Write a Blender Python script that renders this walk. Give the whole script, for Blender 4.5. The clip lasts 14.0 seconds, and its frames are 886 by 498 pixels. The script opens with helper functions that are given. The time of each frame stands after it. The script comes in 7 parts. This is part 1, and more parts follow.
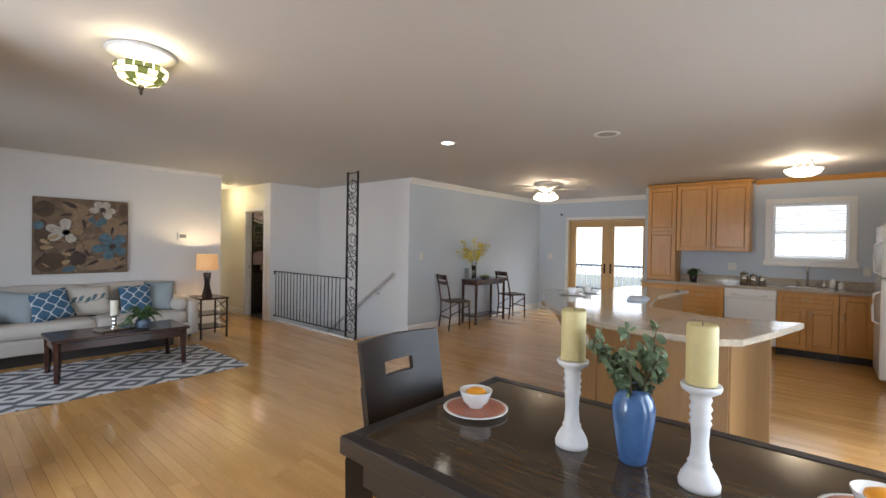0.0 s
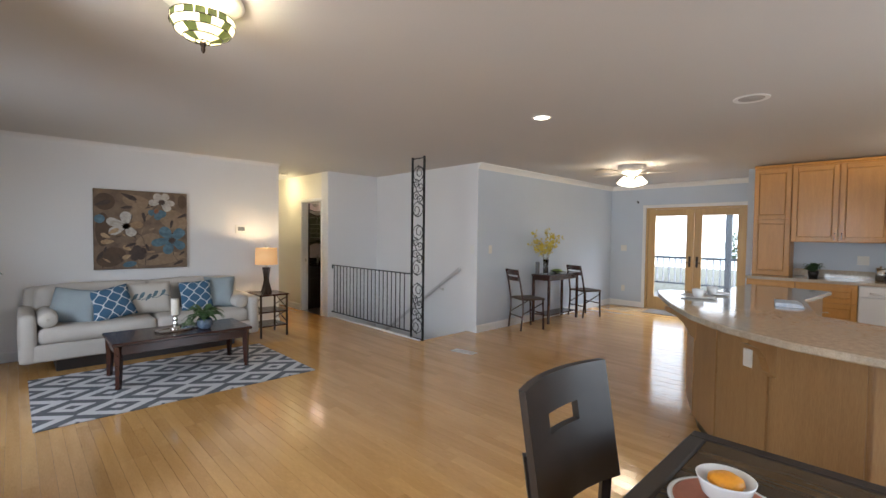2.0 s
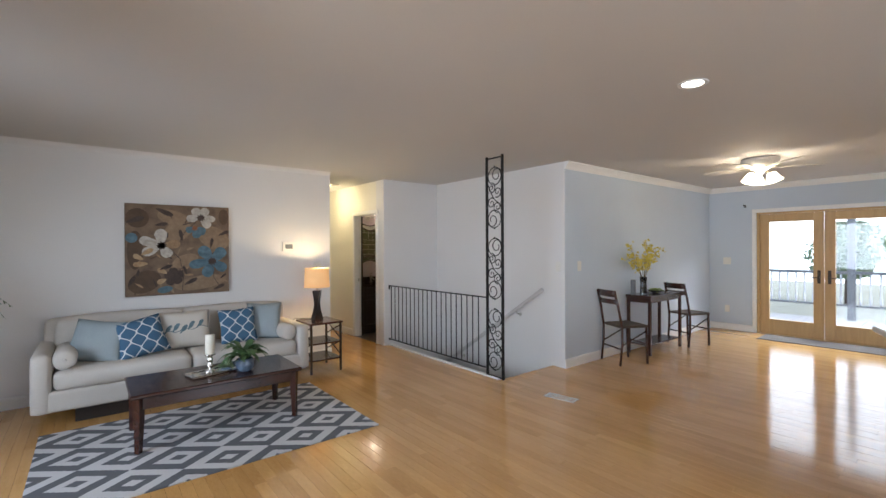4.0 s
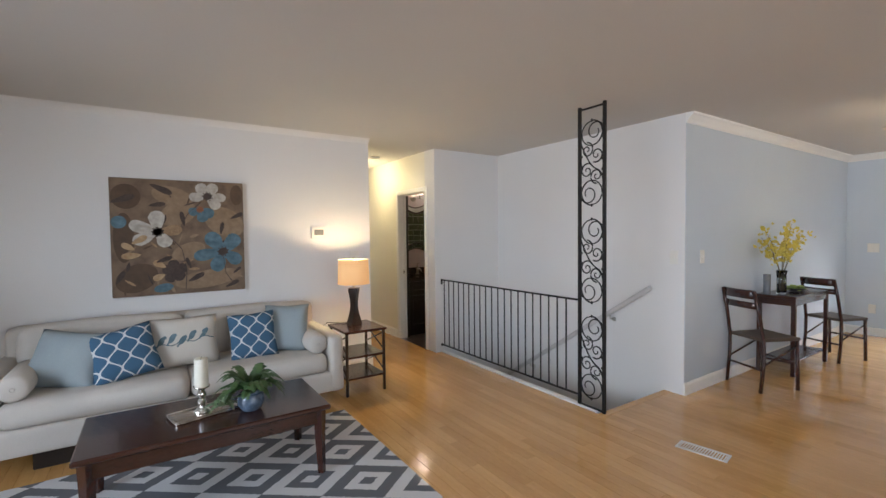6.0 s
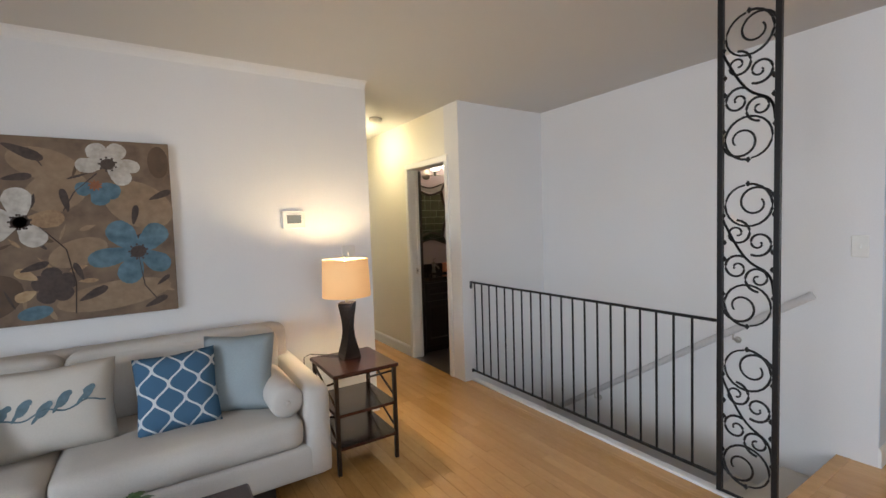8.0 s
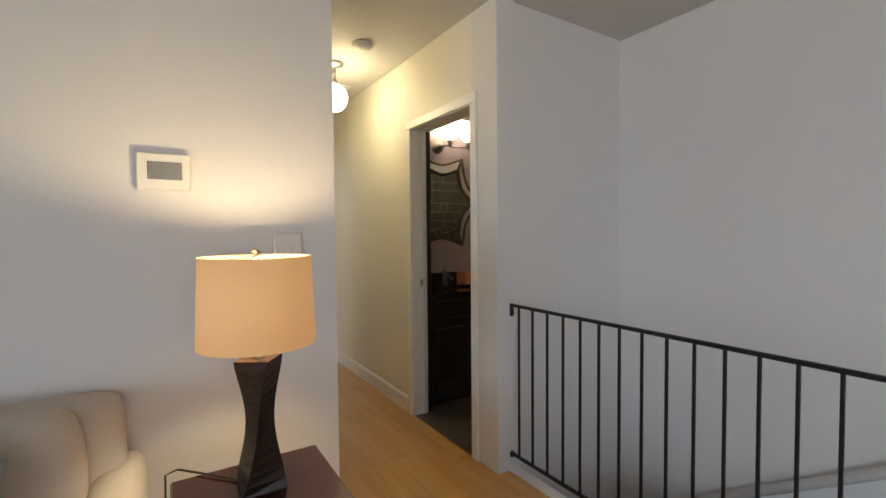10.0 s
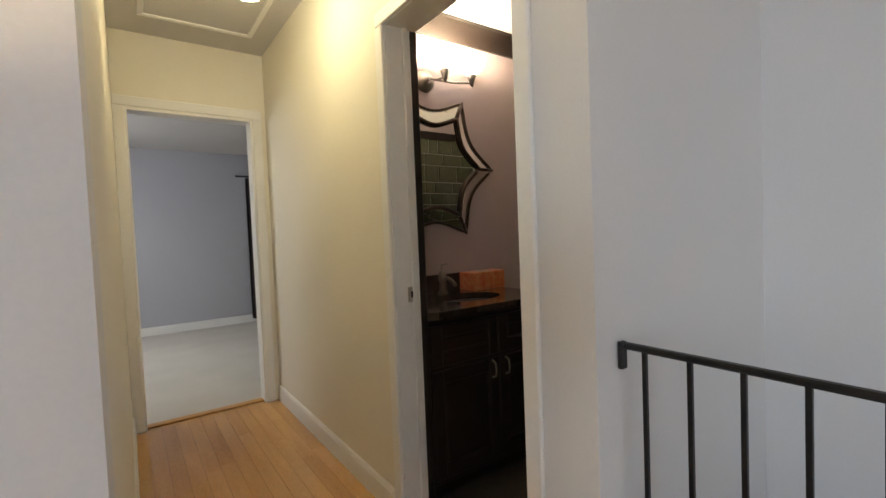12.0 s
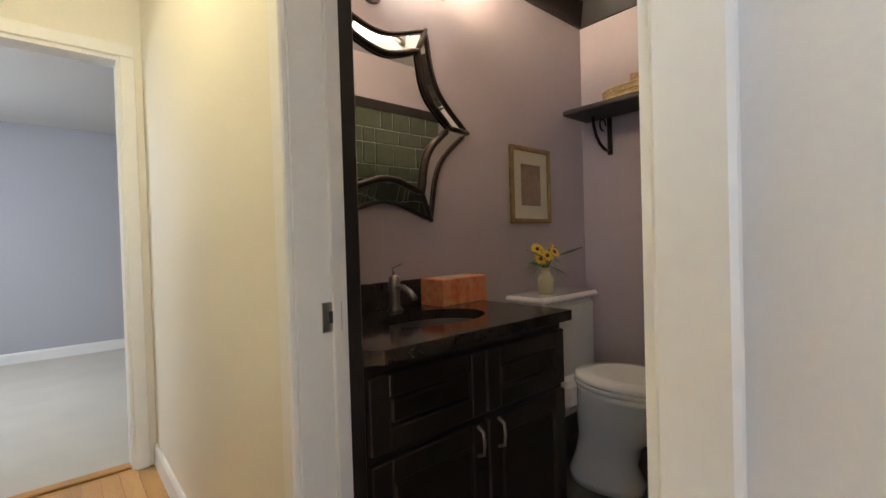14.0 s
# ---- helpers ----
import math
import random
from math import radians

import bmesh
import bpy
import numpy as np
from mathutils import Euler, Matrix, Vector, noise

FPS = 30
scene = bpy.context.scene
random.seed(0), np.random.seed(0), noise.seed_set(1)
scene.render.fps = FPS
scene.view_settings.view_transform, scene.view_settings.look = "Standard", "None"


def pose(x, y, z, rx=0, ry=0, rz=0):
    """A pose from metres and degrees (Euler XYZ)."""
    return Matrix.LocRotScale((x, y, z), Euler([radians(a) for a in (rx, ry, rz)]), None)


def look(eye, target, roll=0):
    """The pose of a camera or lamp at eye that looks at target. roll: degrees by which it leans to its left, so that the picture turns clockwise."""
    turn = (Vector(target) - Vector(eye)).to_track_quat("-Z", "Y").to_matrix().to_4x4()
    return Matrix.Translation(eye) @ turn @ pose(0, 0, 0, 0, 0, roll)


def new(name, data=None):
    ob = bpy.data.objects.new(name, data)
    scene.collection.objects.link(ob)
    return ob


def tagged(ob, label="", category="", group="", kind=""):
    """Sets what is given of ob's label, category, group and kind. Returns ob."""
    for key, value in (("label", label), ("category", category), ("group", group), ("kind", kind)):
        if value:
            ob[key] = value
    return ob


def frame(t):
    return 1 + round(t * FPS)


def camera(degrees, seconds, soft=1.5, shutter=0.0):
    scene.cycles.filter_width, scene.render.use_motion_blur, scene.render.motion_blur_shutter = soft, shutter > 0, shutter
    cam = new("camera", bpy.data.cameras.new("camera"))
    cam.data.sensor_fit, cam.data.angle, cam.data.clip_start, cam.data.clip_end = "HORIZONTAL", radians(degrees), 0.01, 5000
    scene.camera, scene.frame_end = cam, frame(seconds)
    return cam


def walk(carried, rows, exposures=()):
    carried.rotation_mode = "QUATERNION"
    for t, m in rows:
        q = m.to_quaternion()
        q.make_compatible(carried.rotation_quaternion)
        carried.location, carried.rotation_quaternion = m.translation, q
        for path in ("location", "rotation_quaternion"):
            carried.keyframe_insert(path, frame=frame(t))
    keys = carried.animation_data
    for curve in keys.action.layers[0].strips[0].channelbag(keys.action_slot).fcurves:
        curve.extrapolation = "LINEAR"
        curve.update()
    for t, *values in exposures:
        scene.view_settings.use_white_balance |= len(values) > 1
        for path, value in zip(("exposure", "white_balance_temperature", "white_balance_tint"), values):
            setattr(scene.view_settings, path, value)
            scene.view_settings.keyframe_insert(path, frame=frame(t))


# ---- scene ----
cam = camera(90.2, 14.0)
PATH = [
    (0, (0.217, 0.486, 1.399), (1.736, 1.787, 1.379), 1.0),
    (0.5, (0.243, 0.622, 1.402), (1.692, 2.0, 1.377), 0.7),
    (1, (0.272, 0.812, 1.393), (1.683, 2.228, 1.347), 0.4),
    (1.5, (0.319, 0.998, 1.389), (1.71, 2.434, 1.337), 0.6),
    (2, (0.377, 1.22, 1.417), (1.77, 2.653, 1.35), 0.7),
    (2.5, (0.427, 1.459, 1.418), (1.818, 2.895, 1.355), 0.9),
    (3, (0.528, 1.717, 1.43), (1.885, 3.186, 1.386), 0.8),
    (3.5, (0.638, 1.981, 1.431), (1.941, 3.498, 1.414), 0.3),
    (4, (0.762, 2.246, 1.433), (2.012, 3.807, 1.427), -0.3),
    (6.5, (1.438, 3.708, 1.428), (2.531, 5.381, 1.352), -0.7),
    (7, (1.583, 4.031, 1.405), (2.676, 5.703, 1.322), -1.3),
    (7.5, (1.747, 4.372, 1.403), (2.831, 6.049, 1.286), -2.0),
    (10, (2.69, 6.093, 1.253), (3.762, 7.779, 1.182), -0.5),
    (10.5, (2.861, 6.421, 1.212), (3.949, 8.098, 1.135), -1.0),
    (11, (3.031, 6.73, 1.205), (4.127, 8.4, 1.11), -1.7),
    (11.5, (3.164, 6.999, 1.179), (4.296, 8.646, 1.088), -2.1),
    (12, (3.287, 7.237, 1.156), (4.45, 8.862, 1.08), -2.3),
    (12.5, (3.435, 7.448, 1.12), (4.614, 9.063, 1.052), -2.6),
    (13, (3.56, 7.634, 1.091), (4.78, 9.218, 1.029), -2.5),
    (13.5, (3.665, 7.784, 1.088), (4.939, 9.325, 1.032), -1.9),
    (14, (3.785, 7.911, 1.059), (5.102, 9.415, 1.028), -1.7),
]
walk(cam, [(t, look(eye, target, roll)) for t, eye, target, roll in PATH], [(0, 0.25, 6150, 10), (4, 0.48, 6000, 10), (7.5, 0.55, 6050, 10), (10, 0.1, 6250, 9), (12, 0.42, 6150, 9), (14, 1.05, 5750, 8)])

# ---- world, sun, large lights ----
world = bpy.data.worlds.new("world")
scene.world = world
world.use_nodes = True
_sky = world.node_tree.nodes.new("ShaderNodeTexSky")
_sky.sky_type, _sky.sun_disc = "NISHITA", False
_sky.sun_elevation, _sky.sun_rotation = radians(48), radians(200)
_bg = world.node_tree.nodes["Background"]
_bg.inputs["Strength"].default_value = 0.14
world.node_tree.links.new(_sky.outputs[0], _bg.inputs["Color"])


def sun_lamp():
    d = bpy.data.lights.new("sun", "SUN")
    d.energy, d.angle, d.color = 1.5, radians(12), (1, 0.95, 0.88)
    o = new("sun", d)
    o.matrix_world = look((0, -6, 10), (3, 0, 0))
    return o


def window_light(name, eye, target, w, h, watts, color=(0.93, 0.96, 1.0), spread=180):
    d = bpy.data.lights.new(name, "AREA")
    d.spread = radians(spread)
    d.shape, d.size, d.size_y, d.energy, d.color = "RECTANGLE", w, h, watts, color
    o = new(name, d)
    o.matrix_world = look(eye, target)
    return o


def bulb(name, at, watts, radius=0.03, color=(1.0, 0.80, 0.55)):
    d = bpy.data.lights.new(name, "POINT")
    d.energy, d.shadow_soft_size, d.color = watts, radius, color
    o = new(name, d)
    o.location = at
    return o


sun_lamp()
window_light("daylight_south", (2.6, -0.82, 1.25), (2.6, 5, -2.2), 3.2, 1.2, 62, (0.84, 0.92, 1.0))
window_light("daylight_west", (-1.32, 2.4, 1.40), (5.1, 7.0, -1.0), 1.5, 1.5, 62, (0.84, 0.92, 1.0))
# added fill at an unseen second west opening, to brighten the sofa side
window_light("daylight_west_fill", (-1.32, 5.0, 1.40), (5.1, 6.9, 0.2), 1.3, 1.5, 20, (0.82, 0.90, 1.0), 92)
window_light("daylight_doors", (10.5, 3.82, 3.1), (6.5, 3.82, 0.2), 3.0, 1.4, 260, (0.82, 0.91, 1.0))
window_light("daylight_bedroom", (2.0, 12.2, 1.5), (6, 12.4, -0.5), 1.2, 1.2, 34, (1.0, 0.98, 0.95))
bulb("light_dining", (0.99, 3.33, 2.365), 9, 0.03)
for _a in (30, 150, 270):
    bulb("light_fan", (6.80 + 0.105 * math.cos(radians(_a)), 3.93 + 0.105 * math.sin(radians(_a)), 2.262), 9, 0.02)
bulb("light_kitchen", (6.75, 0.66, 2.345), 42, 0.04)
bulb("light_table_lamp", (2.90, 7.35, 1.135), 15, 0.03, (1.0, 0.77, 0.44))
bulb("light_vanity", (4.70, 9.13, 2.115), 17, 0.04, (1.0, 0.78, 0.5))
bulb("light_vanity_second", (4.885, 9.13, 2.115), 17, 0.04, (1.0, 0.78, 0.5))


# ---- materials ----
def mat(name, color, rough=0.5, metal=0.0, vary=0.12, scale=6.0, bump=0.0, fine=60.0, island=0.0, obj=0.0, stretch=(1, 1, 1),
        emit=0.0, alpha_glass=False, coat=0.0, second=None, spec=0.5, emit_color=None, rough_vary=0.0):
    m = bpy.data.materials.new(name)
    m.use_nodes = True
    n, l = m.node_tree.nodes, m.node_tree.links
    b = n["Principled BSDF"]
    b.inputs["Roughness"].default_value = rough
    b.inputs["Metallic"].default_value = metal
    b.inputs["Coat Weight"].default_value = coat
    b.inputs["Coat Roughness"].default_value = 0.08
    b.inputs["Specular IOR Level"].default_value = spec
    geo = n.new("ShaderNodeTexCoord")
    mp = n.new("ShaderNodeMapping")
    mp.inputs["Scale"].default_value = stretch
    l.new(geo.outputs["Object"], mp.inputs["Vector"])
    big, small = n.new("ShaderNodeTexNoise"), n.new("ShaderNodeTexNoise")
    big.inputs["Scale"].default_value, small.inputs["Scale"].default_value = scale, fine
    big.inputs["Detail"].default_value, small.inputs["Detail"].default_value = 4, 5
    l.new(mp.outputs[0], big.inputs["Vector"]), l.new(mp.outputs[0], small.inputs["Vector"])
    add = n.new("ShaderNodeMath")
    add.operation = "ADD"
    l.new(big.outputs[0], add.inputs[0]), l.new(small.outputs[0], add.inputs[1])
    val = add.outputs[0]
    for amount, kind in ((island, "g"), (obj, "o")):
        if amount:
            src = n.new("ShaderNodeNewGeometry") if kind == "g" else n.new("ShaderNodeObjectInfo")
            ma = n.new("ShaderNodeMath")
            ma.operation = "MULTIPLY_ADD"
            ma.inputs[1].default_value = amount
            l.new(src.outputs["Random Per Island" if kind == "g" else "Random"], ma.inputs[0])
            l.new(val, ma.inputs[2])
            val = ma.outputs[0]
    ramp = n.new("ShaderNodeMapRange")
    ramp.inputs["From Min"].default_value, ramp.inputs["From Max"].default_value = 0.6, 1.4 + island + obj
    l.new(val, ramp.inputs[0])
    mix = n.new("ShaderNodeMix")
    mix.data_type = "RGBA"
    c = Vector(color[:3])
    lo = Vector(second) if second else c * (1 - vary)
    hi = c if second else Vector([min(1, q * (1 + vary)) for q in c])
    mix.inputs[6].default_value, mix.inputs[7].default_value = (*lo, 1), (*hi, 1)
    l.new(ramp.outputs[0], mix.inputs[0])
    l.new(mix.outputs[2], b.inputs["Base Color"])
    if rough_vary:
        rr = n.new("ShaderNodeMapRange")
        rr.inputs["From Min"].default_value, rr.inputs["From Max"].default_value = 0.3, 0.7
        rr.inputs["To Min"].default_value, rr.inputs["To Max"].default_value = max(0.02, rough - rough_vary), rough + rough_vary
        l.new(big.outputs[0], rr.inputs[0]), l.new(rr.outputs[0], b.inputs["Roughness"])
    if bump:
        bp = n.new("ShaderNodeBump")
        bp.inputs["Strength"].default_value, bp.inputs["Distance"].default_value = bump, 0.004
        l.new(small.outputs[0], bp.inputs["Height"]), l.new(bp.outputs[0], b.inputs["Normal"])
    if emit:
        b.inputs["Emission Strength"].default_value = emit
        b.inputs["Emission Color"].default_value = (*(emit_color or color[:3]), 1)
    return m


def glass_mat(name, tint=(1, 1, 1), rough=0.0, ior=1.45, thin=True):
    m = bpy.data.materials.new(name)
    m.use_nodes = True
    b = m.node_tree.nodes["Principled BSDF"]
    b.inputs["Base Color"].default_value = (*tint, 1)
    b.inputs["Roughness"].default_value, b.inputs["IOR"].default_value = rough, ior
    b.inputs["Transmission Weight"].default_value = 1
    return m


def cloth_pattern(name, kind, dark, light, size):
    """Woven patterns: diamonds of a rug, or a trellis of a cushion."""
    m = bpy.data.materials.new(name)
    m.use_nodes = True
    n, l = m.node_tree.nodes, m.node_tree.links
    b = n["Principled BSDF"]
    b.inputs["Roughness"].default_value, b.inputs["Specular IOR Level"].default_value = 0.95, 0.1
    tc, sep = n.new("ShaderNodeTexCoord"), n.new("ShaderNodeSeparateXYZ")
    l.new(tc.outputs["Object"], sep.inputs[0])

    def op(o, a, b2=0.0, c=0.0):
        q = n.new("ShaderNodeMath")
        q.operation = o
        for i, v in enumerate((a, b2, c)):
            if isinstance(v, (int, float)):
                q.inputs[i].default_value = v
            else:
                l.new(v, q.inputs[i])
        return q.outputs[0]
    if kind == "rug":
        u = op("PINGPONG", op("MULTIPLY", op("ADD", sep.outputs[0], 0.285), 1 / size[0]), 0.5)
        v = op("PINGPONG", op("MULTIPLY", op("SUBTRACT", sep.outputs[1], 0.06), 1 / size[1]), 0.5)
        d = op("ADD", u, v)
        # nested diamonds: light, dark and light rings, reversed in the next diamond
        wob = n.new("ShaderNodeTexNoise")
        wob.inputs["Scale"].default_value = 90
        d = op("ADD", d, op("MULTIPLY", op("SUBTRACT", wob.outputs[0], 0.5), 0.05))
        f = op("SUBTRACT", op("GREATER_THAN", d, 0.11), op("GREATER_THAN", d, 0.28))
        f = op("ADD", f, op("SUBTRACT", op("GREATER_THAN", d, 0.50), op("GREATER_THAN", d, 0.72)))
        f = op("ADD", f, op("GREATER_THAN", d, 0.89))
    else:
        # ogee trellis: waves that meet and part
        x, y = sep.outputs[0], sep.outputs[2]
        w = op("MULTIPLY", op("SINE", op("MULTIPLY", y, 2 * math.pi / size[1])), size[0] * 0.25)
        a1 = op("PINGPONG", op("ADD", x, w), size[0] / 2)
        a2 = op("PINGPONG", op("ADD", op("SUBTRACT", x, w), size[0] / 2), size[0] / 2)
        f = op("LESS_THAN", op("MINIMUM", a1, a2), size[0] * 0.055)
    no = n.new("ShaderNodeTexNoise")
    no.inputs["Scale"].default_value = 220
    no2 = n.new("ShaderNodeTexNoise")
    no2.inputs["Scale"].default_value = 3.5
    mix = n.new("ShaderNodeMix")
    mix.data_type = "RGBA"
    mix.inputs[6].default_value, mix.inputs[7].default_value = (*dark, 1), (*light, 1)
    l.new(f, mix.inputs[0])
    dim = n.new("ShaderNodeMix")
    dim.data_type, dim.blend_type = "RGBA", "MULTIPLY"
    dim.inputs[0].default_value = 0.5
    l.new(mix.outputs[2], dim.inputs[6])
    cr = n.new("ShaderNodeMapRange")
    cr.inputs["To Min"].default_value = 0.55
    l.new(op("MULTIPLY", op("ADD", no.outputs[0], no2.outputs[0]), 0.55), cr.inputs[0])
    l.new(cr.outputs[0], dim.inputs[7])
    l.new(dim.outputs[2], b.inputs["Base Color"])
    bp = n.new("ShaderNodeBump")
    bp.inputs["Strength"].default_value, bp.inputs["Distance"].default_value = 0.5, 0.003
    l.new(no.outputs[0], bp.inputs["Height"]), l.new(bp.outputs[0], b.inputs["Normal"])
    return m


WALL = mat("wall_paint", (0.74, 0.725, 0.715), 0.65, vary=0.03, scale=1.2, bump=0.08, fine=140, spec=0.3)
BLUE = mat("blue_wall_paint", (0.56, 0.62, 0.69), 0.6, vary=0.035, scale=1.2, bump=0.08, fine=140, spec=0.35)
HALLP = mat("hall_paint", (0.78, 0.74, 0.64), 0.5, vary=0.03, scale=1.2, bump=0.08, fine=140)
BATHP = mat("bathroom_paint", (0.45, 0.375, 0.385), 0.6, vary=0.05, scale=1.5, bump=0.08, fine=140)
BEDP = mat("bedroom_paint", (0.42, 0.42, 0.46), 0.6, vary=0.03, scale=1.2, bump=0.08, fine=140)
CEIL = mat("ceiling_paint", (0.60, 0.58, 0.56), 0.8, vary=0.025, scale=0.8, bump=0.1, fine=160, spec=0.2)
TRIM = mat("white_trim", (0.80, 0.79, 0.765), 0.35, vary=0.03, scale=3, bump=0.03, fine=50)
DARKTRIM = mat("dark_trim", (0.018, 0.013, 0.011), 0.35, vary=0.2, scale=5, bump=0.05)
OAKFLOOR = mat("oak_floor", (0.75, 0.435, 0.155), 0.14, second=(0.46, 0.235, 0.070), scale=2.2, fine=26, island=0.55, stretch=(8, 0.9, 1), bump=0.03, coat=0.35, rough_vary=0.05)
OAKPLANK = mat("oak_plank", (0.75, 0.435, 0.155), 0.14, second=(0.46, 0.235, 0.070), scale=2.2, fine=26, obj=0.55, stretch=(8, 0.9, 1), bump=0.03, coat=0.35, rough_vary=0.05)
OAK = mat("oak_cabinet", (0.63, 0.325, 0.085), 0.33, second=(0.44, 0.205, 0.05), scale=3, fine=30, obj=0.3, stretch=(9, 9, 0.9), bump=0.04, coat=0.1)
PINE = mat("door_wood", (0.62, 0.41, 0.18), 0.4, second=(0.48, 0.30, 0.12), scale=3, fine=30, stretch=(9, 9, 0.8), bump=0.04)
ISLANDW = mat("island_panel", (0.37, 0.225, 0.10), 0.33, second=(0.24, 0.135, 0.055), scale=3, fine=28, obj=0.25, stretch=(7, 7, 0.8), bump=0.04, coat=0.1)
DARKWOOD = mat("espresso_wood", (0.018, 0.0125, 0.010), 0.42, vary=0.22, scale=3, fine=40, stretch=(2, 9, 9), bump=0.02)
TABLETOP = mat("table_top", (0.10, 0.062, 0.030), 0.11, second=(0.016, 0.010, 0.007), scale=1.6, fine=9, stretch=(7, 0.7, 1), bump=0.01, spec=0.4)
MAHOG = mat("mahogany", (0.042, 0.014, 0.009), 0.25, vary=0.4, scale=3, fine=40, stretch=(1, 8, 8), bump=0.02, coat=0.2)
IRON = mat("black_iron", (0.013, 0.012, 0.012), 0.42, metal=0.3, vary=0.3, scale=12, bump=0.1, fine=90)
SOFA = mat("sofa_linen", (0.56, 0.52, 0.47), 0.95, vary=0.09, scale=4, fine=240, bump=0.35, spec=0.1)
PALEBLUE = mat("pale_blue_cloth", (0.31, 0.355, 0.37), 0.85, vary=0.12, scale=5, fine=220, bump=0.3, spec=0.15)
IVORY = mat("ivory_cloth", (0.60, 0.56, 0.50), 0.95, vary=0.06, scale=5, fine=220, bump=0.3, spec=0.1)
BIRDINK = mat("bird_print", (0.14, 0.20, 0.23), 0.95, vary=0.2, scale=20, spec=0.1)
TRELLIS = cloth_pattern("trellis_cloth", "trellis", (0.075, 0.155, 0.25), (0.68, 0.71, 0.72), (0.125, 0.15))
RUG = cloth_pattern("rug_weave", "rug", (0.155, 0.158, 0.17), (0.66, 0.655, 0.65), (0.54, 0.41))
GRANITE = mat("granite", (0.56, 0.49, 0.39), 0.10, second=(0.34, 0.285, 0.215), scale=30, fine=160, coat=0.3)
DARKGRANITE = mat("dark_granite", (0.06, 0.045, 0.035), 0.12, second=(0.012, 0.010, 0.009), scale=26, fine=120, coat=0.3)
CERAMIC = mat("white_ceramic", (0.80, 0.79, 0.77), 0.14, vary=0.02, scale=5, coat=0.3)
APPL = mat("white_enamel", (0.80, 0.79, 0.77), 0.22, vary=0.02, scale=4, coat=0.2)
WHITEWOOD = mat("chalk_white_wood", (0.76, 0.755, 0.75), 0.45, vary=0.06, scale=14, bump=0.08, fine=60)
WAX = mat("ivory_wax", (0.68, 0.58, 0.28), 0.5, vary=0.08, scale=14, bump=0.1, fine=50)
WAXW = mat("white_wax", (0.74, 0.70, 0.60), 0.5, vary=0.06, scale=14, bump=0.1, fine=50)
BLUEGLAZE = mat("blue_glaze", (0.07, 0.155, 0.34), 0.16, vary=0.25, scale=9, bump=0.06, fine=30, coat=0.4)
TERRA = mat("terracotta_plate", (0.36, 0.115, 0.062), 0.35, vary=0.15, scale=12, coat=0.2)
ORANGE = mat("orange_peel", (0.82, 0.33, 0.02), 0.4, vary=0.1, scale=20, bump=0.3, fine=120)
LEAF = mat("leaf", (0.085, 0.155, 0.05), 0.5, second=(0.035, 0.075, 0.025), scale=14, fine=60, island=0.5)
EUCA = mat("dusty_leaf", (0.24, 0.31, 0.18), 0.6, second=(0.10, 0.155, 0.08), scale=14, fine=60, island=0.5)
BLOOM = mat("yellow_blossom", (0.72, 0.56, 0.06), 0.6, second=(0.50, 0.42, 0.10), scale=14, fine=60, island=0.5)
TWIG = mat("twig", (0.13, 0.10, 0.055), 0.8, vary=0.3, scale=20, bump=0.2)
SHADE = mat("lamp_shade_linen", (0.72, 0.47, 0.24), 0.9, vary=0.05, scale=8, fine=260, bump=0.25, spec=0.1, emit=0.34, emit_color=(1.0, 0.50, 0.19))
GLOW = mat("lit_glass", (1, 0.93, 0.8), 0.4, emit=5.0, emit_color=(1.0, 0.86, 0.62))
GLOWSOFT = mat("lit_frosted_glass", (1, 0.95, 0.86), 0.4, emit=2.6, emit_color=(1.0, 0.87, 0.66))
GLOWGREEN = mat("lit_green_glass", (0.16, 0.19, 0.05), 0.2, emit=0.16, emit_color=(0.5, 0.52, 0.16), island=0.6, vary=0.5, scale=20)
GLOWAMBER = mat("lit_amber_glass", (0.9, 0.8, 0.5), 0.2, emit=1.5, emit_color=(1.0, 0.86, 0.5), island=0.5, vary=0.4, scale=20)
NICKEL = mat("brushed_nickel", (0.55, 0.52, 0.47), 0.3, metal=1, vary=0.1, scale=30)
AGEDNI = mat("aged_nickel", (0.26, 0.23, 0.19), 0.28, metal=1, vary=0.15, scale=30)
STEEL = mat("steel", (0.58, 0.57, 0.55), 0.22, metal=1, vary=0.08, scale=30)
SILVER = mat("mercury_silver", (0.75, 0.73, 0.70), 0.12, metal=1, vary=0.2, scale=40, bump=0.2)
BRONZE = mat("dark_bronze", (0.05, 0.035, 0.025), 0.35, metal=0.8, vary=0.3, scale=20)
MIRROR = mat("mirror", (0.86, 0.87, 0.86), 0.015, metal=1, vary=0.01, scale=1)
GLASS = glass_mat("window_glass")
VASEGLASS = glass_mat("vase_glass", (0.8, 0.84, 0.85), 0.03)
CARPET = mat("cream_carpet", (0.60, 0.565, 0.51), 1.0, vary=0.08, scale=3, fine=300, bump=0.6, spec=0.05)
TILEFLOOR = mat("dark_floor_tile", (0.075, 0.065, 0.055), 0.3, vary=0.35, scale=7, bump=0.05)
SLATE = mat("green_slate_tile", (0.115, 0.125, 0.075), 0.25, second=(0.045, 0.055, 0.035), scale=9, fine=40, obj=0.6, bump=0.12)
GROUT = mat("pale_grout", (0.34, 0.34, 0.29), 0.9, vary=0.1, scale=20)
BEIGEP = mat("beige_plastic", (0.74, 0.72, 0.67), 0.4, vary=0.03, scale=8)
GREYP = mat("grey_screen", (0.16, 0.17, 0.17), 0.25, vary=0.1, scale=8)
BLINDM = mat("blind_slat", (0.84, 0.84, 0.83), 0.5, vary=0.02, scale=5)
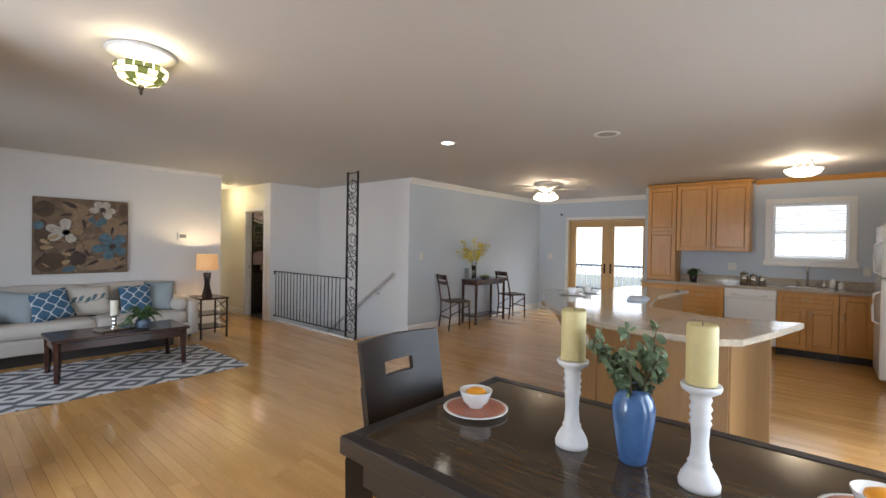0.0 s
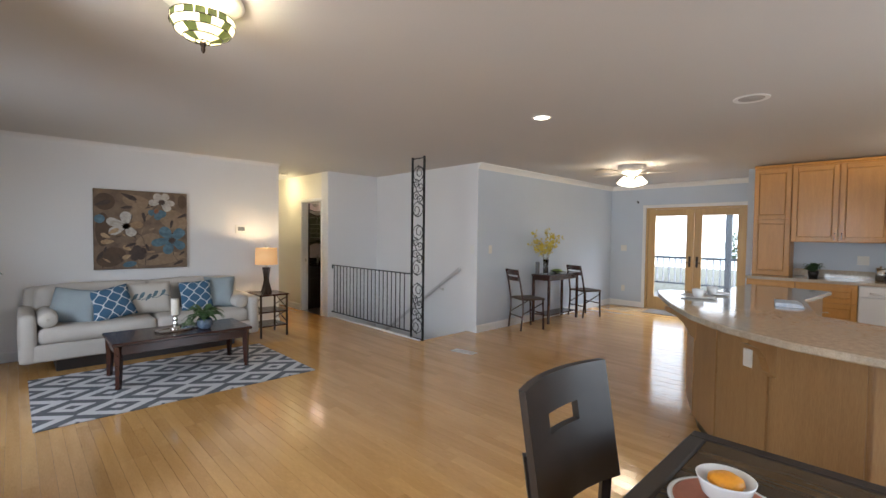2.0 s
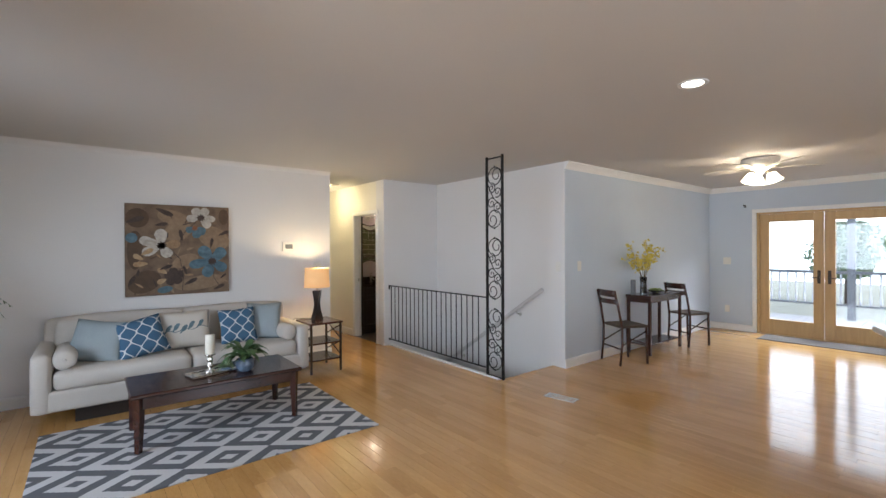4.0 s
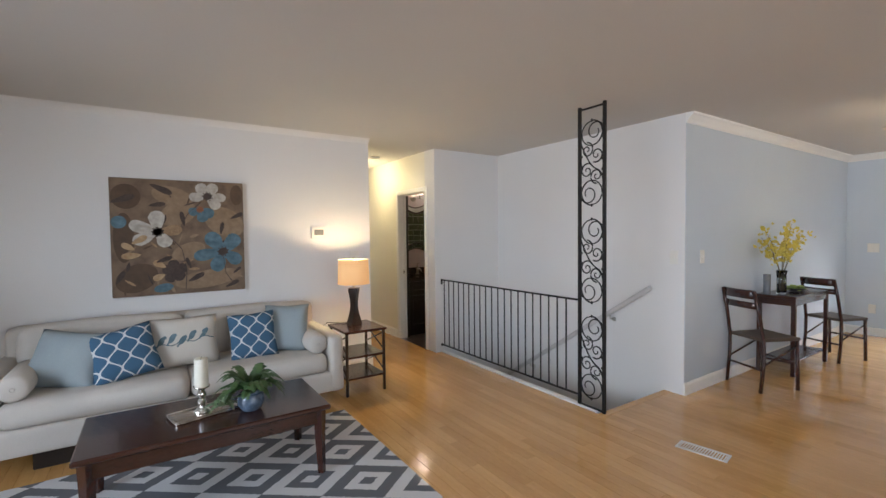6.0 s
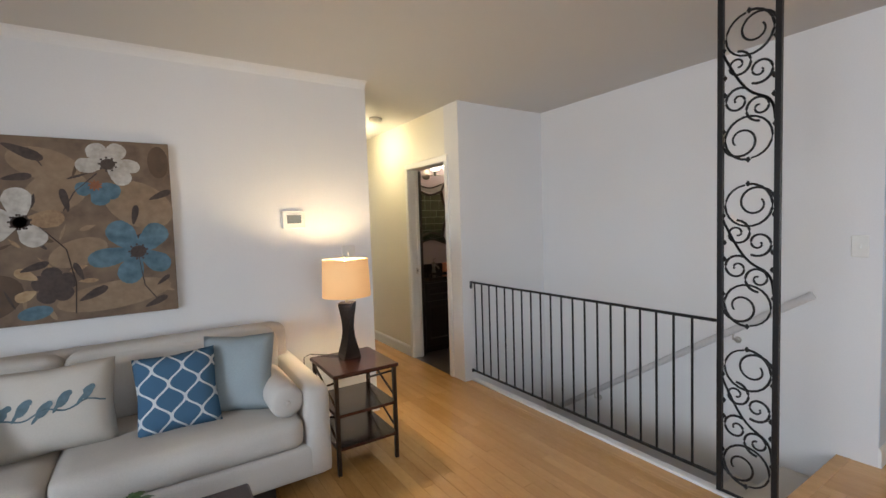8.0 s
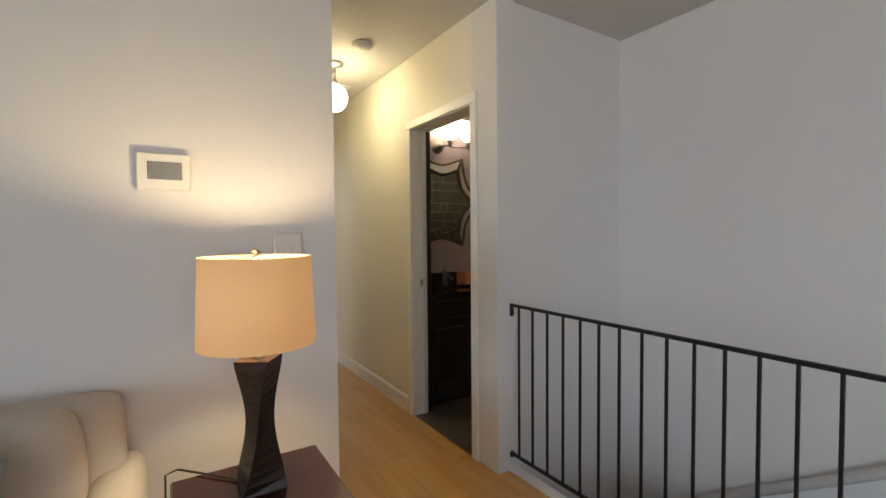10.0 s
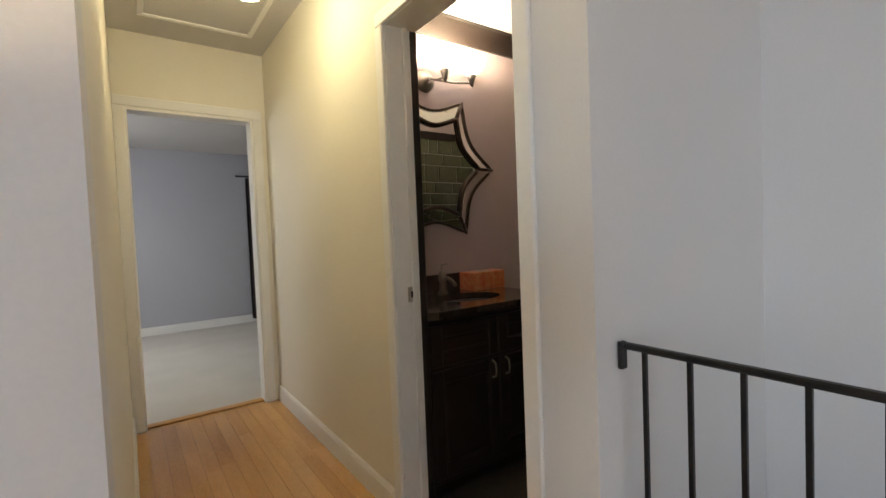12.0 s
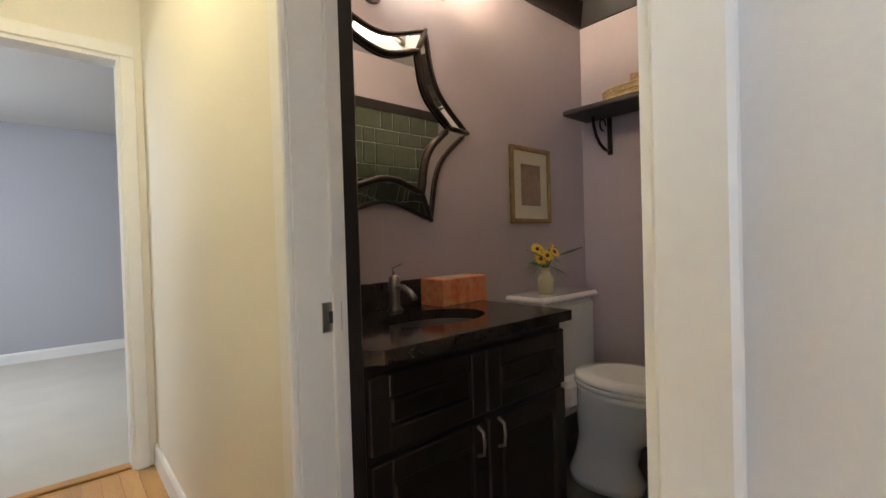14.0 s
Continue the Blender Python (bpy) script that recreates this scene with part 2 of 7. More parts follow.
DECKW = mat("deck_board", (0.42, 0.42, 0.43), 0.7, vary=0.15, scale=4, stretch=(6, 1, 6), obj=0.3)
RAILW = mat("white_rail", (0.72, 0.73, 0.75), 0.5, vary=0.05, scale=5)
POSTM = mat("grey_post", (0.16, 0.175, 0.19), 0.6, vary=0.1)
GRASS = mat("lawn", (0.33, 0.34, 0.28), 0.9, vary=0.2, scale=1.5, bump=0.4)
TREEM = mat("tree_leaf", (0.36, 0.44, 0.30), 0.8, second=(0.22, 0.30, 0.18), scale=2, island=0.6)
BARK = mat("bark", (0.12, 0.09, 0.07), 0.9, vary=0.3, scale=8, bump=0.4)
SIDING = mat("pale_siding", (0.72, 0.72, 0.71), 0.7, vary=0.05, scale=2)
BLACKPL = mat("black_plastic", (0.02, 0.02, 0.02), 0.4, vary=0.2, scale=9)
GOLDF = mat("gilt_frame", (0.30, 0.20, 0.085), 0.4, metal=0.5, vary=0.25, scale=25, bump=0.1)
PAPER = mat("mat_board", (0.62, 0.56, 0.42), 0.8, vary=0.05, scale=9)
PRINT = mat("brown_print", (0.27, 0.18, 0.13), 0.7, vary=0.35, scale=22, fine=80)
BOXRED = mat("red_floral_box", (0.68, 0.10, 0.025), 0.4, second=(0.82, 0.42, 0.18), scale=28, fine=50)
BASKET = mat("straw_basket", (0.46, 0.34, 0.17), 0.8, vary=0.3, scale=20, bump=0.4, fine=90)
CANVAS = mat("canvas_ground", (0.24, 0.165, 0.105), 0.75, second=(0.10, 0.065, 0.045), scale=4.5, fine=16, bump=0.15)
PETALW = mat("painted_white_petal", (0.64, 0.61, 0.55), 0.7, second=(0.30, 0.26, 0.22), scale=14, fine=30, bump=0.15)
PETALB = mat("painted_blue_petal", (0.135, 0.235, 0.29), 0.7, second=(0.04, 0.085, 0.12), scale=14, fine=30, bump=0.15)
WASHT = mat("painted_tan_wash", (0.33, 0.235, 0.15), 0.75, second=(0.19, 0.125, 0.075), scale=7, fine=24, bump=0.15)
WASHD = mat("painted_brown_wash", (0.12, 0.075, 0.045), 0.75, second=(0.07, 0.045, 0.03), scale=7, fine=24, bump=0.15)
PETALC = mat("painted_cream_leaf", (0.52, 0.38, 0.22), 0.7, second=(0.27, 0.16, 0.08), scale=12, fine=30, bump=0.15)
PETALR = mat("painted_rust", (0.34, 0.13, 0.05), 0.7, second=(0.2, 0.08, 0.04), scale=14, bump=0.15)
PETALD = mat("painted_dark_leaf", (0.06, 0.04, 0.033), 0.7, vary=0.4, scale=12, bump=0.15)
PETALT = mat("painted_tan_leaf", (0.40, 0.27, 0.15), 0.7, second=(0.22, 0.13, 0.07), scale=12, bump=0.15)
SEATPAD = mat("brown_seat_pad", (0.065, 0.045, 0.032), 0.6, vary=0.2, scale=9, bump=0.1)


# ---- mesh helpers ----
def bm_new():
    return bmesh.new()


_S = [(a, b, c) for a in (0, 1) for b in (0, 1) for c in (0, 1)]


def box(bm, lo, hi, b=0.0, m=None):
    """A box, with chamfered edges where b is given."""
    lo, hi = [min(p, q) for p, q in zip(lo, hi)], [max(p, q) for p, q in zip(lo, hi)]
    m = m or Matrix.Identity(4)
    if not b:
        v = {s: bm.verts.new(m @ Vector([hi[i] if s[i] else lo[i] for i in range(3)])) for s in _S}
        for a in range(3):
            p, q = [i for i in range(3) if i != a]
            for g in (0, 1):
                loop = []
                for x, y in ((0, 0), (1, 0), (1, 1), (0, 1)):
                    s = [0, 0, 0]
                    s[a], s[p], s[q] = g, x, y
                    loop.append(v[tuple(s)])
                bm.faces.new(loop if (g == 1) != (a == 1) else loop[::-1])
        return bm
    b = min(b, *(0.49 * (hi[i] - lo[i]) for i in range(3)))
    v = {}
    for s in _S:
        for a in range(3):
            co = [(hi[i] if s[i] else lo[i]) if i == a else (hi[i] - b if s[i] else lo[i] + b) for i in range(3)]
            v[s, a] = bm.verts.new(m @ Vector(co))
    made = []
    for a in range(3):
        p, q = [i for i in range(3) if i != a]
        for g in (0, 1):
            loop = []
            for x, y in ((0, 0), (1, 0), (1, 1), (0, 1)):
                s = [0, 0, 0]
                s[a], s[p], s[q] = g, x, y
                loop.append(v[tuple(s), a])
            made.append(bm.faces.new(loop if (g == 1) != (a == 1) else loop[::-1]))
        for x in (0, 1):
            for y in (0, 1):
                s0, s1 = [0, 0, 0], [0, 0, 0]
                s0[p], s0[q], s1[p], s1[q], s1[a] = x, y, x, y, 1
                s0, s1 = tuple(s0), tuple(s1)
                made.append(bm.faces.new((v[s0, p], v[s1, p], v[s1, q], v[s0, q])))
    for s in _S:
        made.append(bm.faces.new([v[s, a] for a in range(3)]))
    bmesh.ops.recalc_face_normals(bm, faces=made)
    return bm


def lathe(bm, prof, at=(0, 0, 0), seg=24, m=None):
    """A turned shape from (radius, height) pairs, closed at both ends."""
    m = m or Matrix.Identity(4)
    rings = []
    for r, z in prof:
        rings.append([bm.verts.new(m @ (Vector(at) + Vector((r * math.cos(2 * math.pi * i / seg), r * math.sin(2 * math.pi * i / seg), z)))) for i in range(seg)])
    for a, b in zip(rings, rings[1:]):
        for i in range(seg):
            f = bm.faces.new((a[i], a[(i + 1) % seg], b[(i + 1) % seg], b[i]))
            f.smooth = True
    bm.faces.new(rings[0][::-1]), bm.faces.new(rings[-1])
    return bm


def tube(bm, pts, r, seg=8, flat=None, taper=1.0, cyclic=False):
    """A rod along points; flat gives a second radius."""
    pts = [Vector(p) for p in pts]
    rings = []
    n = len(pts)
    ref = Vector((0, 0, 1))
    d0 = (pts[1] - pts[0]).normalized()
    if abs(d0.dot(ref)) > 0.95:
        ref = Vector((1, 0, 0))
    for i, p in enumerate(pts):
        d = (pts[(i + 1) % n if cyclic else min(i + 1, n - 1)] - pts[i - 1 if cyclic else max(i - 1, 0)]).normalized()
        u = d.cross(ref)
        if u.length < 1e-4:
            u = d.orthogonal()
        u.normalize()
        w = u.cross(d)
        k = 1 + (taper - 1) * i / max(1, n - 1)
        rings.append([bm.verts.new(p + (u * math.cos(2 * math.pi * j / seg) * r + w * math.sin(2 * math.pi * j / seg) * (flat or r)) * k) for j in range(seg)])
    pairs = list(zip(rings, rings[1:])) + ([(rings[-1], rings[0])] if cyclic else [])
    fs = []
    for a, b in pairs:
        for j in range(seg):
            f = bm.faces.new((a[j], a[(j + 1) % seg], b[(j + 1) % seg], b[j]))
            f.smooth = seg > 4
            fs.append(f)
    if not cyclic:
        fs += [bm.faces.new(rings[0][::-1]), bm.faces.new(rings[-1])]
    bmesh.ops.recalc_face_normals(bm, faces=fs)
    return bm


def slab(bm, outline, z0, z1, b=0.0):
    """An upright prism over an outline (x, y), with a small chamfer at the top and bottom."""
    def ring(z, inset):
        n, out = len(outline), []
        for i in range(n):
            p, q, s = Vector(outline[i]), Vector(outline[i - 1]), Vector(outline[(i + 1) % n])
            t = ((p - q).normalized() + (s - p).normalized())
            t = t.normalized() if t.length > 1e-6 else (s - p).normalized()
            nrm = Vector((-t.y, t.x))
            out.append(bm.verts.new((p.x + nrm.x * inset, p.y + nrm.y * inset, z)))
        return out
    area = sum(outline[i - 1][0] * outline[i][1] - outline[i][0] * outline[i - 1][1] for i in range(len(outline)))
    if area < 0:
        outline = outline[::-1]
    levels = [(z0, b), (z0 + b, 0), (z1 - b, 0), (z1, b)] if b else [(z0, 0), (z1, 0)]
    rings = [ring(*q) for q in levels]
    fs = []
    for a, c in zip(rings, rings[1:]):
        for i in range(len(outline)):
            fs.append(bm.faces.new((a[i], a[(i + 1) % len(a)], c[(i + 1) % len(a)], c[i])))
    fs += [bm.faces.new(rings[0][::-1]), bm.faces.new(rings[-1])]
    return bm


def pillow(bm, w, h, t, m, n=14, sag=0.0):
    """A stuffed cushion in its own x-z plane, thick along y."""
    grid = {}
    for side in (1, -1):
        for i in range(n + 1):
            for j in range(n + 1):
                u, v = 2 * i / n - 1, 2 * j / n - 1
                edge = i in (0, n) or j in (0, n)
                if edge and side == -1:
                    grid[side, i, j] = grid[1, i, j]
                    continue
                d = t * 0.5 * ((1 - u ** 4) * (1 - v ** 4)) ** 0.55
                pinch = 1 - 0.07 * (1 - u * u) * 0 - 0.06 * (abs(u * v) < 0.0)
                x = w / 2 * u * (1 - 0.07 * (1 - abs(v)) * abs(u))
                z = h / 2 * v * (1 - 0.07 * (1 - abs(u)) * abs(v)) - sag * (1 - u * u) * (v > 0) * v
                wob = 0.006 * noise.noise(Vector((u * 2.3, v * 2.3, side * 3.1 + w * 9)))
                grid[side, i, j] = bm.verts.new(m @ Vector((x, side * d + wob * 0, z)))
    fs = []
    for side in (1, -1):
        for i in range(n):
            for j in range(n):
                q = [grid[side, i, j], grid[side, i + 1, j], grid[side, i + 1, j + 1], grid[side, i, j + 1]]
                f = bm.faces.new(q if side == -1 else q[::-1])
                f.smooth = True
                fs.append(f)
    return bm


def rounded(bm, lo, hi, r, n=5, puff=0.0):
    """A soft upholstered block: a box whose faces swell and whose edges are round."""
    lo, hi = Vector(lo), Vector(hi)
    c, hsize = (lo + hi) / 2, (hi - lo) / 2
    k = 8
    verts = {}
    fs = []

    def vert(p):
        key = tuple(round(q, 5) for q in p)
        if key not in verts:
            inner = Vector([max(-(hsize[i] - r), min(hsize[i] - r, p[i] * hsize[i])) for i in range(3)])
            q = Vector([p[i] * hsize[i] for i in range(3)])
            d = q - inner
            if d.length > 1e-9:
                q = inner + d.normalized() * min(r, max(d.length, r))
            for i in range(3):
                o = [j for j in range(3) if j != i]
                q[i] += math.copysign(puff, p[i]) * (abs(p[i]) ** 8) * (1 - p[o[0]] ** 2) * (1 - p[o[1]] ** 2) if abs(p[i]) > 0.99 else 0
            verts[key] = bm.verts.new(c + q)
        return verts[key]
    steps = [-1, -0.94, -0.85, -0.6, -0.2, 0.2, 0.6, 0.85, 0.94, 1]
    for a in range(3):
        p, q = (a + 1) % 3, (a + 2) % 3
        for g in (-1, 1):
            for i in range(len(steps) - 1):
                for j in range(len(steps) - 1):
                    loop = []
                    for x, y in ((i, j), (i + 1, j), (i + 1, j + 1), (i, j + 1)):
                        co = [0, 0, 0]
                        co[a], co[p], co[q] = g, steps[x], steps[y]
                        loop.append(vert(co))
                    f = bm.faces.new(loop if g == 1 else loop[::-1])
                    f.smooth = True
    return bm


def mesh_of(name, bm, material):
    me = bpy.data.meshes.new(name)
    bm.to_mesh(me)
    bm.free()
    me.materials.append(material)
    return me


def part(name, bm, material, parent, label=""):
    o = new(name, mesh_of(name, bm, material))
    o.parent = parent
    return tagged(o, label=label)


def piece(name, mesh, parent, m):
    o = new(name, mesh)
    o.parent = parent
    o.matrix_basis = m
    return o


def thing(name, at, label, category, group="", turn=0.0):
    o = new(name)
    o.matrix_basis = pose(*at, 0, 0, turn)
    o.empty_display_size = 0.1
    return tagged(o, label, category, group)


def setting(name, bm, material, label="", category=""):
    o = new(name, mesh_of(name, bm, material))
    return tagged(o, label, category, kind="structure")


def boxes(*specs, b=0.0):
    bm = bm_new()
    for lo, hi in specs:
        box(bm, lo, hi, b)
    return bm


def sweep(prof, pts):
    """A moulding: a profile (out, up) along a line of plan points; out is to the left of the way."""
    bm = bm_new()
    rings = []
    n = len(pts)
    for i, p in enumerate(pts):
        p = Vector(p)
        d0 = (p - Vector(pts[i - 1])).normalized() if i else (Vector(pts[1]) - p).normalized()
        d1 = (Vector(pts[i + 1]) - p).normalized() if i < n - 1 else d0
        n0, n1 = Vector((-d0.y, d0.x)), Vector((-d1.y, d1.x))
        mi = (n0 + n1).normalized()
        k = 1 / max(0.3, mi.dot(n0))
        rings.append([bm.verts.new((p.x + mi.x * o * k, p.y + mi.y * o * k, z)) for o, z in prof])
    for a, b2 in zip(rings, rings[1:]):
        for j in range(len(prof)):
            bm.faces.new((a[j], a[(j + 1) % len(prof)], b2[(j + 1) % len(prof)], b2[j]))
    bm.faces.new(rings[0]), bm.faces.new(rings[-1][::-1])
    bmesh.ops.recalc_face_normals(bm, faces=bm.faces)
    return bm


# ---- structure ----
H = 2.44
KW = 8.27   # kitchen wall
FD = 9.36   # wall of the glazed doors
SW = 7.77   # sofa wall
BW = 5.41   # blue wall
setting("wall_sofa", boxes(((-1.4, SW, 0), (3.26, SW + 0.12, H))), WALL, "off-white painted living room wall")
setting("wall_hall_west", boxes(((3.14, SW + 0.12, 0), (3.26, 10.51, H))), HALLP, "cream painted hallway wall")
# hall / bathroom wall with the bathroom doorway
setting("wall_hall_east", boxes(((4.13, 8.745, 0), (4.25, 10.51, H)), ((4.13, 8.055, 1.97), (4.25, 8.745, H))), HALLP, "cream painted hallway wall with a bathroom doorway")
setting("wall_hall_corner", boxes(((4.13, 7.84, 0), (4.25, 8.055, H))), WALL, "off-white wall end beside the stairwell")
setting("wall_hall_end", boxes(((2.0, 10.51, 0), (3.32, 10.63, H)), ((4.04, 10.51, 0), (7.2, 10.63, H)), ((3.32, 10.51, 1.99), (4.04, 10.63, H))), HALLP, "cream painted hallway end wall with a bedroom doorway")
setting("wall_stairwell_north", boxes(((4.252, 7.85, -2.4), (5.13, 7.97, H))), WALL, "off-white painted stairwell wall")
setting("wall_stairwell_west", boxes(((4.13, 5.56, -2.4), (4.25, 7.85, -0.02))), WALL, "off-white wall below the railing")
setting("wall_stairwell_east", boxes(((5.13, 5.41, -2.4), (5.25, 7.97, H))), WALL, "off-white painted stairwell side wall")
setting("wall_dining", boxes(((5.25, BW, 0), (FD + 0.12, BW + 0.12, H)), ((5.135, BW - 0.003, 0), (5.25, BW, H))), BLUE, "pale blue-grey painted dining wall")
setting("wall_doors", boxes(((FD, 2.6, 0), (FD + 0.14, 2.99, H)), ((FD, 4.70, 0), (FD + 0.14, BW, H)), ((FD, 2.99, 1.98), (FD + 0.14, 4.70, H))), BLUE, "pale blue wall with glazed double doors")
setting("wall_kitchen_return", boxes(((KW, 2.68, 0), (FD, 2.80, H))), BLUE, "pale blue return wall beside the cabinets")
setting("wall_kitchen", boxes(((KW, -0.9, 0), (KW + 0.14, 0.20, H)), ((KW, 1.04, 0), (KW + 0.14, 2.68, H)), ((KW, 0.20, 0), (KW + 0.14, 1.04, 1.26)), ((KW, 0.20, 2.07), (KW + 0.14, 1.04, H))), BLUE, "pale blue kitchen wall with a window")
setting("wall_south", boxes(((-1.4, -1.04, 0), (0.9, -0.9, H)), ((4.3, -1.04, 0), (KW + 0.14, -0.9, H)), ((0.9, -1.04, 0), (4.3, -0.9, 0.65)), ((0.9, -1.04, 2.25), (4.3, -0.9, H))), WALL, "off-white wall with a wide window")
# unseen wall; its y 4.2 to 5.8 opening is added to go with the fill lamp
setting("wall_west", boxes(((-1.54, -1.04, 0), (-1.4, 1.5, H)), ((-1.54, 3.3, 0), (-1.4, 4.2, H)), ((-1.54, 5.8, 0), (-1.4, SW + 0.12, H)), ((-1.54, 4.2, 0), (-1.4, 5.8, 0.6)), ((-1.54, 4.2, 2.25), (-1.4, 5.8, H)), ((-1.54, 1.5, 0), (-1.4, 3.3, 0.6)), ((-1.54, 1.5, 2.25), (-1.4, 3.3, H))), WALL, "off-white wall with a window")
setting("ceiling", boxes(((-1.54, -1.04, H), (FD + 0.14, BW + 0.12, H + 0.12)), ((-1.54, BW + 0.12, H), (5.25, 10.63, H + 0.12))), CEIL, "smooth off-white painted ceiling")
# bathroom shell
setting("wall_bathroom_north", boxes(((4.25, 9.27, 0), (6.17, 9.39, H))), BATHP, "mauve painted bathroom wall")
setting("wall_bathroom_east", boxes(((6.05, 7.97, 0), (6.17, 9.27, H))), BATHP, "mauve painted bathroom wall")
setting("wall_bathroom_south", boxes(((5.252, 7.85, 0), (6.17, 7.966, H)), ((4.252, 7.972, 0), (6.05, 7.985, H))), BATHP, "mauve painted wall above slate tiles")
setting("wall_bathroom_west", boxes(((4.252, 8.815, 0), (4.262, 9.27, 2.3)), ((4.252, 7.985, 2.04), (4.262, 8.79, 2.3))), BATHP, "mauve painted bathroom wall")
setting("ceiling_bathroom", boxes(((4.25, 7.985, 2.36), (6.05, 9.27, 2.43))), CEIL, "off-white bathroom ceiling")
setting("floor_bathroom", boxes(((4.13, 7.985, -0.1), (6.05, 9.27, -0.002))), TILEFLOOR, "dark tiled bathroom floor")
# bedroom shell
setting("wall_bedroom_north", boxes(((1.8, 13.86, 0), (7.2, 13.98, H))), BEDP, "lavender-grey bedroom wall")
setting("wall_bedroom_west", boxes(((1.8, 10.63, 0), (1.92, 13.86, H))), BEDP, "lavender-grey bedroom wall")
setting("wall_bedroom_east", boxes(((7.08, 10.63, 0), (7.2, 13.86, H))), BEDP, "lavender-grey bedroom wall")
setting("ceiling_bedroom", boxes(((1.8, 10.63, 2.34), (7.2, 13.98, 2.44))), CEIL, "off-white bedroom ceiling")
setting("floor_bedroom", boxes(((1.8, 10.57, -0.1), (7.2, 13.86, 0.006))), CARPET, "cream bedroom carpet")
# subfloor under the planks, open over the stairs
setting("floor", boxes(((-1.4, -0.9, -0.12), (4.13, 10.57, -0.014)), ((4.13, -0.9, -0.12), (FD, 5.56, -0.014)), ((5.13, 5.3, -0.12), (FD, BW, -0.014))), mat("floor_gap", (0.30, 0.16, 0.06), 0.4, vary=0.2), "narrow honey oak strip flooring")
# exterior ground
setting("ground", boxes(((-300, -300, -3.2), (300, 300, -3.0))), GRASS, "lawn reaching into the distance")

# casings, mouldings and skirtings
BASEP = [(0, 0), (0.014, 0), (0.014, 0.09), (0.008, 0.105), (0, 0.11)]
CROWNP = [(0, H - 0.085), (0.012, H - 0.085), (0.022, H - 0.06), (0.055, H - 0.025), (0.07, H - 0.018), (0.07, H), (0, H)]
COVEP = [(0, H - 0.05), (0.012, H - 0.03), (0.03, H - 0.012), (0.05, H), (0, H)]
setting("baseboard_sofa_wall", sweep(BASEP, [(3.27, SW), (-1.4, SW)]), TRIM, "white painted skirting board")
setting("baseboard_hall_east", sweep(BASEP, [(4.13, 8.815), (4.13, 10.5)]), TRIM, "white painted skirting board")
setting("baseboard_hall_west", sweep(BASEP, [(3.26, 10.5), (3.26, SW + 0.01)]), TRIM, "white painted skirting board")
setting("baseboard_dining", sweep(BASEP, [(FD, 4.76), (FD, BW), (5.13, BW)]), TRIM, "white painted skirting board")
setting("baseboard_bedroom", sweep(BASEP, [(7.08, 13.86), (1.92, 13.86)]), TRIM, "white painted skirting board")
setting("crown_dining", sweep(CROWNP, [(FD, 2.81), (FD, BW), (5.13, BW), ]), TRIM, "white crown moulding")
setting("crown_cove_sofa_wall", sweep(COVEP, [(3.26, SW), (-1.4, SW)]), WALL, "soft plaster cove")
setting("crown_bathroom", sweep([(0, 2.235), (0.015, 2.235), (0.06, 2.34), (0.06, 2.358), (0, 2.358)], [(6.05, 7.99), (6.05, 9.27), (4.263, 9.27)]), DARKTRIM, "dark stained crown moulding")


def casing(name, axis, plane, lo, hi, top, out, w=0.065, t=0.016, material=None, bottom=None, label="white door casing"):
    """Flat casing round an opening in the wall plane axis = plane; out is the side it stands proud on."""
    bm = bm_new()
    a, b = sorted((plane, plane + out * t))
    def add(u0, z0, u1, z1):
        box(bm, (a, u0, z0) if axis == "x" else (u0, a, z0), (b, u1, z1) if axis == "x" else (u1, b, z1), 0.004)
    z0 = 0 if bottom is None else bottom
    add(lo - w, z0, lo, top), add(hi, z0, hi + w, top), add(lo - w, top, hi + w, top + w)
    if bottom is not None:
        add(lo - w - 0.02, bottom - w, hi + w + 0.02, bottom)
    return setting(name, bm, material or TRIM, label)


casing("trim_bathroom_door", "x", 4.13, 8.055, 8.74, 1.955, -1, w=0.055)
casing("trim_bathroom_inside", "x", 4.263, 8.055, 8.745, 1.97, 1, material=DARKTRIM, label="dark stained door casing")
casing("trim_bedroom_door", "y", 10.51, 3.32, 4.04, 1.99, -1, w=0.06)
casing("trim_glazed_doors", "x", FD, 2.99, 4.70, 1.98, -1, w=0.06)
casing("trim_kitchen_window", "x", KW, 0.20, 1.04, 2.07, -1, w=0.08, bottom=1.26)
setting("jamb_bathroom", boxes(((4.128, 8.047, 0), (4.262, 8.067, 1.97)), ((4.128, 8.733, 0), (4.236, 8.7458, 1.97)), ((4.128, 8.067, 1.952), (4.262, 8.733, 1.972)), ((4.20, 8.721, 0), (4.215, 8.733, 1.952)), ((4.20, 8.067, 0), (4.215, 8.079, 1.952))), TRIM, "white painted door jamb")
setting("trim_bathroom_stop", boxes(((4.237, 8.734, 0), (4.2625, 8.7458, 1.951))), DARKTRIM, "dark stained edge of the door frame")
setting("jamb_bedroom", boxes(((3.312, 10.508, 0), (3.332, 10.632, 1.99)), ((4.028, 10.508, 0), (4.048, 10.632, 1.99)), ((3.332, 10.508, 1.972), (4.028, 10.632, 1.992))), TRIM, "white painted door jamb")
setting("threshold_bedroom", boxes(((3.332, 10.54, 0), (4.028, 10.60, 0.012)), b=0.004), OAK, "oak threshold strip")
setting("trim_stair_nosing", boxes(((4.13, 5.52, -0.035), (5.128, 5.585, 0.003)), ((4.131, 5.587, -0.035), (4.204, 7.838, 0.001)), b=0.002), OAKFLOOR, "oak stair nosing")
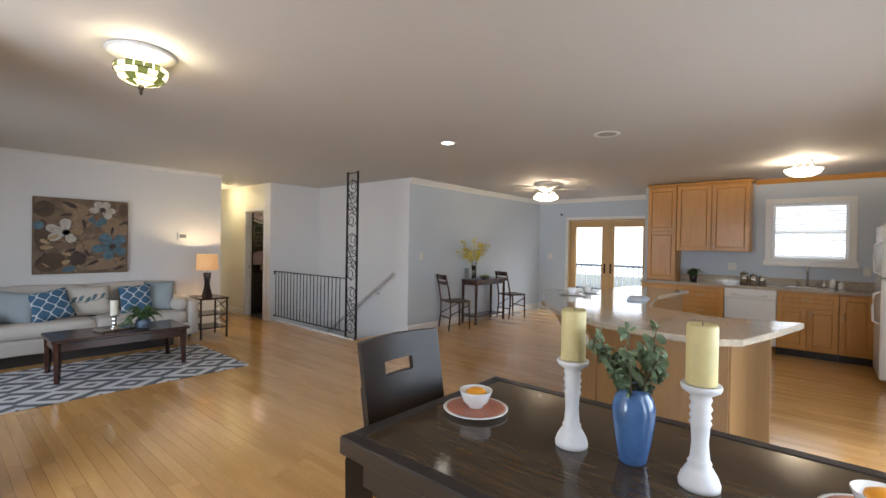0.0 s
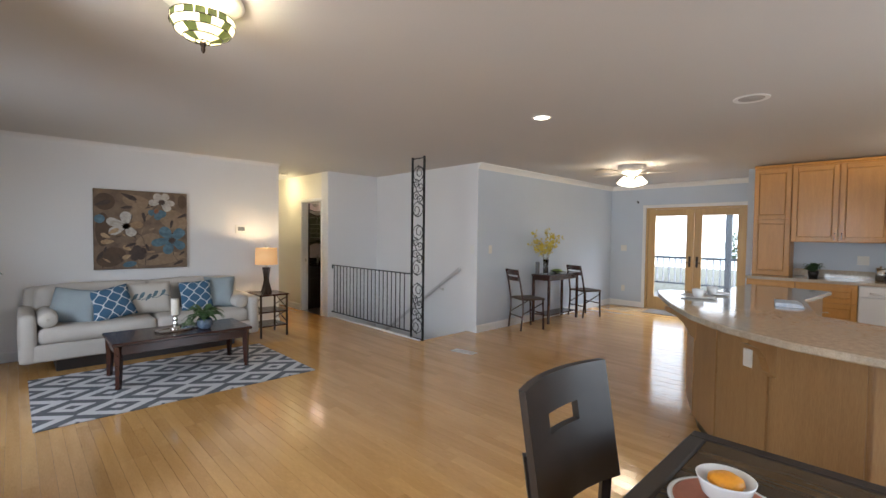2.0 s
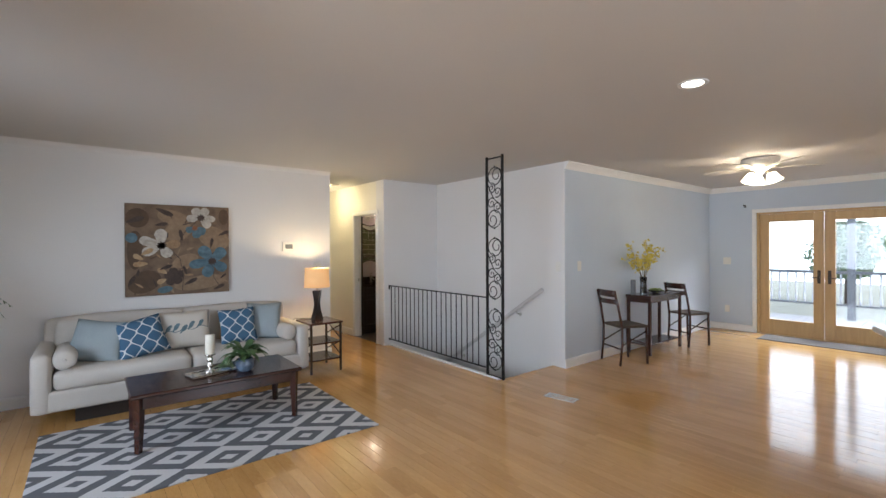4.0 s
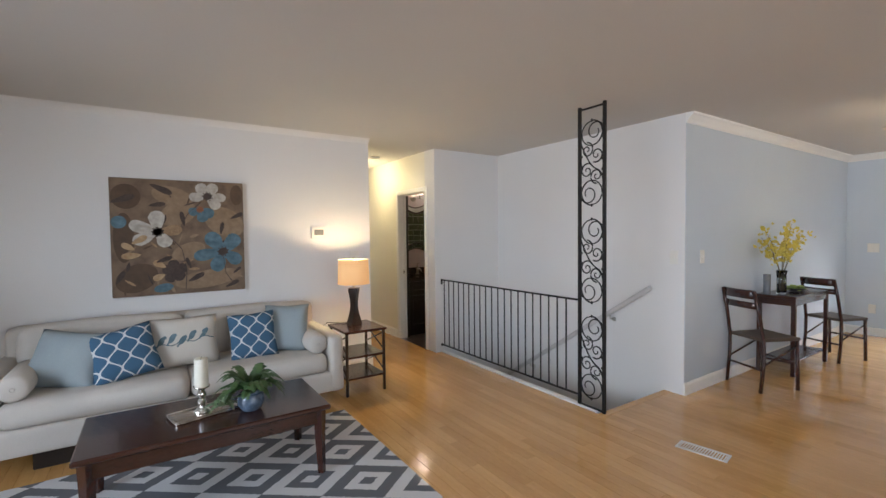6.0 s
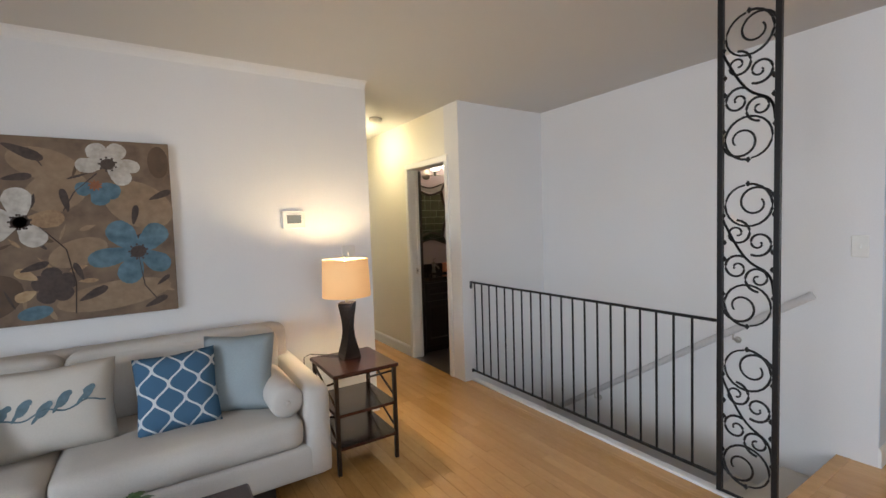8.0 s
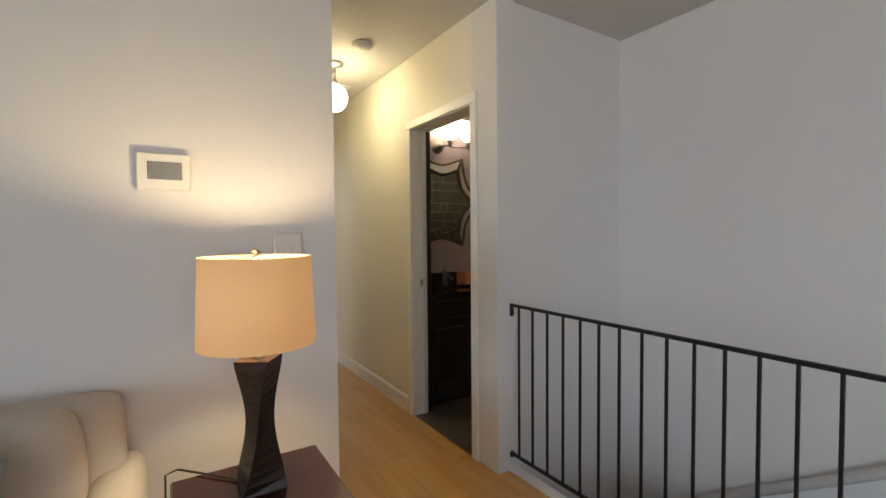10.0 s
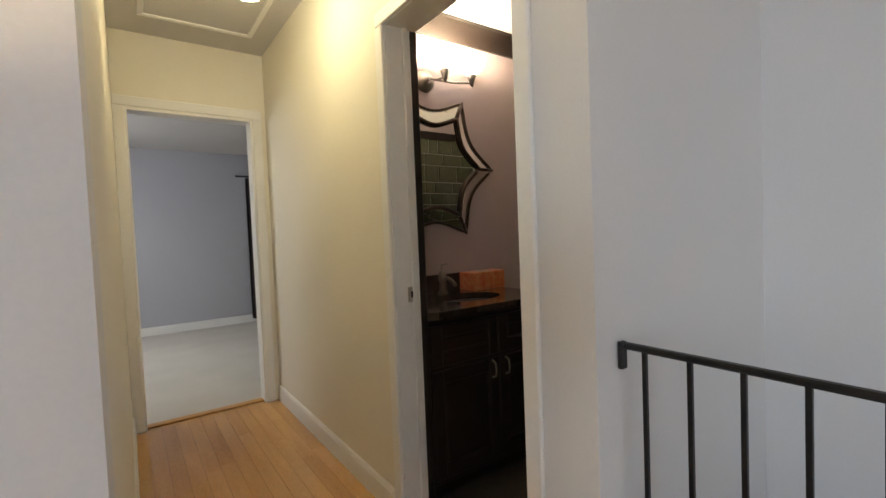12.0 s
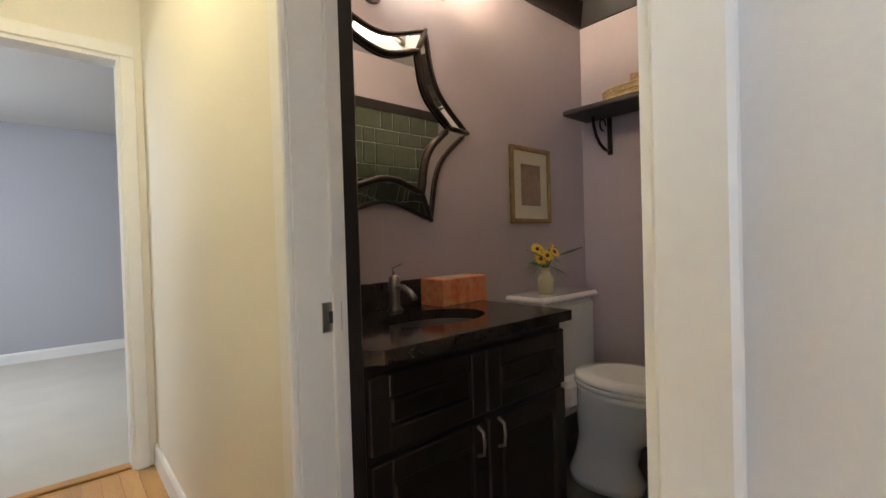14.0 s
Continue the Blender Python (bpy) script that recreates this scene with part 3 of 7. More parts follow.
setting("trim_rail_kerb", boxes(((4.205, 5.60, -0.03), (4.262, 7.838, 0.012)), b=0.004), TRIM, "white board along the stairwell edge")
setting("crown_kitchen", sweep([(0, H - 0.07), (0.02, H - 0.07), (0.05, H - 0.01), (0.05, H), (0, H)], [(KW, -0.89), (KW, 1.24)]), OAK, "oak crown moulding")


# ---- living room ----
def sofa():
    r = thing("sofa", (1.51, 7.34, 0), "oatmeal linen sofa with track arms and two seat cushions", "sofa")
    w, d = 1.12, 0.42      # half width, half depth
    bm = bm_new()
    rounded(bm, (-w, -d, 0.13), (w, d, 0.30), 0.025)
    part("base", bm, SOFA, r)
    for s in (-1, 1):
        bm = bm_new()
        rounded(bm, (s * w - (0.13 if s > 0 else 0), -d - 0.005, 0.125), (s * w + (0.13 if s < 0 else 0), d, 0.60), 0.045, puff=0.008)
        part("armrest", bm, SOFA, r)
    bm = bm_new()
    rounded(bm, (-w + 0.05, d - 0.17, 0.20), (w - 0.05, d, 0.80), 0.05, puff=0.01)
    part("backrest", bm, SOFA, r)
    for s in (-1, 1):
        bm = bm_new()
        rounded(bm, (min(0, s * 0.985) + 0.004, -d - 0.01, 0.295), (max(0, s * 0.985) - 0.004, d - 0.14, 0.455), 0.05, puff=0.015)
        part("seat_cushion", bm, SOFA, r)
        bm = bm_new()
        rounded(bm, (min(0, s * 0.985) + 0.004, d - 0.30, 0.44), (max(0, s * 0.985) - 0.004, d - 0.13, 0.815), 0.06, puff=0.02)
        part("back_cushion", bm, SOFA, r)
    bm = bm_new()
    box(bm, (-w + 0.27, -d + 0.10, 0), (w - 0.27, d - 0.06, 0.13), 0.006)
    part("plinth", bm, DARKWOOD, r, "recessed dark plinth")


def cushion(x, y, z, w, h, t, mat_, label, lean=16, turn=0, roll=0):
    o = new("throw_cushion", None)
    o.matrix_basis = pose(x, y, z, -lean, 0, turn) @ pose(0, 0, h / 2, 0, roll, 0)
    tagged(o, label, "cushion", "cushions on the sofa")
    bm = bm_new()
    pillow(bm, w, h, t, Matrix.Identity(4))
    part("cover", bm, mat_, o)
    return o


def bolsters():
    for x in (0.60, 2.42):
        r = thing("bolster_cushion", (x, 7.17, 0.538), "round oatmeal bolster cushion against the sofa arm", "cushion", "bolsters on the sofa")
        bm = bm_new()
        lathe(bm, [(0.02, -0.235), (0.06, -0.23), (0.08, -0.215), (0.082, 0), (0.08, 0.215), (0.06, 0.23), (0.02, 0.235)], (0, 0, 0), 22, pose(0, 0, 0, 90))
        part("cover", bm, SOFA, r)
        for s in (-1, 1):
            bm = bm_new()
            lathe(bm, [(0.012, -0.004), (0.014, 0.0), (0.008, 0.006)], (0, 0, 0), 10, pose(0, s * 0.237, 0, -90 * s))
            part("button", bm, SOFA, r)


def bird_cushion():
    o = cushion(1.50, 7.20, 0.455, 0.46, 0.38, 0.15, IVORY, "ivory cushion printed with five birds on a branch", 20, 2)
    bm = bm_new()
    for i, x in enumerate((-0.15, -0.085, -0.02, 0.045, 0.125)):
        z = 0.01 + 0.012 * math.sin(i * 2.1) + 0.02 * (i > 2)
        a = radians(55 + 8 * (i % 2))
        for k, (rx, rz, dx, dz) in enumerate(((0.036, 0.019, 0, 0), (0.014, 0.013, 0.026, 0.03), (0.03, 0.007, -0.03, -0.036))):
            c = [bm.verts.new((x + dx * 0.7 + rx * math.cos(q) * math.cos(a) - rz * math.sin(q) * math.sin(a),
                               -0.078 + 0.4 * (x + dx) ** 2 - 0.001 * k, z + dz * 0.7 + rx * math.cos(q) * math.sin(a) + rz * math.sin(q) * math.cos(a)))
                 for q in [2 * math.pi * j / 14 for j in range(14)]]
            bm.faces.new(c)
    pts = [(-0.19 + 0.02 * i, -0.0775 + 0.4 * (-0.19 + 0.02 * i) ** 2, -0.03 + 0.012 * math.sin(i * 0.9) + 0.002 * i) for i in range(20)]
    tube(bm, pts, 0.0035, 5)
    part("bird_print", bm, BIRDINK, o, "dusky blue printed birds and branch")


def rug():
    bm = bm_new()
    box(bm, (-1.065, -0.725, 0), (1.065, 0.725, 0.010), 0.003)
    o = new("area_rug", mesh_of("area_rug", bm, RUG))
    o.matrix_basis = pose(1.515, 6.08, 0.0006)
    tagged(o, "grey and ivory diamond-patterned flat-woven area rug", "rug")


def coffee_table():
    r = thing("coffee_table", (1.57, 6.23, 0.010), "dark mahogany rectangular coffee table with tapered legs", "table")
    bm = bm_new()
    box(bm, (-0.60, -0.30, 0.385), (0.60, 0.30, 0.415), 0.008)
    part("tabletop", bm, MAHOG, r)
    bm = bm_new()
    for lo, hi in (((-0.55, -0.265, 0.30), (0.55, -0.245, 0.385)), ((-0.55, 0.245, 0.30), (0.55, 0.265, 0.385)), ((-0.565, -0.25, 0.30), (-0.545, 0.25, 0.385)), ((0.545, -0.25, 0.30), (0.565, 0.25, 0.385))):
        box(bm, lo, hi, 0.003)
    part("apron", bm, MAHOG, r)
    for sx in (-1, 1):
        for sy in (-1, 1):
            bm = bm_new()
            tube(bm, [(sx * 0.545, sy * 0.25, 0.385), (sx * 0.545, sy * 0.25, 0.2), (sx * 0.55, sy * 0.255, 0)], 0.038, 4, taper=0.62)
            part("leg", bm, MAHOG, r)


def frond(bm, base, yaw, length, rise, droop, width, rng):
    """A fern frond: an arching rib with rows of small leaflets."""
    pts = []
    for i in range(9):
        s = i / 8
        out = length * s
        z = rise * math.sin(s * 1.9) - droop * s * s
        pts.append(Vector((base[0] + math.cos(yaw) * out, base[1] + math.sin(yaw) * out, base[2] + z)))
    tube(bm, pts, 0.0018, 4, taper=0.4)
    side = Vector((-math.sin(yaw), math.cos(yaw), 0))
    for i in range(1, 9):
        for k in range(2):
            p = pts[i - 1].lerp(pts[i], k / 2 + 0.25)
            d = (pts[i] - pts[i - 1]).normalized()
            wl = width * math.sin(math.pi * (0.12 + 0.86 * (i + k / 2) / 9.2)) * rng.uniform(0.85, 1.1)
            for sg in (-1, 1):
                tip = p + side * sg * wl + d * wl * 0.5 + Vector((0, 0, -wl * 0.25))
                q = d * 0.009
                bm.faces.new([bm.verts.new(v) for v in (p - q, p + q, p.lerp(tip, 0.6) + q * 0.9, tip, p.lerp(tip, 0.6) - q * 0.9)])


def coffee_table_things():
    z = 0.425
    bm = bm_new()
    box(bm, (-0.17, -0.085, 0), (0.17, 0.085, 0.012), 0.004)
    r = thing("serving_tray", (1.53, 6.22, z), "small mirrored silver tray on the coffee table", "tray", turn=14)
    part("plate", bm, SILVER, r)
    bm = bm_new()
    for lo, hi in (((-0.17, -0.085, 0.012), (0.17, -0.075, 0.02)), ((-0.17, 0.075, 0.012), (0.17, 0.085, 0.02)), ((-0.17, -0.075, 0.012), (-0.16, 0.075, 0.02)), ((0.16, -0.075, 0.012), (0.17, 0.075, 0.02))):
        box(bm, lo, hi, 0.002)
    part("rim", bm, SILVER, r)
    r = thing("candlestick", (1.52, 6.22, z + 0.012), "turned silver mercury-glass candlestick on the tray", "candlestick")
    bm = bm_new()
    lathe(bm, [(0.045, 0), (0.048, 0.008), (0.03, 0.02), (0.014, 0.03), (0.022, 0.045), (0.028, 0.06), (0.016, 0.075), (0.022, 0.09), (0.026, 0.105), (0.014, 0.12), (0.02, 0.13), (0.042, 0.14), (0.044, 0.148)])
    part("stem", bm, SILVER, r)
    r = thing("pillar_candle", (1.52, 6.22, z + 0.160), "white pillar candle on a silver candlestick", "candle")
    bm = bm_new()
    lathe(bm, [(0.035, 0), (0.036, 0.004), (0.036, 0.15), (0.033, 0.155), (0.02, 0.148)])
    part("wax", bm, WAXW, r)
    bm = bm_new()
    tube(bm, [(0, 0, 0.146), (0.002, 0, 0.165)], 0.0015, 5)
    part("wick", bm, BLACKPL, r)
    r = thing("fern_plant", (1.76, 6.12, z), "green fern in a blue-grey glass bowl", "plant")
    bm = bm_new()
    lathe(bm, [(0.045, 0), (0.058, 0.01), (0.075, 0.05), (0.07, 0.095), (0.06, 0.105), (0.055, 0.1), (0.06, 0.06), (0.03, 0.02)])
    part("bowl", bm, mat("blue_grey_glass", (0.10, 0.14, 0.20), 0.08, vary=0.5, scale=25, coat=0.6), r, "blue-grey glazed bowl")
    rng = random.Random(3)
    bm = bm_new()
    for i in range(40):
        frond(bm, (0, 0, 0.095), i * 2.4 + rng.uniform(-0.3, 0.3), rng.uniform(0.10, 0.25), rng.uniform(0.08, 0.17), rng.uniform(0.02, 0.16), 0.032, rng)
    part("fronds", bm, LEAF, r)
    bm = bm_new()
    for i in range(14):
        frond(bm, (-0.13 + rng.uniform(-0.03, 0.03), 0.02, 0.05), rng.uniform(0, 6.3), rng.uniform(0.05, 0.10), rng.uniform(0.02, 0.08), rng.uniform(0.0, 0.06), 0.018, rng)
    part("ivy_sprig", bm, EUCA, r, "pale grey-green trailing sprig")


def side_table():
    r = thing("side_table", (2.89, 7.27, 0), "dark bronze side table with cross-braced ends and two shelves", "table")
    bm = bm_new()
    box(bm, (-0.20, -0.225, 0.557), (0.20, 0.225, 0.58), 0.005)
    part("tabletop", bm, MAHOG, r)
    for sx in (-1, 1):
        for sy in (-1, 1):
            bm = bm_new()
            box(bm, (sx * 0.178 - 0.011, sy * 0.20 - 0.011, 0), (sx * 0.178 + 0.011, sy * 0.20 + 0.011, 0.557), 0.002)
            part("leg", bm, BRONZE, r)
        for z in (0.16, 0.35):
            bm = bm_new()
            tube(bm, [(sx * 0.178, -0.19, z + 0.03), (sx * 0.178, 0.19, z + 0.18)], 0.007, 6)
            tube(bm, [(sx * 0.178, -0.19, z + 0.18), (sx * 0.178, 0.19, z + 0.03)], 0.007, 6)
            part("cross_brace", bm, BRONZE, r)
    for z in (0.14, 0.33):
        bm = bm_new()
        box(bm, (-0.185, -0.21, z), (0.185, 0.21, z + 0.018), 0.003)
        part("shelf", bm, MAHOG, r)


def table_lamp():
    r = thing("table_lamp", (2.90, 7.35, 0.58), "lit table lamp with twisted dark base and amber linen drum shade", "lamp")
    bm = bm_new()
    rings = []
    for i in range(15):
        s = i / 14
        hw = 0.058 - 0.026 * math.sin(math.pi * s) ** 1.2 - 0.010 * s
        a = radians(45 + 55 * s)
        rings.append([bm.verts.new((hw * 1.35 * math.cos(a + q * math.pi / 2), hw * 1.35 * math.sin(a + q * math.pi / 2), 0.345 * s)) for q in range(4)])
    for a, b in zip(rings, rings[1:]):
        for q in range(4):
            bm.faces.new((a[q], a[(q + 1) % 4], b[(q + 1) % 4], b[q]))
    bm.faces.new(rings[0][::-1]), bm.faces.new(rings[-1])
    part("base", bm, mat("bronze_resin", (0.022, 0.015, 0.012), 0.28, vary=0.4, scale=18, metal=0.4, bump=0.1), r, "twisted dark bronze base")
    bm = bm_new()
    lathe(bm, [(0.012, 0.345), (0.012, 0.40), (0.005, 0.41), (0.005, 0.60)], seg=10)
    part("stem", bm, NICKEL, r)
    bm = bm_new()
    n = 40
    prof = [(0.149, 0.385), (0.140, 0.616), (0.1385, 0.616), (0.1475, 0.385)]
    rr = [[bm.verts.new((p[0] * math.cos(2 * math.pi * i / n), p[0] * math.sin(2 * math.pi * i / n), p[1])) for i in range(n)] for p in prof]
    for a, b in zip(rr, rr[1:] + rr[:1]):
        for i in range(n):
            f = bm.faces.new((a[i], a[(i + 1) % n], b[(i + 1) % n], b[i]))
            f.smooth = True
    part("shade", bm, SHADE, r, "glowing amber linen drum shade")
    bm = bm_new()
    for a in (0, 120, 240):
        tube(bm, [(0, 0, 0.595), (0.1385 * math.cos(radians(a)), 0.1385 * math.sin(radians(a)), 0.612)], 0.002, 5)
    part("shade_spider", bm, NICKEL, r)
    bm = bm_new()
    pts = [(0.008 * math.cos(i), 0.008 * math.sin(i), 0.598 + 0.004 * i) for i in range(10)]
    tube(bm, pts, 0.006, 6)
    part("finial", bm, NICKEL, r, "twisted nickel finial")
    bm = bm_new()
    tube(bm, [(-0.05, 0.04, 0.004), (-0.12, 0.12, 0.006), (-0.19, 0.20, 0.004), (-0.22, 0.235, -0.02), (-0.225, 0.24, -0.3)], 0.003, 5)
    part("cord", bm, BLACKPL, r)


def blob(bm, x, z, rx, rz, ang, y, pts=12, tip=0.0):
    """A flat painted stroke, pointed at one end by tip."""
    a = radians(ang)
    vs = []
    for j in range(pts):
        q = 2 * math.pi * j / pts
        u, v = rx * math.cos(q), rz * math.sin(q) * (1 - tip * max(0, math.cos(q)))
        vs.append(bm.verts.new((x + u * math.cos(a) - v * math.sin(a), y, z + u * math.sin(a) + v * math.cos(a))))
    f = bm.faces.new(vs)
    return f


def petal(bm, cx, cz, ang, length, width, y, rng):
    """A painted petal: narrow at the flower's heart, broad and slightly ragged at its end."""
    a, vs = radians(ang), []
    for j in range(20):
        q = 2 * math.pi * j / 20
        u = 0.5 - 0.5 * math.cos(q)
        v = math.sin(q) * (0.42 + 0.58 * u) * rng.uniform(0.93, 1.06)
        u *= length
        v *= width * 1.1
        vs.append(bm.verts.new((cx + u * math.cos(a) - v * math.sin(a), y, cz + u * math.sin(a) + v * math.cos(a))))
    bm.faces.new(vs[::-1])


def painting():
    r = thing("painting", (1.525, 7.768, 1.425), "unframed floral canvas in brown, white and dusty blue", "painting")
    bm = bm_new()
    box(bm, (-0.485, -0.035, -0.478), (0.485, -0.001, 0.478), 0.003)
    part("canvas", bm, CANVAS, r)
    rng = random.Random(8)
    # broad washes of paint under the flowers
    for mt, washes in ((WASHT, ((0.20, -0.36, 0.26, 0.075, 8), (0.33, 0.13, 0.12, 0.17, 60), (-0.02, 0.20, 0.14, 0.10, 30), (0.05, -0.12, 0.13, 0.07, 20), (-0.06, 0.34, 0.15, 0.08, -15))),
                       (WASHD, ((-0.38, 0.33, 0.10, 0.10, 0), (-0.32, -0.33, 0.15, 0.11, 25), (-0.40, 0.0, 0.07, 0.20, 0), (0.43, 0.37, 0.05, 0.09, 0))),
                       (PETALB, ((-0.43, 0.125, 0.052, 0.05, 20), (-0.14, -0.42, 0.07, 0.035, 10)))):
        for x, z, rx, rz, ang in washes:
            bm = bm_new()
            blob(bm, x, z, rx, rz, ang, -0.0353 - 0.00006 * len(r.children), pts=24)
            part("paint_wash", bm, mt, r)

    def flower(name, cx, cz, mt, petals, lab, heart=0.03, heart_mat=None):
        for k, (ang, length, width) in enumerate(petals):
            bm = bm_new()
            petal(bm, cx, cz, ang, length, width, -0.0362 - 0.0003 * k, rng)
            part(name, bm, mt, r, lab)
        bm = bm_new()
        blob(bm, cx, cz, heart * 1.15, heart, 20, -0.0385)
        for k in range(9):
            a = k * 0.7 + 0.3
            blob(bm, cx + heart * 1.25 * math.cos(a), cz + heart * 1.2 * math.sin(a), 0.006, 0.006, 0, -0.0385, pts=6)
        part("flower_centre", bm, heart_mat or PETALD, r)
    W, B, D = "white painted petal", "dusty blue painted petal", "dark brown painted petal"
    flower("white_petal", -0.175, 0.045, PETALW, ((90, 0.175, 0.07), (160, 0.20, 0.06), (208, 0.185, 0.06), (-55, 0.145, 0.065)), W)
    flower("faded_petal", -0.165, 0.045, PETALT, ((8, 0.17, 0.055),), "tan painted petal", 0.03)
    flower("white_petal", 0.20, 0.35, PETALW, ((125, 0.125, 0.055), (60, 0.125, 0.055), (185, 0.14, 0.048), (-5, 0.145, 0.045), (-50, 0.135, 0.055)), W)
    flower("blue_petal", 0.31, -0.13, PETALB, ((125, 0.20, 0.075), (48, 0.19, 0.075), (190, 0.23, 0.062), (250, 0.185, 0.068), (-35, 0.175, 0.065)), B, 0.034)
    flower("blue_petal", 0.14, 0.235, PETALB, ((-25, 0.115, 0.055), (-75, 0.11, 0.05), (200, 0.09, 0.045)), B, 0.02, PETALR)
    flower("dark_petal", -0.06, -0.285, PETALD, ((20, 0.095, 0.05), (95, 0.095, 0.05), (165, 0.09, 0.045), (240, 0.10, 0.05), (-50, 0.095, 0.05)), D, 0.02)
    for cx, cz, ang, ln, wd in ((-0.13, -0.31, 205, 0.09, 0.032), (-0.12, -0.25, 150, 0.10, 0.03), (-0.33, -0.10, 150, 0.10, 0.03), (-0.29, -0.14, 185, 0.13, 0.032), (-0.35, -0.05, 30, 0.12, 0.028)):
        bm = bm_new()
        petal(bm, cx, cz, ang, ln, wd, -0.0360 - 0.00004 * len(r.children), rng)
        part("cream_leaf", bm, PETALC, r, "cream and tan painted leaf")
    for x, z, a, ln in ((0.01, 0.155, 100, 0.062), (0.045, -0.22, 110, 0.05), (0.10, -0.345, 28, 0.07), (0.305, 0.075, 80, 0.055), (0.43, 0.185, 25, 0.06), (0.38, -0.42, 25, 0.06), (-0.43, -0.32, 60, 0.06),
                        (-0.14, 0.40, -25, 0.085), (-0.40, 0.31, 20, 0.085), (-0.13, -0.185, 20, 0.06), (-0.17, 0.27, 10, 0.06), (0.42, -0.30, 40, 0.04)):
        bm = bm_new()
        petal(bm, x - ln * math.cos(radians(a)), z - ln * math.sin(radians(a)), a, 2 * ln, ln * 0.36, -0.0360 - 0.00004 * len(r.children), rng)
        part("dark_leaf", bm, PETALD, r)
    for pts in (((0.02, -0.44), (0.03, -0.28), (0.0, -0.1), (-0.10, 0.02)), ((0.40, -0.43), (0.33, -0.32), (0.31, -0.15)), ((-0.07, 0.33), (-0.12, 0.42)), ((0.0, 0.1), (0.05, 0.2), (0.15, 0.3))):
        bm = bm_new()
        tube(bm, [(p[0], -0.0357, p[1]) for p in pts], 0.0028, 4)
        part("painted_stem", bm, PETALD, r)
    for k in range(26):
        x, z = rng.uniform(-0.43, 0.43), rng.uniform(-0.43, 0.43)
        bm = bm_new()
        blob(bm, x, z, rng.uniform(0.03, 0.06), rng.uniform(0.006, 0.014), rng.uniform(0, 180), -0.0357 - 0.00001 * k, tip=0.6)
        part("brush_stroke", bm, (WASHT, PETALD, PETALT, WASHD)[k % 4], r)


def palm():
    r = thing("potted_palm", (-0.22, 7.05, 0), "tall potted palm with arching green fronds", "plant")
    bm = bm_new()
    lathe(bm, [(0.11, 0), (0.12, 0.01), (0.16, 0.30), (0.165, 0.32), (0.15, 0.32), (0.13, 0.27), (0.01, 0.27)], seg=26)
    part("pot", bm, DARKTRIM, r, "dark round pot")
    rng = random.Random(31)
    stems, leaves = bm_new(), bm_new()
    for i in range(5):
        a = i * 1.26
        tube(stems, [(0.02 * math.cos(a), 0.02 * math.sin(a), 0.26), (0.05 * math.cos(a), 0.05 * math.sin(a), 0.72 + 0.05 * i)], 0.012, 6, taper=0.7)
    for i in range(20):
        a = i * 2.4
        frond(leaves, (0.03 * math.cos(a), 0.03 * math.sin(a), 0.68 + 0.03 * (i % 5)), a, rng.uniform(0.40, 0.54), rng.uniform(0.30, 0.62), rng.uniform(0.10, 0.34), 0.085, rng)
    part("stems", stems, TWIG, r)
    part("fronds", leaves, LEAF, r)


def wall_plate(name, at, turn, w, h, label, category, screen=None, toggle=True):
    r = thing(name, at, label, category, turn=turn)
    bm = bm_new()
    box(bm, (-w / 2, -0.008 if not screen else -0.028, -h / 2), (w / 2, 0, h / 2), 0.004)
    part("plate", bm, BEIGEP, r)
    if screen:
        bm = bm_new()
        box(bm, (-w * 0.30, -0.0305, -h * 0.22), (w * 0.34, -0.0275, h * 0.26), 0.001)
        part("screen", bm, GREYP, r, "grey display")
    elif toggle:
        bm = bm_new()
        box(bm, (-0.006, -0.02, -0.012), (0.006, -0.006, 0.012), 0.002)
        part("switch", bm, BEIGEP, r)
    return r


sofa(), bolsters(), rug(), coffee_table(), coffee_table_things(), side_table(), table_lamp(), painting(), palm()
cushion(0.79, 7.12, 0.452, 0.44, 0.39, 0.17, PALEBLUE, "pale blue satin cushion at the end of the sofa", 30, -20, 8)
cushion(1.13, 7.06, 0.462, 0.40, 0.37, 0.14, TRELLIS, "blue cushion with white trellis pattern", 28, 4, -11)
bird_cushion()
cushion(1.965, 7.13, 0.455, 0.35, 0.37, 0.13, TRELLIS, "blue cushion with white trellis pattern", 20, -4, -3)
cushion(2.22, 7.19, 0.455, 0.36, 0.40, 0.14, PALEBLUE, "pale blue satin cushion at the end of the sofa", 18, -24)
wall_plate("thermostat", (2.70, SW, 1.455), 0, 0.145, 0.115, "beige wall thermostat with a grey display", "thermostat", screen=True)
wall_plate("light_switch", (3.08, SW, 1.20), 0, 0.10, 0.12, "beige toggle light switch on the living room wall", "switch")


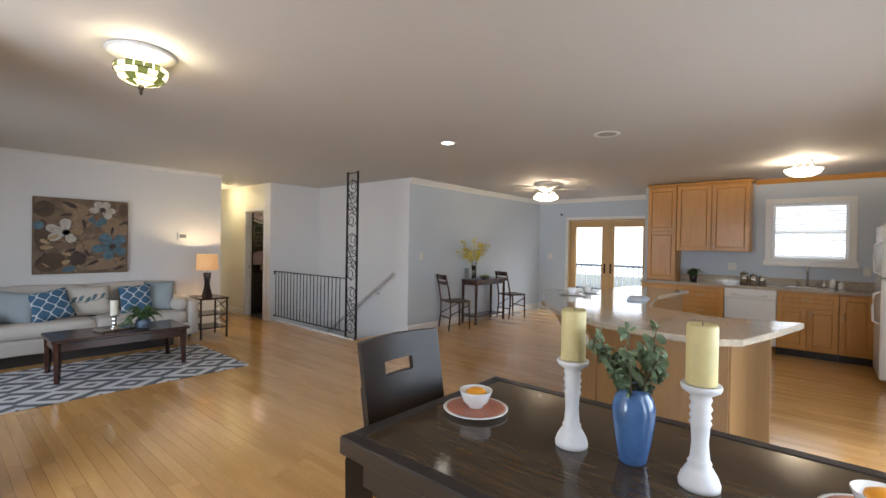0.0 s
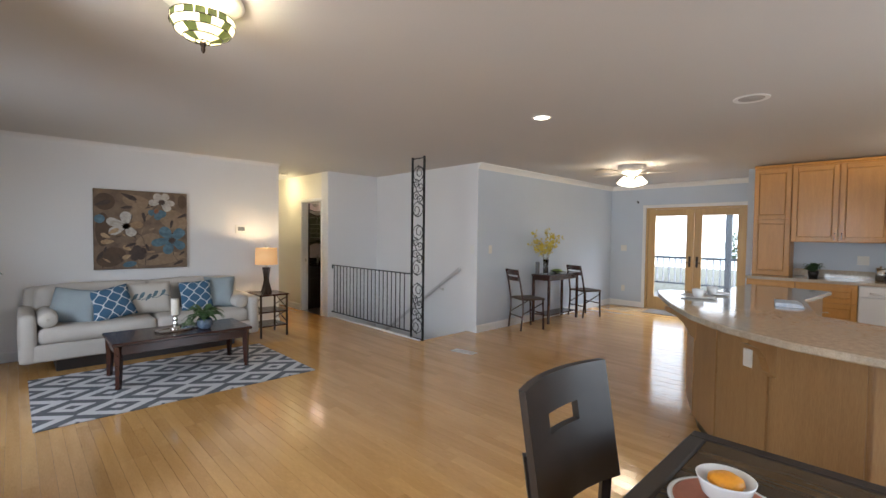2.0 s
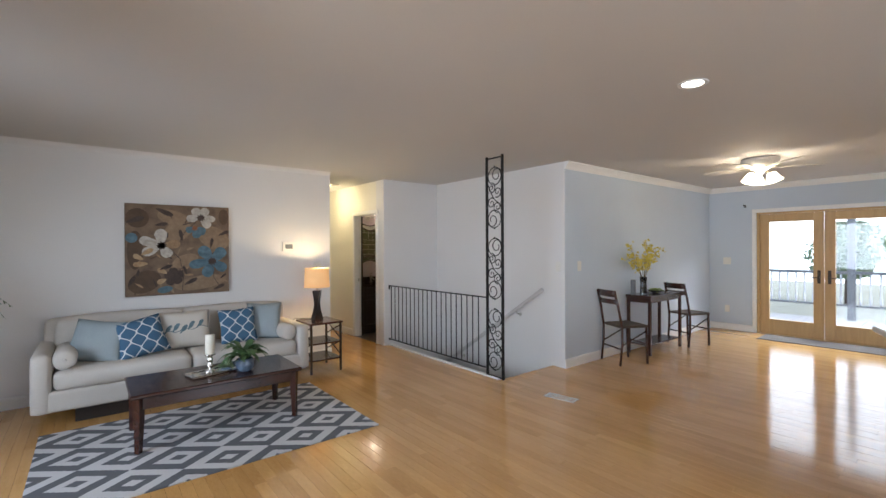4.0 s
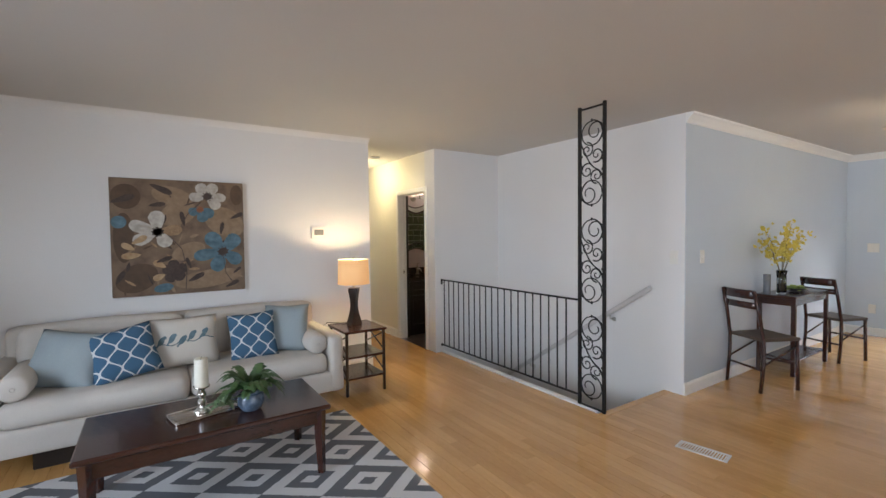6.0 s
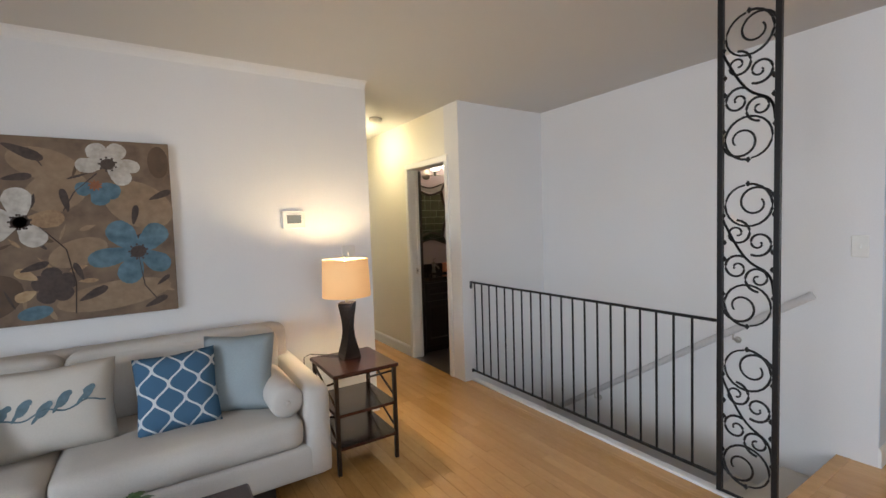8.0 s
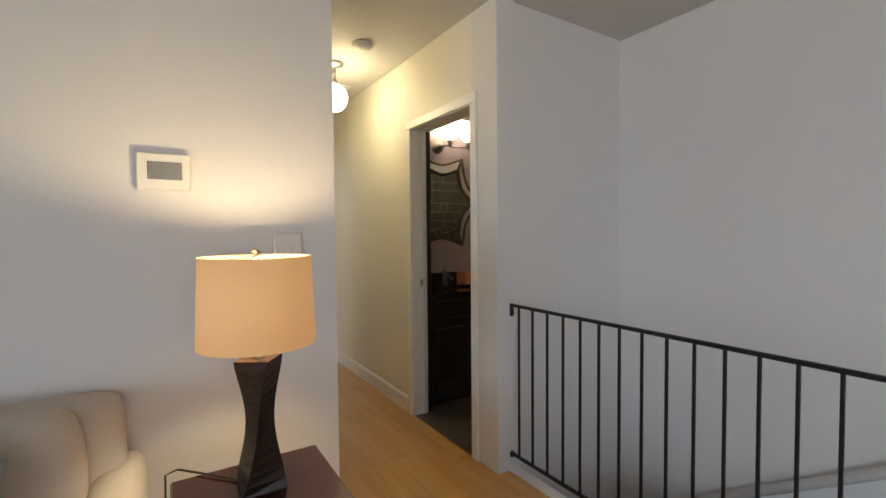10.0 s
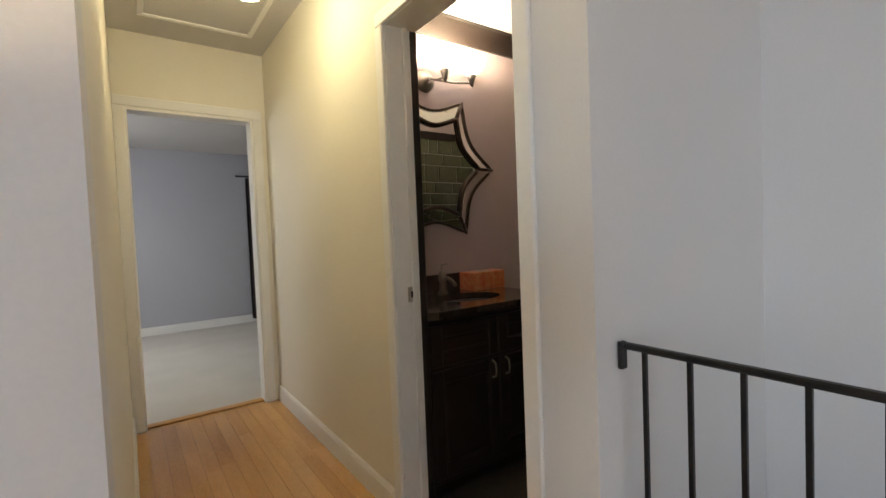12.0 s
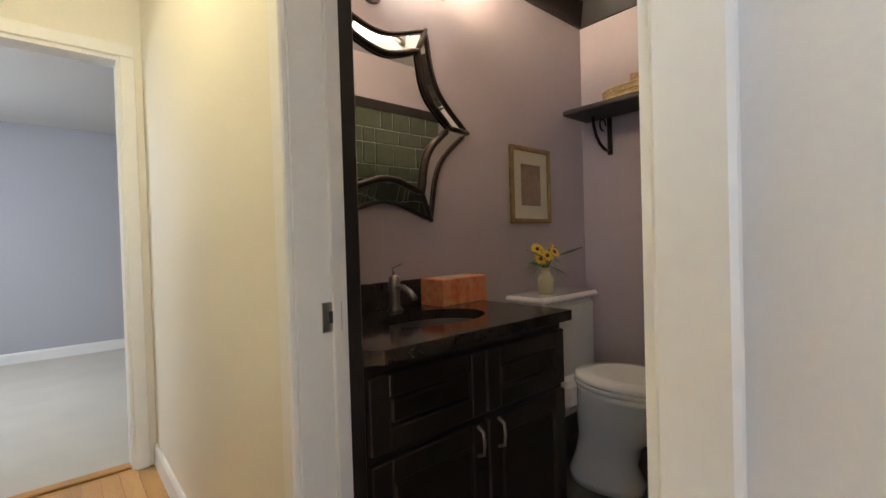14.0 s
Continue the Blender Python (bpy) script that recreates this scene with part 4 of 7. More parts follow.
# ---- stairwell ----
def rail_and_post():
    r = thing("stair_railing", (4.215, 6.79, 0.012), "black wrought-iron railing along the stairwell", "railing")
    y0, y1 = -0.99, 1.035
    bm = bm_new()
    box(bm, (-0.010, y0, 0.857), (0.010, y1, 0.872), 0.004)
    part("top_rail", bm, IRON, r)
    bm = bm_new()
    box(bm, (-0.010, y0, 0.075), (0.010, y1, 0.088), 0.003)
    part("bottom_rail", bm, IRON, r)
    bm = bm_new()
    box(bm, (-0.005, -0.005, 0.087), (0.005, 0.005, 0.858), 0.001)
    me = mesh_of("picket", bm, IRON)
    for i in range(20):
        piece("picket", me, r, pose(0, 0.985 - i * 0.0977, 0))
    for z in (0.863, 0.082):
        bm = bm_new()
        box(bm, (-0.011, y1 - 0.002, z - 0.035 * (z > 0.5) - 0.02), (0.011, y1 + 0.012, z + 0.010), 0.003)
        part("wall_bracket", bm, IRON, r)
    r = thing("iron_column", (4.235, 5.675, 0), "black wrought-iron scrollwork column from floor to ceiling", "column")
    for s in (-1, 1):
        bm = bm_new()
        box(bm, (-0.012, s * 0.118 - 0.012, 0), (0.012, s * 0.118 + 0.012, H - 0.002), 0.002)
        part("upright", bm, IRON, r)
    for z in (0.015, 2.415):
        bm = bm_new()
        box(bm, (-0.008, -0.107, z - 0.007), (0.008, 0.107, z + 0.007), 0.002)
        part("crossbar", bm, IRON, r)

    def scroll(bm, cy, cz, rad, a0, turns, sgn, end=0.25):
        n = int(16 * abs(turns)) + 6
        pts = []
        for i in range(n + 1):
            s = i / n
            a = a0 + sgn * 2 * math.pi * turns * s
            q = rad * (1 - (1 - end) * s)
            pts.append((0, cy + q * math.cos(a), cz + q * math.sin(a)))
        tube(bm, pts, 0.0062, 6, taper=0.75)
    for z in (0.42, 1.20, 1.98):
        for flip in (1, -1):
            bm = bm_new()
            scroll(bm, 0.0, z + flip * 0.235, 0.100, math.pi * (0.5 if flip > 0 else 1.5), 0.98, 1, 0.95)
            scroll(bm, -0.03 * flip, z + flip * 0.245, 0.085, radians(200 if flip > 0 else 20), 1.15, -1, 0.35)
            scroll(bm, 0.045 * flip, z + flip * 0.105, 0.062, radians(90 if flip > 0 else 270), 1.5, 1, 0.15)
            scroll(bm, -0.045 * flip, z + flip * 0.06, 0.062, radians(300 if flip > 0 else 120), 1.4, -1, 0.15)
            tube(bm, [(0, flip * 0.105 * math.cos(t), z + flip * 0.17 - flip * 0.17 * t / 1.57 + 0.02 * math.sin(3 * t)) for t in [0.1 * k for k in range(32)]], 0.006, 6)
            part("scrollwork", bm, IRON, r)
            bm = bm_new()
            for yy, zz in ((0.105, 0.19), (-0.105, 0.19), (0.0, 0.335), (0.1, 0.06), (-0.1, 0.02)):
                lathe(bm, [(0.003, -0.013), (0.011, 0), (0.003, 0.013)], (0, yy * flip, z + flip * zz), 8)
            part("leaf_knot", bm, IRON, r)


def handrail():
    r = thing("stair_handrail", (5.06, 5.68, 0.92), "slim pale handrail descending the stairwell wall", "handrail")
    d = Vector((0, 1.9, -1.28))
    bm = bm_new()
    tube(bm, [(0, 0, 0), (0, 0.03, -0.02), d * 0.5, d], 0.019, 10, flat=0.024)
    part("rail", bm, mat("painted_rail", (0.55, 0.53, 0.52), 0.45, vary=0.1, scale=8), r)
    for s in (0.22, 0.8):
        bm = bm_new()
        p = d * s
        tube(bm, [p + Vector((0, 0, -0.018)), p + Vector((0.0, 0, -0.06)), p + Vector((0.068, 0, -0.075))], 0.007, 6)
        lathe(bm, [(0.022, 0), (0.022, 0.006), (0.008, 0.01)], (0, 0, 0), 10, Matrix.Translation(p + Vector((0.069, 0, -0.075))) @ pose(0, 0, 0, 0, -90, 0))
        part("bracket", bm, NICKEL, r)


def stairs():
    r = thing("stairs", (4.69, 5.585, -0.18), "carpeted stair flight descending between white walls", "stairs")
    bm = bm_new()
    box(bm, (-0.43, 0, -0.18), (0.43, 0.26, 0), 0.008)
    me = mesh_of("step", bm, CARPET)
    for i in range(8):
        piece("step", me, r, pose(0, 0.262 * i, -0.182 * i))
    bm = bm_new()
    box(bm, (-0.43, 2.1, -2.2), (0.43, 2.26, -1.46))
    part("landing", bm, CARPET, r)


rail_and_post(), handrail(), stairs()
wall_plate("light_switch", (5.13, 5.50, 1.20), -90, 0.075, 0.12, "ivory light switch on the stair wall", "switch")


# ---- dining end ----
def bistro_chair(at, turn, label):
    r = thing("folding_chair", at, label, "chair", "chairs beside the console table", turn)
    # faces -y
    bm = bm_new()
    slab(bm, [(-0.19, -0.20), (0.19, -0.20), (0.175, 0.17), (-0.175, 0.17)], 0.445, 0.475, 0.008)
    part("seat", bm, SEATPAD, r, "brown padded seat")
    for s in (-1, 1):
        bm = bm_new()
        tube(bm, [(s * 0.185, 0.20, 0), (s * 0.185, 0.17, 0.25), (s * 0.183, 0.17, 0.45), (s * 0.175, 0.215, 0.70), (s * 0.17, 0.265, 0.90)], 0.014, 6, flat=0.017)
        part("rear_leg", bm, MAHOG, r)
        bm = bm_new()
        tube(bm, [(s * 0.18, -0.19, 0), (s * 0.18, -0.175, 0.445)], 0.014, 6, flat=0.017)
        part("front_leg", bm, MAHOG, r)
        bm = bm_new()
        tube(bm, [(s * 0.183, -0.17, 0.40), (s * 0.183, 0.17, 0.24)], 0.008, 6)
        part("brace", bm, MAHOG, r)
    for z, hh, y in ((0.865, 0.055, 0.25), (0.765, 0.035, 0.225)):
        bm = bm_new()
        tube(bm, [(-0.172, y, z), (-0.09, y + 0.02, z), (0, y + 0.027, z), (0.09, y + 0.02, z), (0.172, y, z)], 0.009, 8, flat=hh / 2 + 0.012)
        part("back_rail", bm, MAHOG, r)
    for y, z in ((-0.185, 0.24), (0.185, 0.20)):
        bm = bm_new()
        tube(bm, [(-0.18, y, z), (0.18, y, z)], 0.010, 6)
        part("stretcher", bm, MAHOG, r)


def console_table():
    r = thing("console_table", (6.92, 5.21, 0), "narrow dark console table with a lower shelf", "table")
    bm = bm_new()
    box(bm, (-0.47, -0.17, 0.755), (0.47, 0.17, 0.785), 0.004)
    part("tabletop", bm, MAHOG, r)
    for s in (-1, 1):
        for t in (-1, 1):
            bm = bm_new()
            box(bm, (s * 0.44 - 0.018, t * 0.145 - 0.018, 0), (s * 0.44 + 0.018, t * 0.145 + 0.018, 0.755), 0.003)
            part("leg", bm, MAHOG, r)
    bm = bm_new()
    for lo, hi in (((-0.42, -0.155, 0.69), (0.42, -0.135, 0.755)), ((-0.42, 0.135, 0.69), (0.42, 0.155, 0.755)), ((-0.45, -0.13, 0.69), (-0.43, 0.13, 0.755)), ((0.43, -0.13, 0.69), (0.45, 0.13, 0.755))):
        box(bm, lo, hi, 0.002)
    part("apron", bm, MAHOG, r)
    bm = bm_new()
    box(bm, (-0.43, -0.14, 0.12), (0.43, 0.14, 0.14), 0.003)
    part("shelf", bm, MAHOG, r)


def blossom_vase():
    r = thing("flower_vase", (6.60, 5.21, 0.785), "clear glass vase of yellow blossom branches", "vase")
    bm = bm_new()
    lathe(bm, [(0.04, 0), (0.043, 0.01), (0.04, 0.14), (0.048, 0.24), (0.045, 0.24), (0.036, 0.14), (0.036, 0.02)], seg=20)
    part("glass", bm, VASEGLASS, r)
    rng = random.Random(11)
    st, fl = bm_new(), bm_new()
    for i in range(11):
        a = rng.uniform(0, 6.28)
        sx, sy = math.cos(a) * rng.uniform(0.15, 0.46), math.sin(a) * 0.15
        top = rng.uniform(0.5, 0.78) - 0.3 * abs(sx)
        pts = [Vector((0.02 * math.cos(a), 0.02 * math.sin(a), 0.02)), Vector((sx * 0.12, sy * 0.12, 0.24)), Vector((sx * 0.5, sy * 0.5, 0.24 + (top - 0.2) * 0.55)), Vector((sx, sy, top))]
        tube(st, pts, 0.0035, 5, taper=0.4)
        for k in range(26):
            q = rng.uniform(0, 1)
            p = pts[2].lerp(pts[3], q * 1.1) if k % 3 else pts[1].lerp(pts[2], 0.7 + 0.3 * q)
            p = p + Vector([rng.gauss(0, 0.032) for _ in range(3)])
            n = Vector([rng.gauss(0, 1) for _ in range(3)]).normalized()
            u = n.orthogonal().normalized()
            w = n.cross(u)
            s = rng.uniform(0.016, 0.03)
            fl.faces.new([fl.verts.new(p + u * s * 1.4), fl.verts.new(p + w * s * 0.7), fl.verts.new(p - u * s * 0.8), fl.verts.new(p - w * s * 0.7)])
            fl.faces.new([fl.verts.new(p + n * s), fl.verts.new(p + w * s * 0.7 + u * s * 0.2), fl.verts.new(p - n * s * 0.8)])
    part("branches", st, TWIG, r)
    part("blossoms", fl, BLOOM, r, "small yellow blossoms")
    r = thing("smoked_bottle", (6.50, 5.30, 0.785), "slim grey glass cylinder on the console table", "vase")
    bm = bm_new()
    lathe(bm, [(0.03, 0), (0.032, 0.005), (0.032, 0.2), (0.028, 0.2), (0.027, 0.01)], seg=18)
    part("glass", bm, mat("smoke_glass", (0.16, 0.17, 0.19), 0.1, vary=0.2), r)
    r = thing("fruit_bowl", (6.92, 5.2, 0.785), "dark bowl of green leaves on the console table", "bowl")
    bm = bm_new()
    lathe(bm, [(0.04, 0), (0.045, 0.008), (0.11, 0.04), (0.105, 0.042), (0.04, 0.014)], seg=20)
    part("dish", bm, BLACKPL, r)
    rng = random.Random(2)
    bm = bm_new()
    for i in range(18):
        frond(bm, (rng.uniform(-0.04, 0.04), rng.uniform(-0.03, 0.03), 0.02), rng.uniform(0, 6.3), rng.uniform(0.05, 0.10), rng.uniform(0.02, 0.06), 0.02, 0.03, rng)
    part("leaves", bm, mat("lime_leaf", (0.30, 0.40, 0.07), 0.5, vary=0.3, island=0.4), r)


def ceiling_fan():
    r = thing("ceiling_fan", (6.80, 3.93, H), "white flush ceiling fan with three lit frosted shades", "fan")
    bm = bm_new()
    lathe(bm, [(0.185, -0.002), (0.19, -0.02), (0.175, -0.075), (0.10, -0.10), (0.085, -0.125), (0.05, -0.14)], seg=32)
    part("motor_housing", bm, mat("fan_body", (0.66, 0.63, 0.58), 0.4, vary=0.05), r)
    bm = bm_new()
    lathe(bm, [(0.04, -0.14), (0.045, -0.15), (0.03, -0.175), (0.008, -0.19)], seg=20)
    part("light_hub", bm, bpy.data.materials["fan_body"], r)
    blade_mat = mat("fan_blade", (0.60, 0.56, 0.50), 0.5, vary=0.06)
    outline = [(0.20, -0.045), (0.50, -0.066), (0.58, -0.062), (0.615, -0.035), (0.62, 0.0), (0.615, 0.035), (0.58, 0.062), (0.50, 0.066), (0.20, 0.045)]
    for i in range(5):
        m = pose(0, 0, -0.105, 0, 0, 12 + 72 * i) @ pose(0, 0, 0, 10)
        bm = bm_new()
        lo, hi = [[bm.verts.new(m @ Vector((x, y, z))) for x, y in outline] for z in (-0.004, 0.004)]
        bm.faces.new(lo[::-1]), bm.faces.new(hi)
        for k in range(len(outline)):
            q = (k + 1) % len(outline)
            bm.faces.new((lo[k], lo[q], hi[q], hi[k]))
        part("blade", bm, blade_mat, r)
        bm = bm_new()
        box(bm, (0.09, -0.018, -0.010), (0.26, 0.018, -0.004), 0.002, m)
        part("blade_arm", bm, NICKEL, r)
    for a in (30, 150, 270):
        c = Vector((0.105 * math.cos(radians(a)), 0.105 * math.sin(radians(a)), -0.18))
        m = Matrix.Translation(c) @ pose(0, 0, 0, 0, 0, a) @ pose(0, 0, 0, 0, -18, 0)
        bm = bm_new()
        lathe(bm, [(0.040, 0), (0.056, -0.03), (0.072, -0.07), (0.088, -0.10), (0.085, -0.10), (0.068, -0.07), (0.052, -0.03), (0.037, 0)], (0, 0, 0), 22, m)
        part("shade", bm, GLOW, r, "lit frosted glass bell shade")
    bm = bm_new()
    tube(bm, [(0.0, 0.0, -0.185), (0.002, 0.002, -0.40)], 0.0015, 4)
    part("pull_chain", bm, NICKEL, r)


def glazed_doors():
    r = thing("french_door", (FD, 3.845, 0), "natural wood double French doors with full glass panes", "door")
    for s in (-1, 1):
        y0, y1 = (0.004, 0.815) if s > 0 else (-0.815, -0.004)
        bm = bm_new()
        st = 0.125
        for lo, hi in (((0.03, y0, 0.01), (0.075, y0 + st, 1.945)), ((0.03, y1 - st, 0.01), (0.075, y1, 1.945)), ((0.03, y0 + st, 1.82), (0.075, y1 - st, 1.945)), ((0.03, y0 + st, 0.01), (0.075, y1 - st, 0.25))):
            box(bm, lo, hi, 0.005)
        leaf = part("door_leaf", bm, PINE, r)
        bm = bm_new()
        box(bm, (0.049, y0 + st - 0.006, 0.245), (0.055, y1 - st + 0.006, 1.826))
        g = part("pane", bm, GLASS, leaf)
        g.visible_shadow = False
        bm = bm_new()
        yy = s * 0.062
        box(bm, (0.024, yy - 0.02, 0.86), (0.031, yy + 0.02, 1.06), 0.003)
        tube(bm, [(0.028, yy, 0.95), (-0.02, yy, 0.95), (-0.022, yy + s * 0.09, 0.945)], 0.008, 7)
        part("door_handle", bm, BRONZE, leaf, "dark lever handle")
    bm = bm_new()
    for lo, hi in (((0.0, 0.817, 0), (0.13, 0.853, 1.978)), ((0.0, -0.853, 0), (0.13, -0.817, 1.978)), ((0.0, -0.817, 1.95), (0.13, 0.817, 1.978)), ((0.0, -0.817, 0), (0.13, 0.817, 0.008))):
        box(bm, lo, hi, 0.003)
    part("frame", bm, PINE, r)
    r = thing("door_mat", (9.05, 3.8, 0), "flat grey-brown door mat before the French doors", "mat")
    bm = bm_new()
    box(bm, (-0.25, -0.75, 0.0006), (0.25, 0.75, 0.010), 0.003)
    part("weave", bm, mat("mat_weave", (0.11, 0.092, 0.08), 0.95, vary=0.3, scale=6, fine=90, bump=0.5), r)
    for y in (4.86, 2.86):
        r = thing("curtain_bracket", (FD, y, 2.10), "small black curtain rod bracket on the wall", "bracket", "curtain brackets")
        bm = bm_new()
        box(bm, (-0.012, -0.015, -0.02), (0, 0.015, 0.02), 0.003)
        tube(bm, [(-0.01, 0, 0), (-0.06, 0, 0.005), (-0.065, 0, 0.025)], 0.008, 6)
        part("hook", bm, BLACKPL, r)
    wall_plate("light_switch", (FD, 5.13, 1.18), -90, 0.12, 0.12, "ivory double light switch on the blue wall", "switch")
    wall_plate("wall_outlet", (FD, 5.13, 0.36), -90, 0.075, 0.12, "ivory wall outlet on the blue wall", "outlet", toggle=False)


def floor_register(at, turn):
    r = thing("floor_register", at, "cream metal floor vent register set in oak floor", "vent", turn=turn)
    bm = bm_new()
    for lo, hi in (((-0.15, -0.06, 0), (-0.135, 0.06, 0.006)), ((0.135, -0.06, 0), (0.15, 0.06, 0.006)), ((-0.135, -0.06, 0), (0.135, -0.045, 0.006)), ((-0.135, 0.045, 0), (0.135, 0.06, 0.006))):
        box(bm, lo, hi, 0.002)
    part("frame", bm, BEIGEP, r)
    bm = bm_new()
    box(bm, (-0.004, -0.045, 0.001), (0.004, 0.045, 0.005), 0.001)
    me = mesh_of("slat", bm, BEIGEP)
    for i in range(17):
        piece("slat", me, r, pose(-0.128 + i * 0.016, 0, 0))


console_table(), blossom_vase(), ceiling_fan(), glazed_doors()
bistro_chair((5.98, 5.14, 0), 66, "dark wooden folding chair with brown padded seat")
bistro_chair((7.63, 5.06, 0), 70, "dark wooden folding chair beside the far end of the console")
floor_register((4.25, 4.82, 0.0004), 100)
wall_plate("light_switch", (5.42, BW, 1.20), 0, 0.075, 0.12, "ivory light switch on the dining wall", "switch")


# ---- kitchen ----
def raised_door(r, parent_m, w, h, material, handle=None, label=""):
    """A cabinet door in the y-z plane facing -x: frame and raised panel; origin at its lower middle."""
    bm = bm_new()
    s = min(0.055, h * 0.3)
    for lo, hi in (((-0.02, -w / 2, 0), (0, -w / 2 + s, h)), ((-0.02, w / 2 - s, 0), (0, w / 2, h)), ((-0.02, -w / 2 + s, 0), (0, w / 2 - s, s)), ((-0.02, -w / 2 + s, h - s), (0, w / 2 - s, h))):
        box(bm, lo, hi, 0.003, parent_m)
    d = part("door" if h > 0.25 else "drawer_front", bm, material, r)
    bm = bm_new()
    box(bm, (-0.017, -w / 2 + s + 0.006, s + 0.006), (-0.004, w / 2 - s - 0.006, h - s - 0.006), 0.011, parent_m)
    part("panel", bm, material, d)
    if handle:
        bm = bm_new()
        y, z, vert = handle
        if vert:
            tube(bm, [parent_m @ Vector(p) for p in ((-0.02, y, z - 0.04), (-0.042, y, z - 0.03), (-0.046, y, z), (-0.042, y, z + 0.03), (-0.02, y, z + 0.04))], 0.005, 6)
        else:
            tube(bm, [parent_m @ Vector(p) for p in ((-0.02, y - 0.04, z), (-0.042, y - 0.03, z), (-0.046, y, z), (-0.042, y + 0.03, z), (-0.02, y + 0.04, z))], 0.005, 6)
        part("handle", bm, NICKEL, d, "brushed nickel handle")
    return d


CT = 0.90
BF = 7.65


def base_unit(y0, y1, doors, drawer=True, label="honey oak base cabinet with raised-panel doors"):
    r = thing("base_cabinet", (BF, (y0 + y1) / 2, 0), label, "cabinet", "kitchen base cabinets")
    w = y1 - y0
    bm = bm_new()
    box(bm, (0, -w / 2 + 0.001, 0.10), (0.60, w / 2 - 0.001, CT - 0.04), 0.002)
    part("body", bm, OAK, r)
    bm = bm_new()
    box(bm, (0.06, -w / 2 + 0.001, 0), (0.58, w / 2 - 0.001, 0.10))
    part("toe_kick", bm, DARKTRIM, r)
    dw = w / doors
    for i in range(doors):
        c = -w / 2 + dw * (i + 0.5)
        hy = (dw / 2 - 0.04) * (1 if i == 0 else -1)
        raised_door(r, Matrix.Translation((0, c, 0.12)), dw - 0.008, (0.53 if drawer else 0.72), OAK, (hy, 0.46, True))
    if drawer:
        raised_door(r, Matrix.Translation((0, 0, 0.67)), w - 0.008, 0.165, OAK, (0, 0.085, False))


def drawer_unit(y0, y1):
    r = thing("drawer_cabinet", (BF, (y0 + y1) / 2, 0), "honey oak base cabinet with three drawers", "cabinet", "kitchen base cabinets")
    w = y1 - y0
    bm = bm_new()
    box(bm, (0, -w / 2 + 0.001, 0.10), (0.60, w / 2 - 0.001, CT - 0.04), 0.002)
    part("body", bm, OAK, r)
    bm = bm_new()
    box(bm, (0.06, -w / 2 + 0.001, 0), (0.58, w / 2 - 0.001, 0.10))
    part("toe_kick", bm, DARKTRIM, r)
    for z, h in ((0.12, 0.25), (0.38, 0.24), (0.63, 0.20)):
        raised_door(r, Matrix.Translation((0, 0, z)), w - 0.008, h, OAK, (0, h / 2, False))


def wall_cabinet(name, y0, y1, z0, z1, doors, label, split=None):
    r = thing(name, (KW - 0.33, (y0 + y1) / 2, z0), label, "cabinet", "kitchen wall cabinets")
    w, h = y1 - y0, z1 - z0
    bm = bm_new()
    box(bm, (0, -w / 2 + 0.001, 0), (0.328, w / 2 - 0.001, h), 0.002)
    part("body", bm, OAK, r)
    rows = [(0.01, h - 0.02)] if not split else [(0.01, split - 0.015), (split, h - split - 0.01)]
    dw = w / doors
    for z, hh in rows:
        for i in range(doors):
            c = -w / 2 + dw * (i + 0.5)
            hy = (dw / 2 - 0.035) * (1 if i == 0 else -1)
            raised_door(r, Matrix.Translation((0, c, z)), dw - 0.01, hh, OAK, (hy, 0.07, True) if doors > 1 else None)
    bm = bm_new()
    box(bm, (-0.012, -w / 2, h), (0.328, w / 2, h + 0.015), 0.003)
    box(bm, (-0.05, -w / 2 - (0.03 if y0 < 1.4 else 0), h + 0.015), (0.328, w / 2, h + 0.045), 0.01)
    part("cornice", bm, OAK, r)


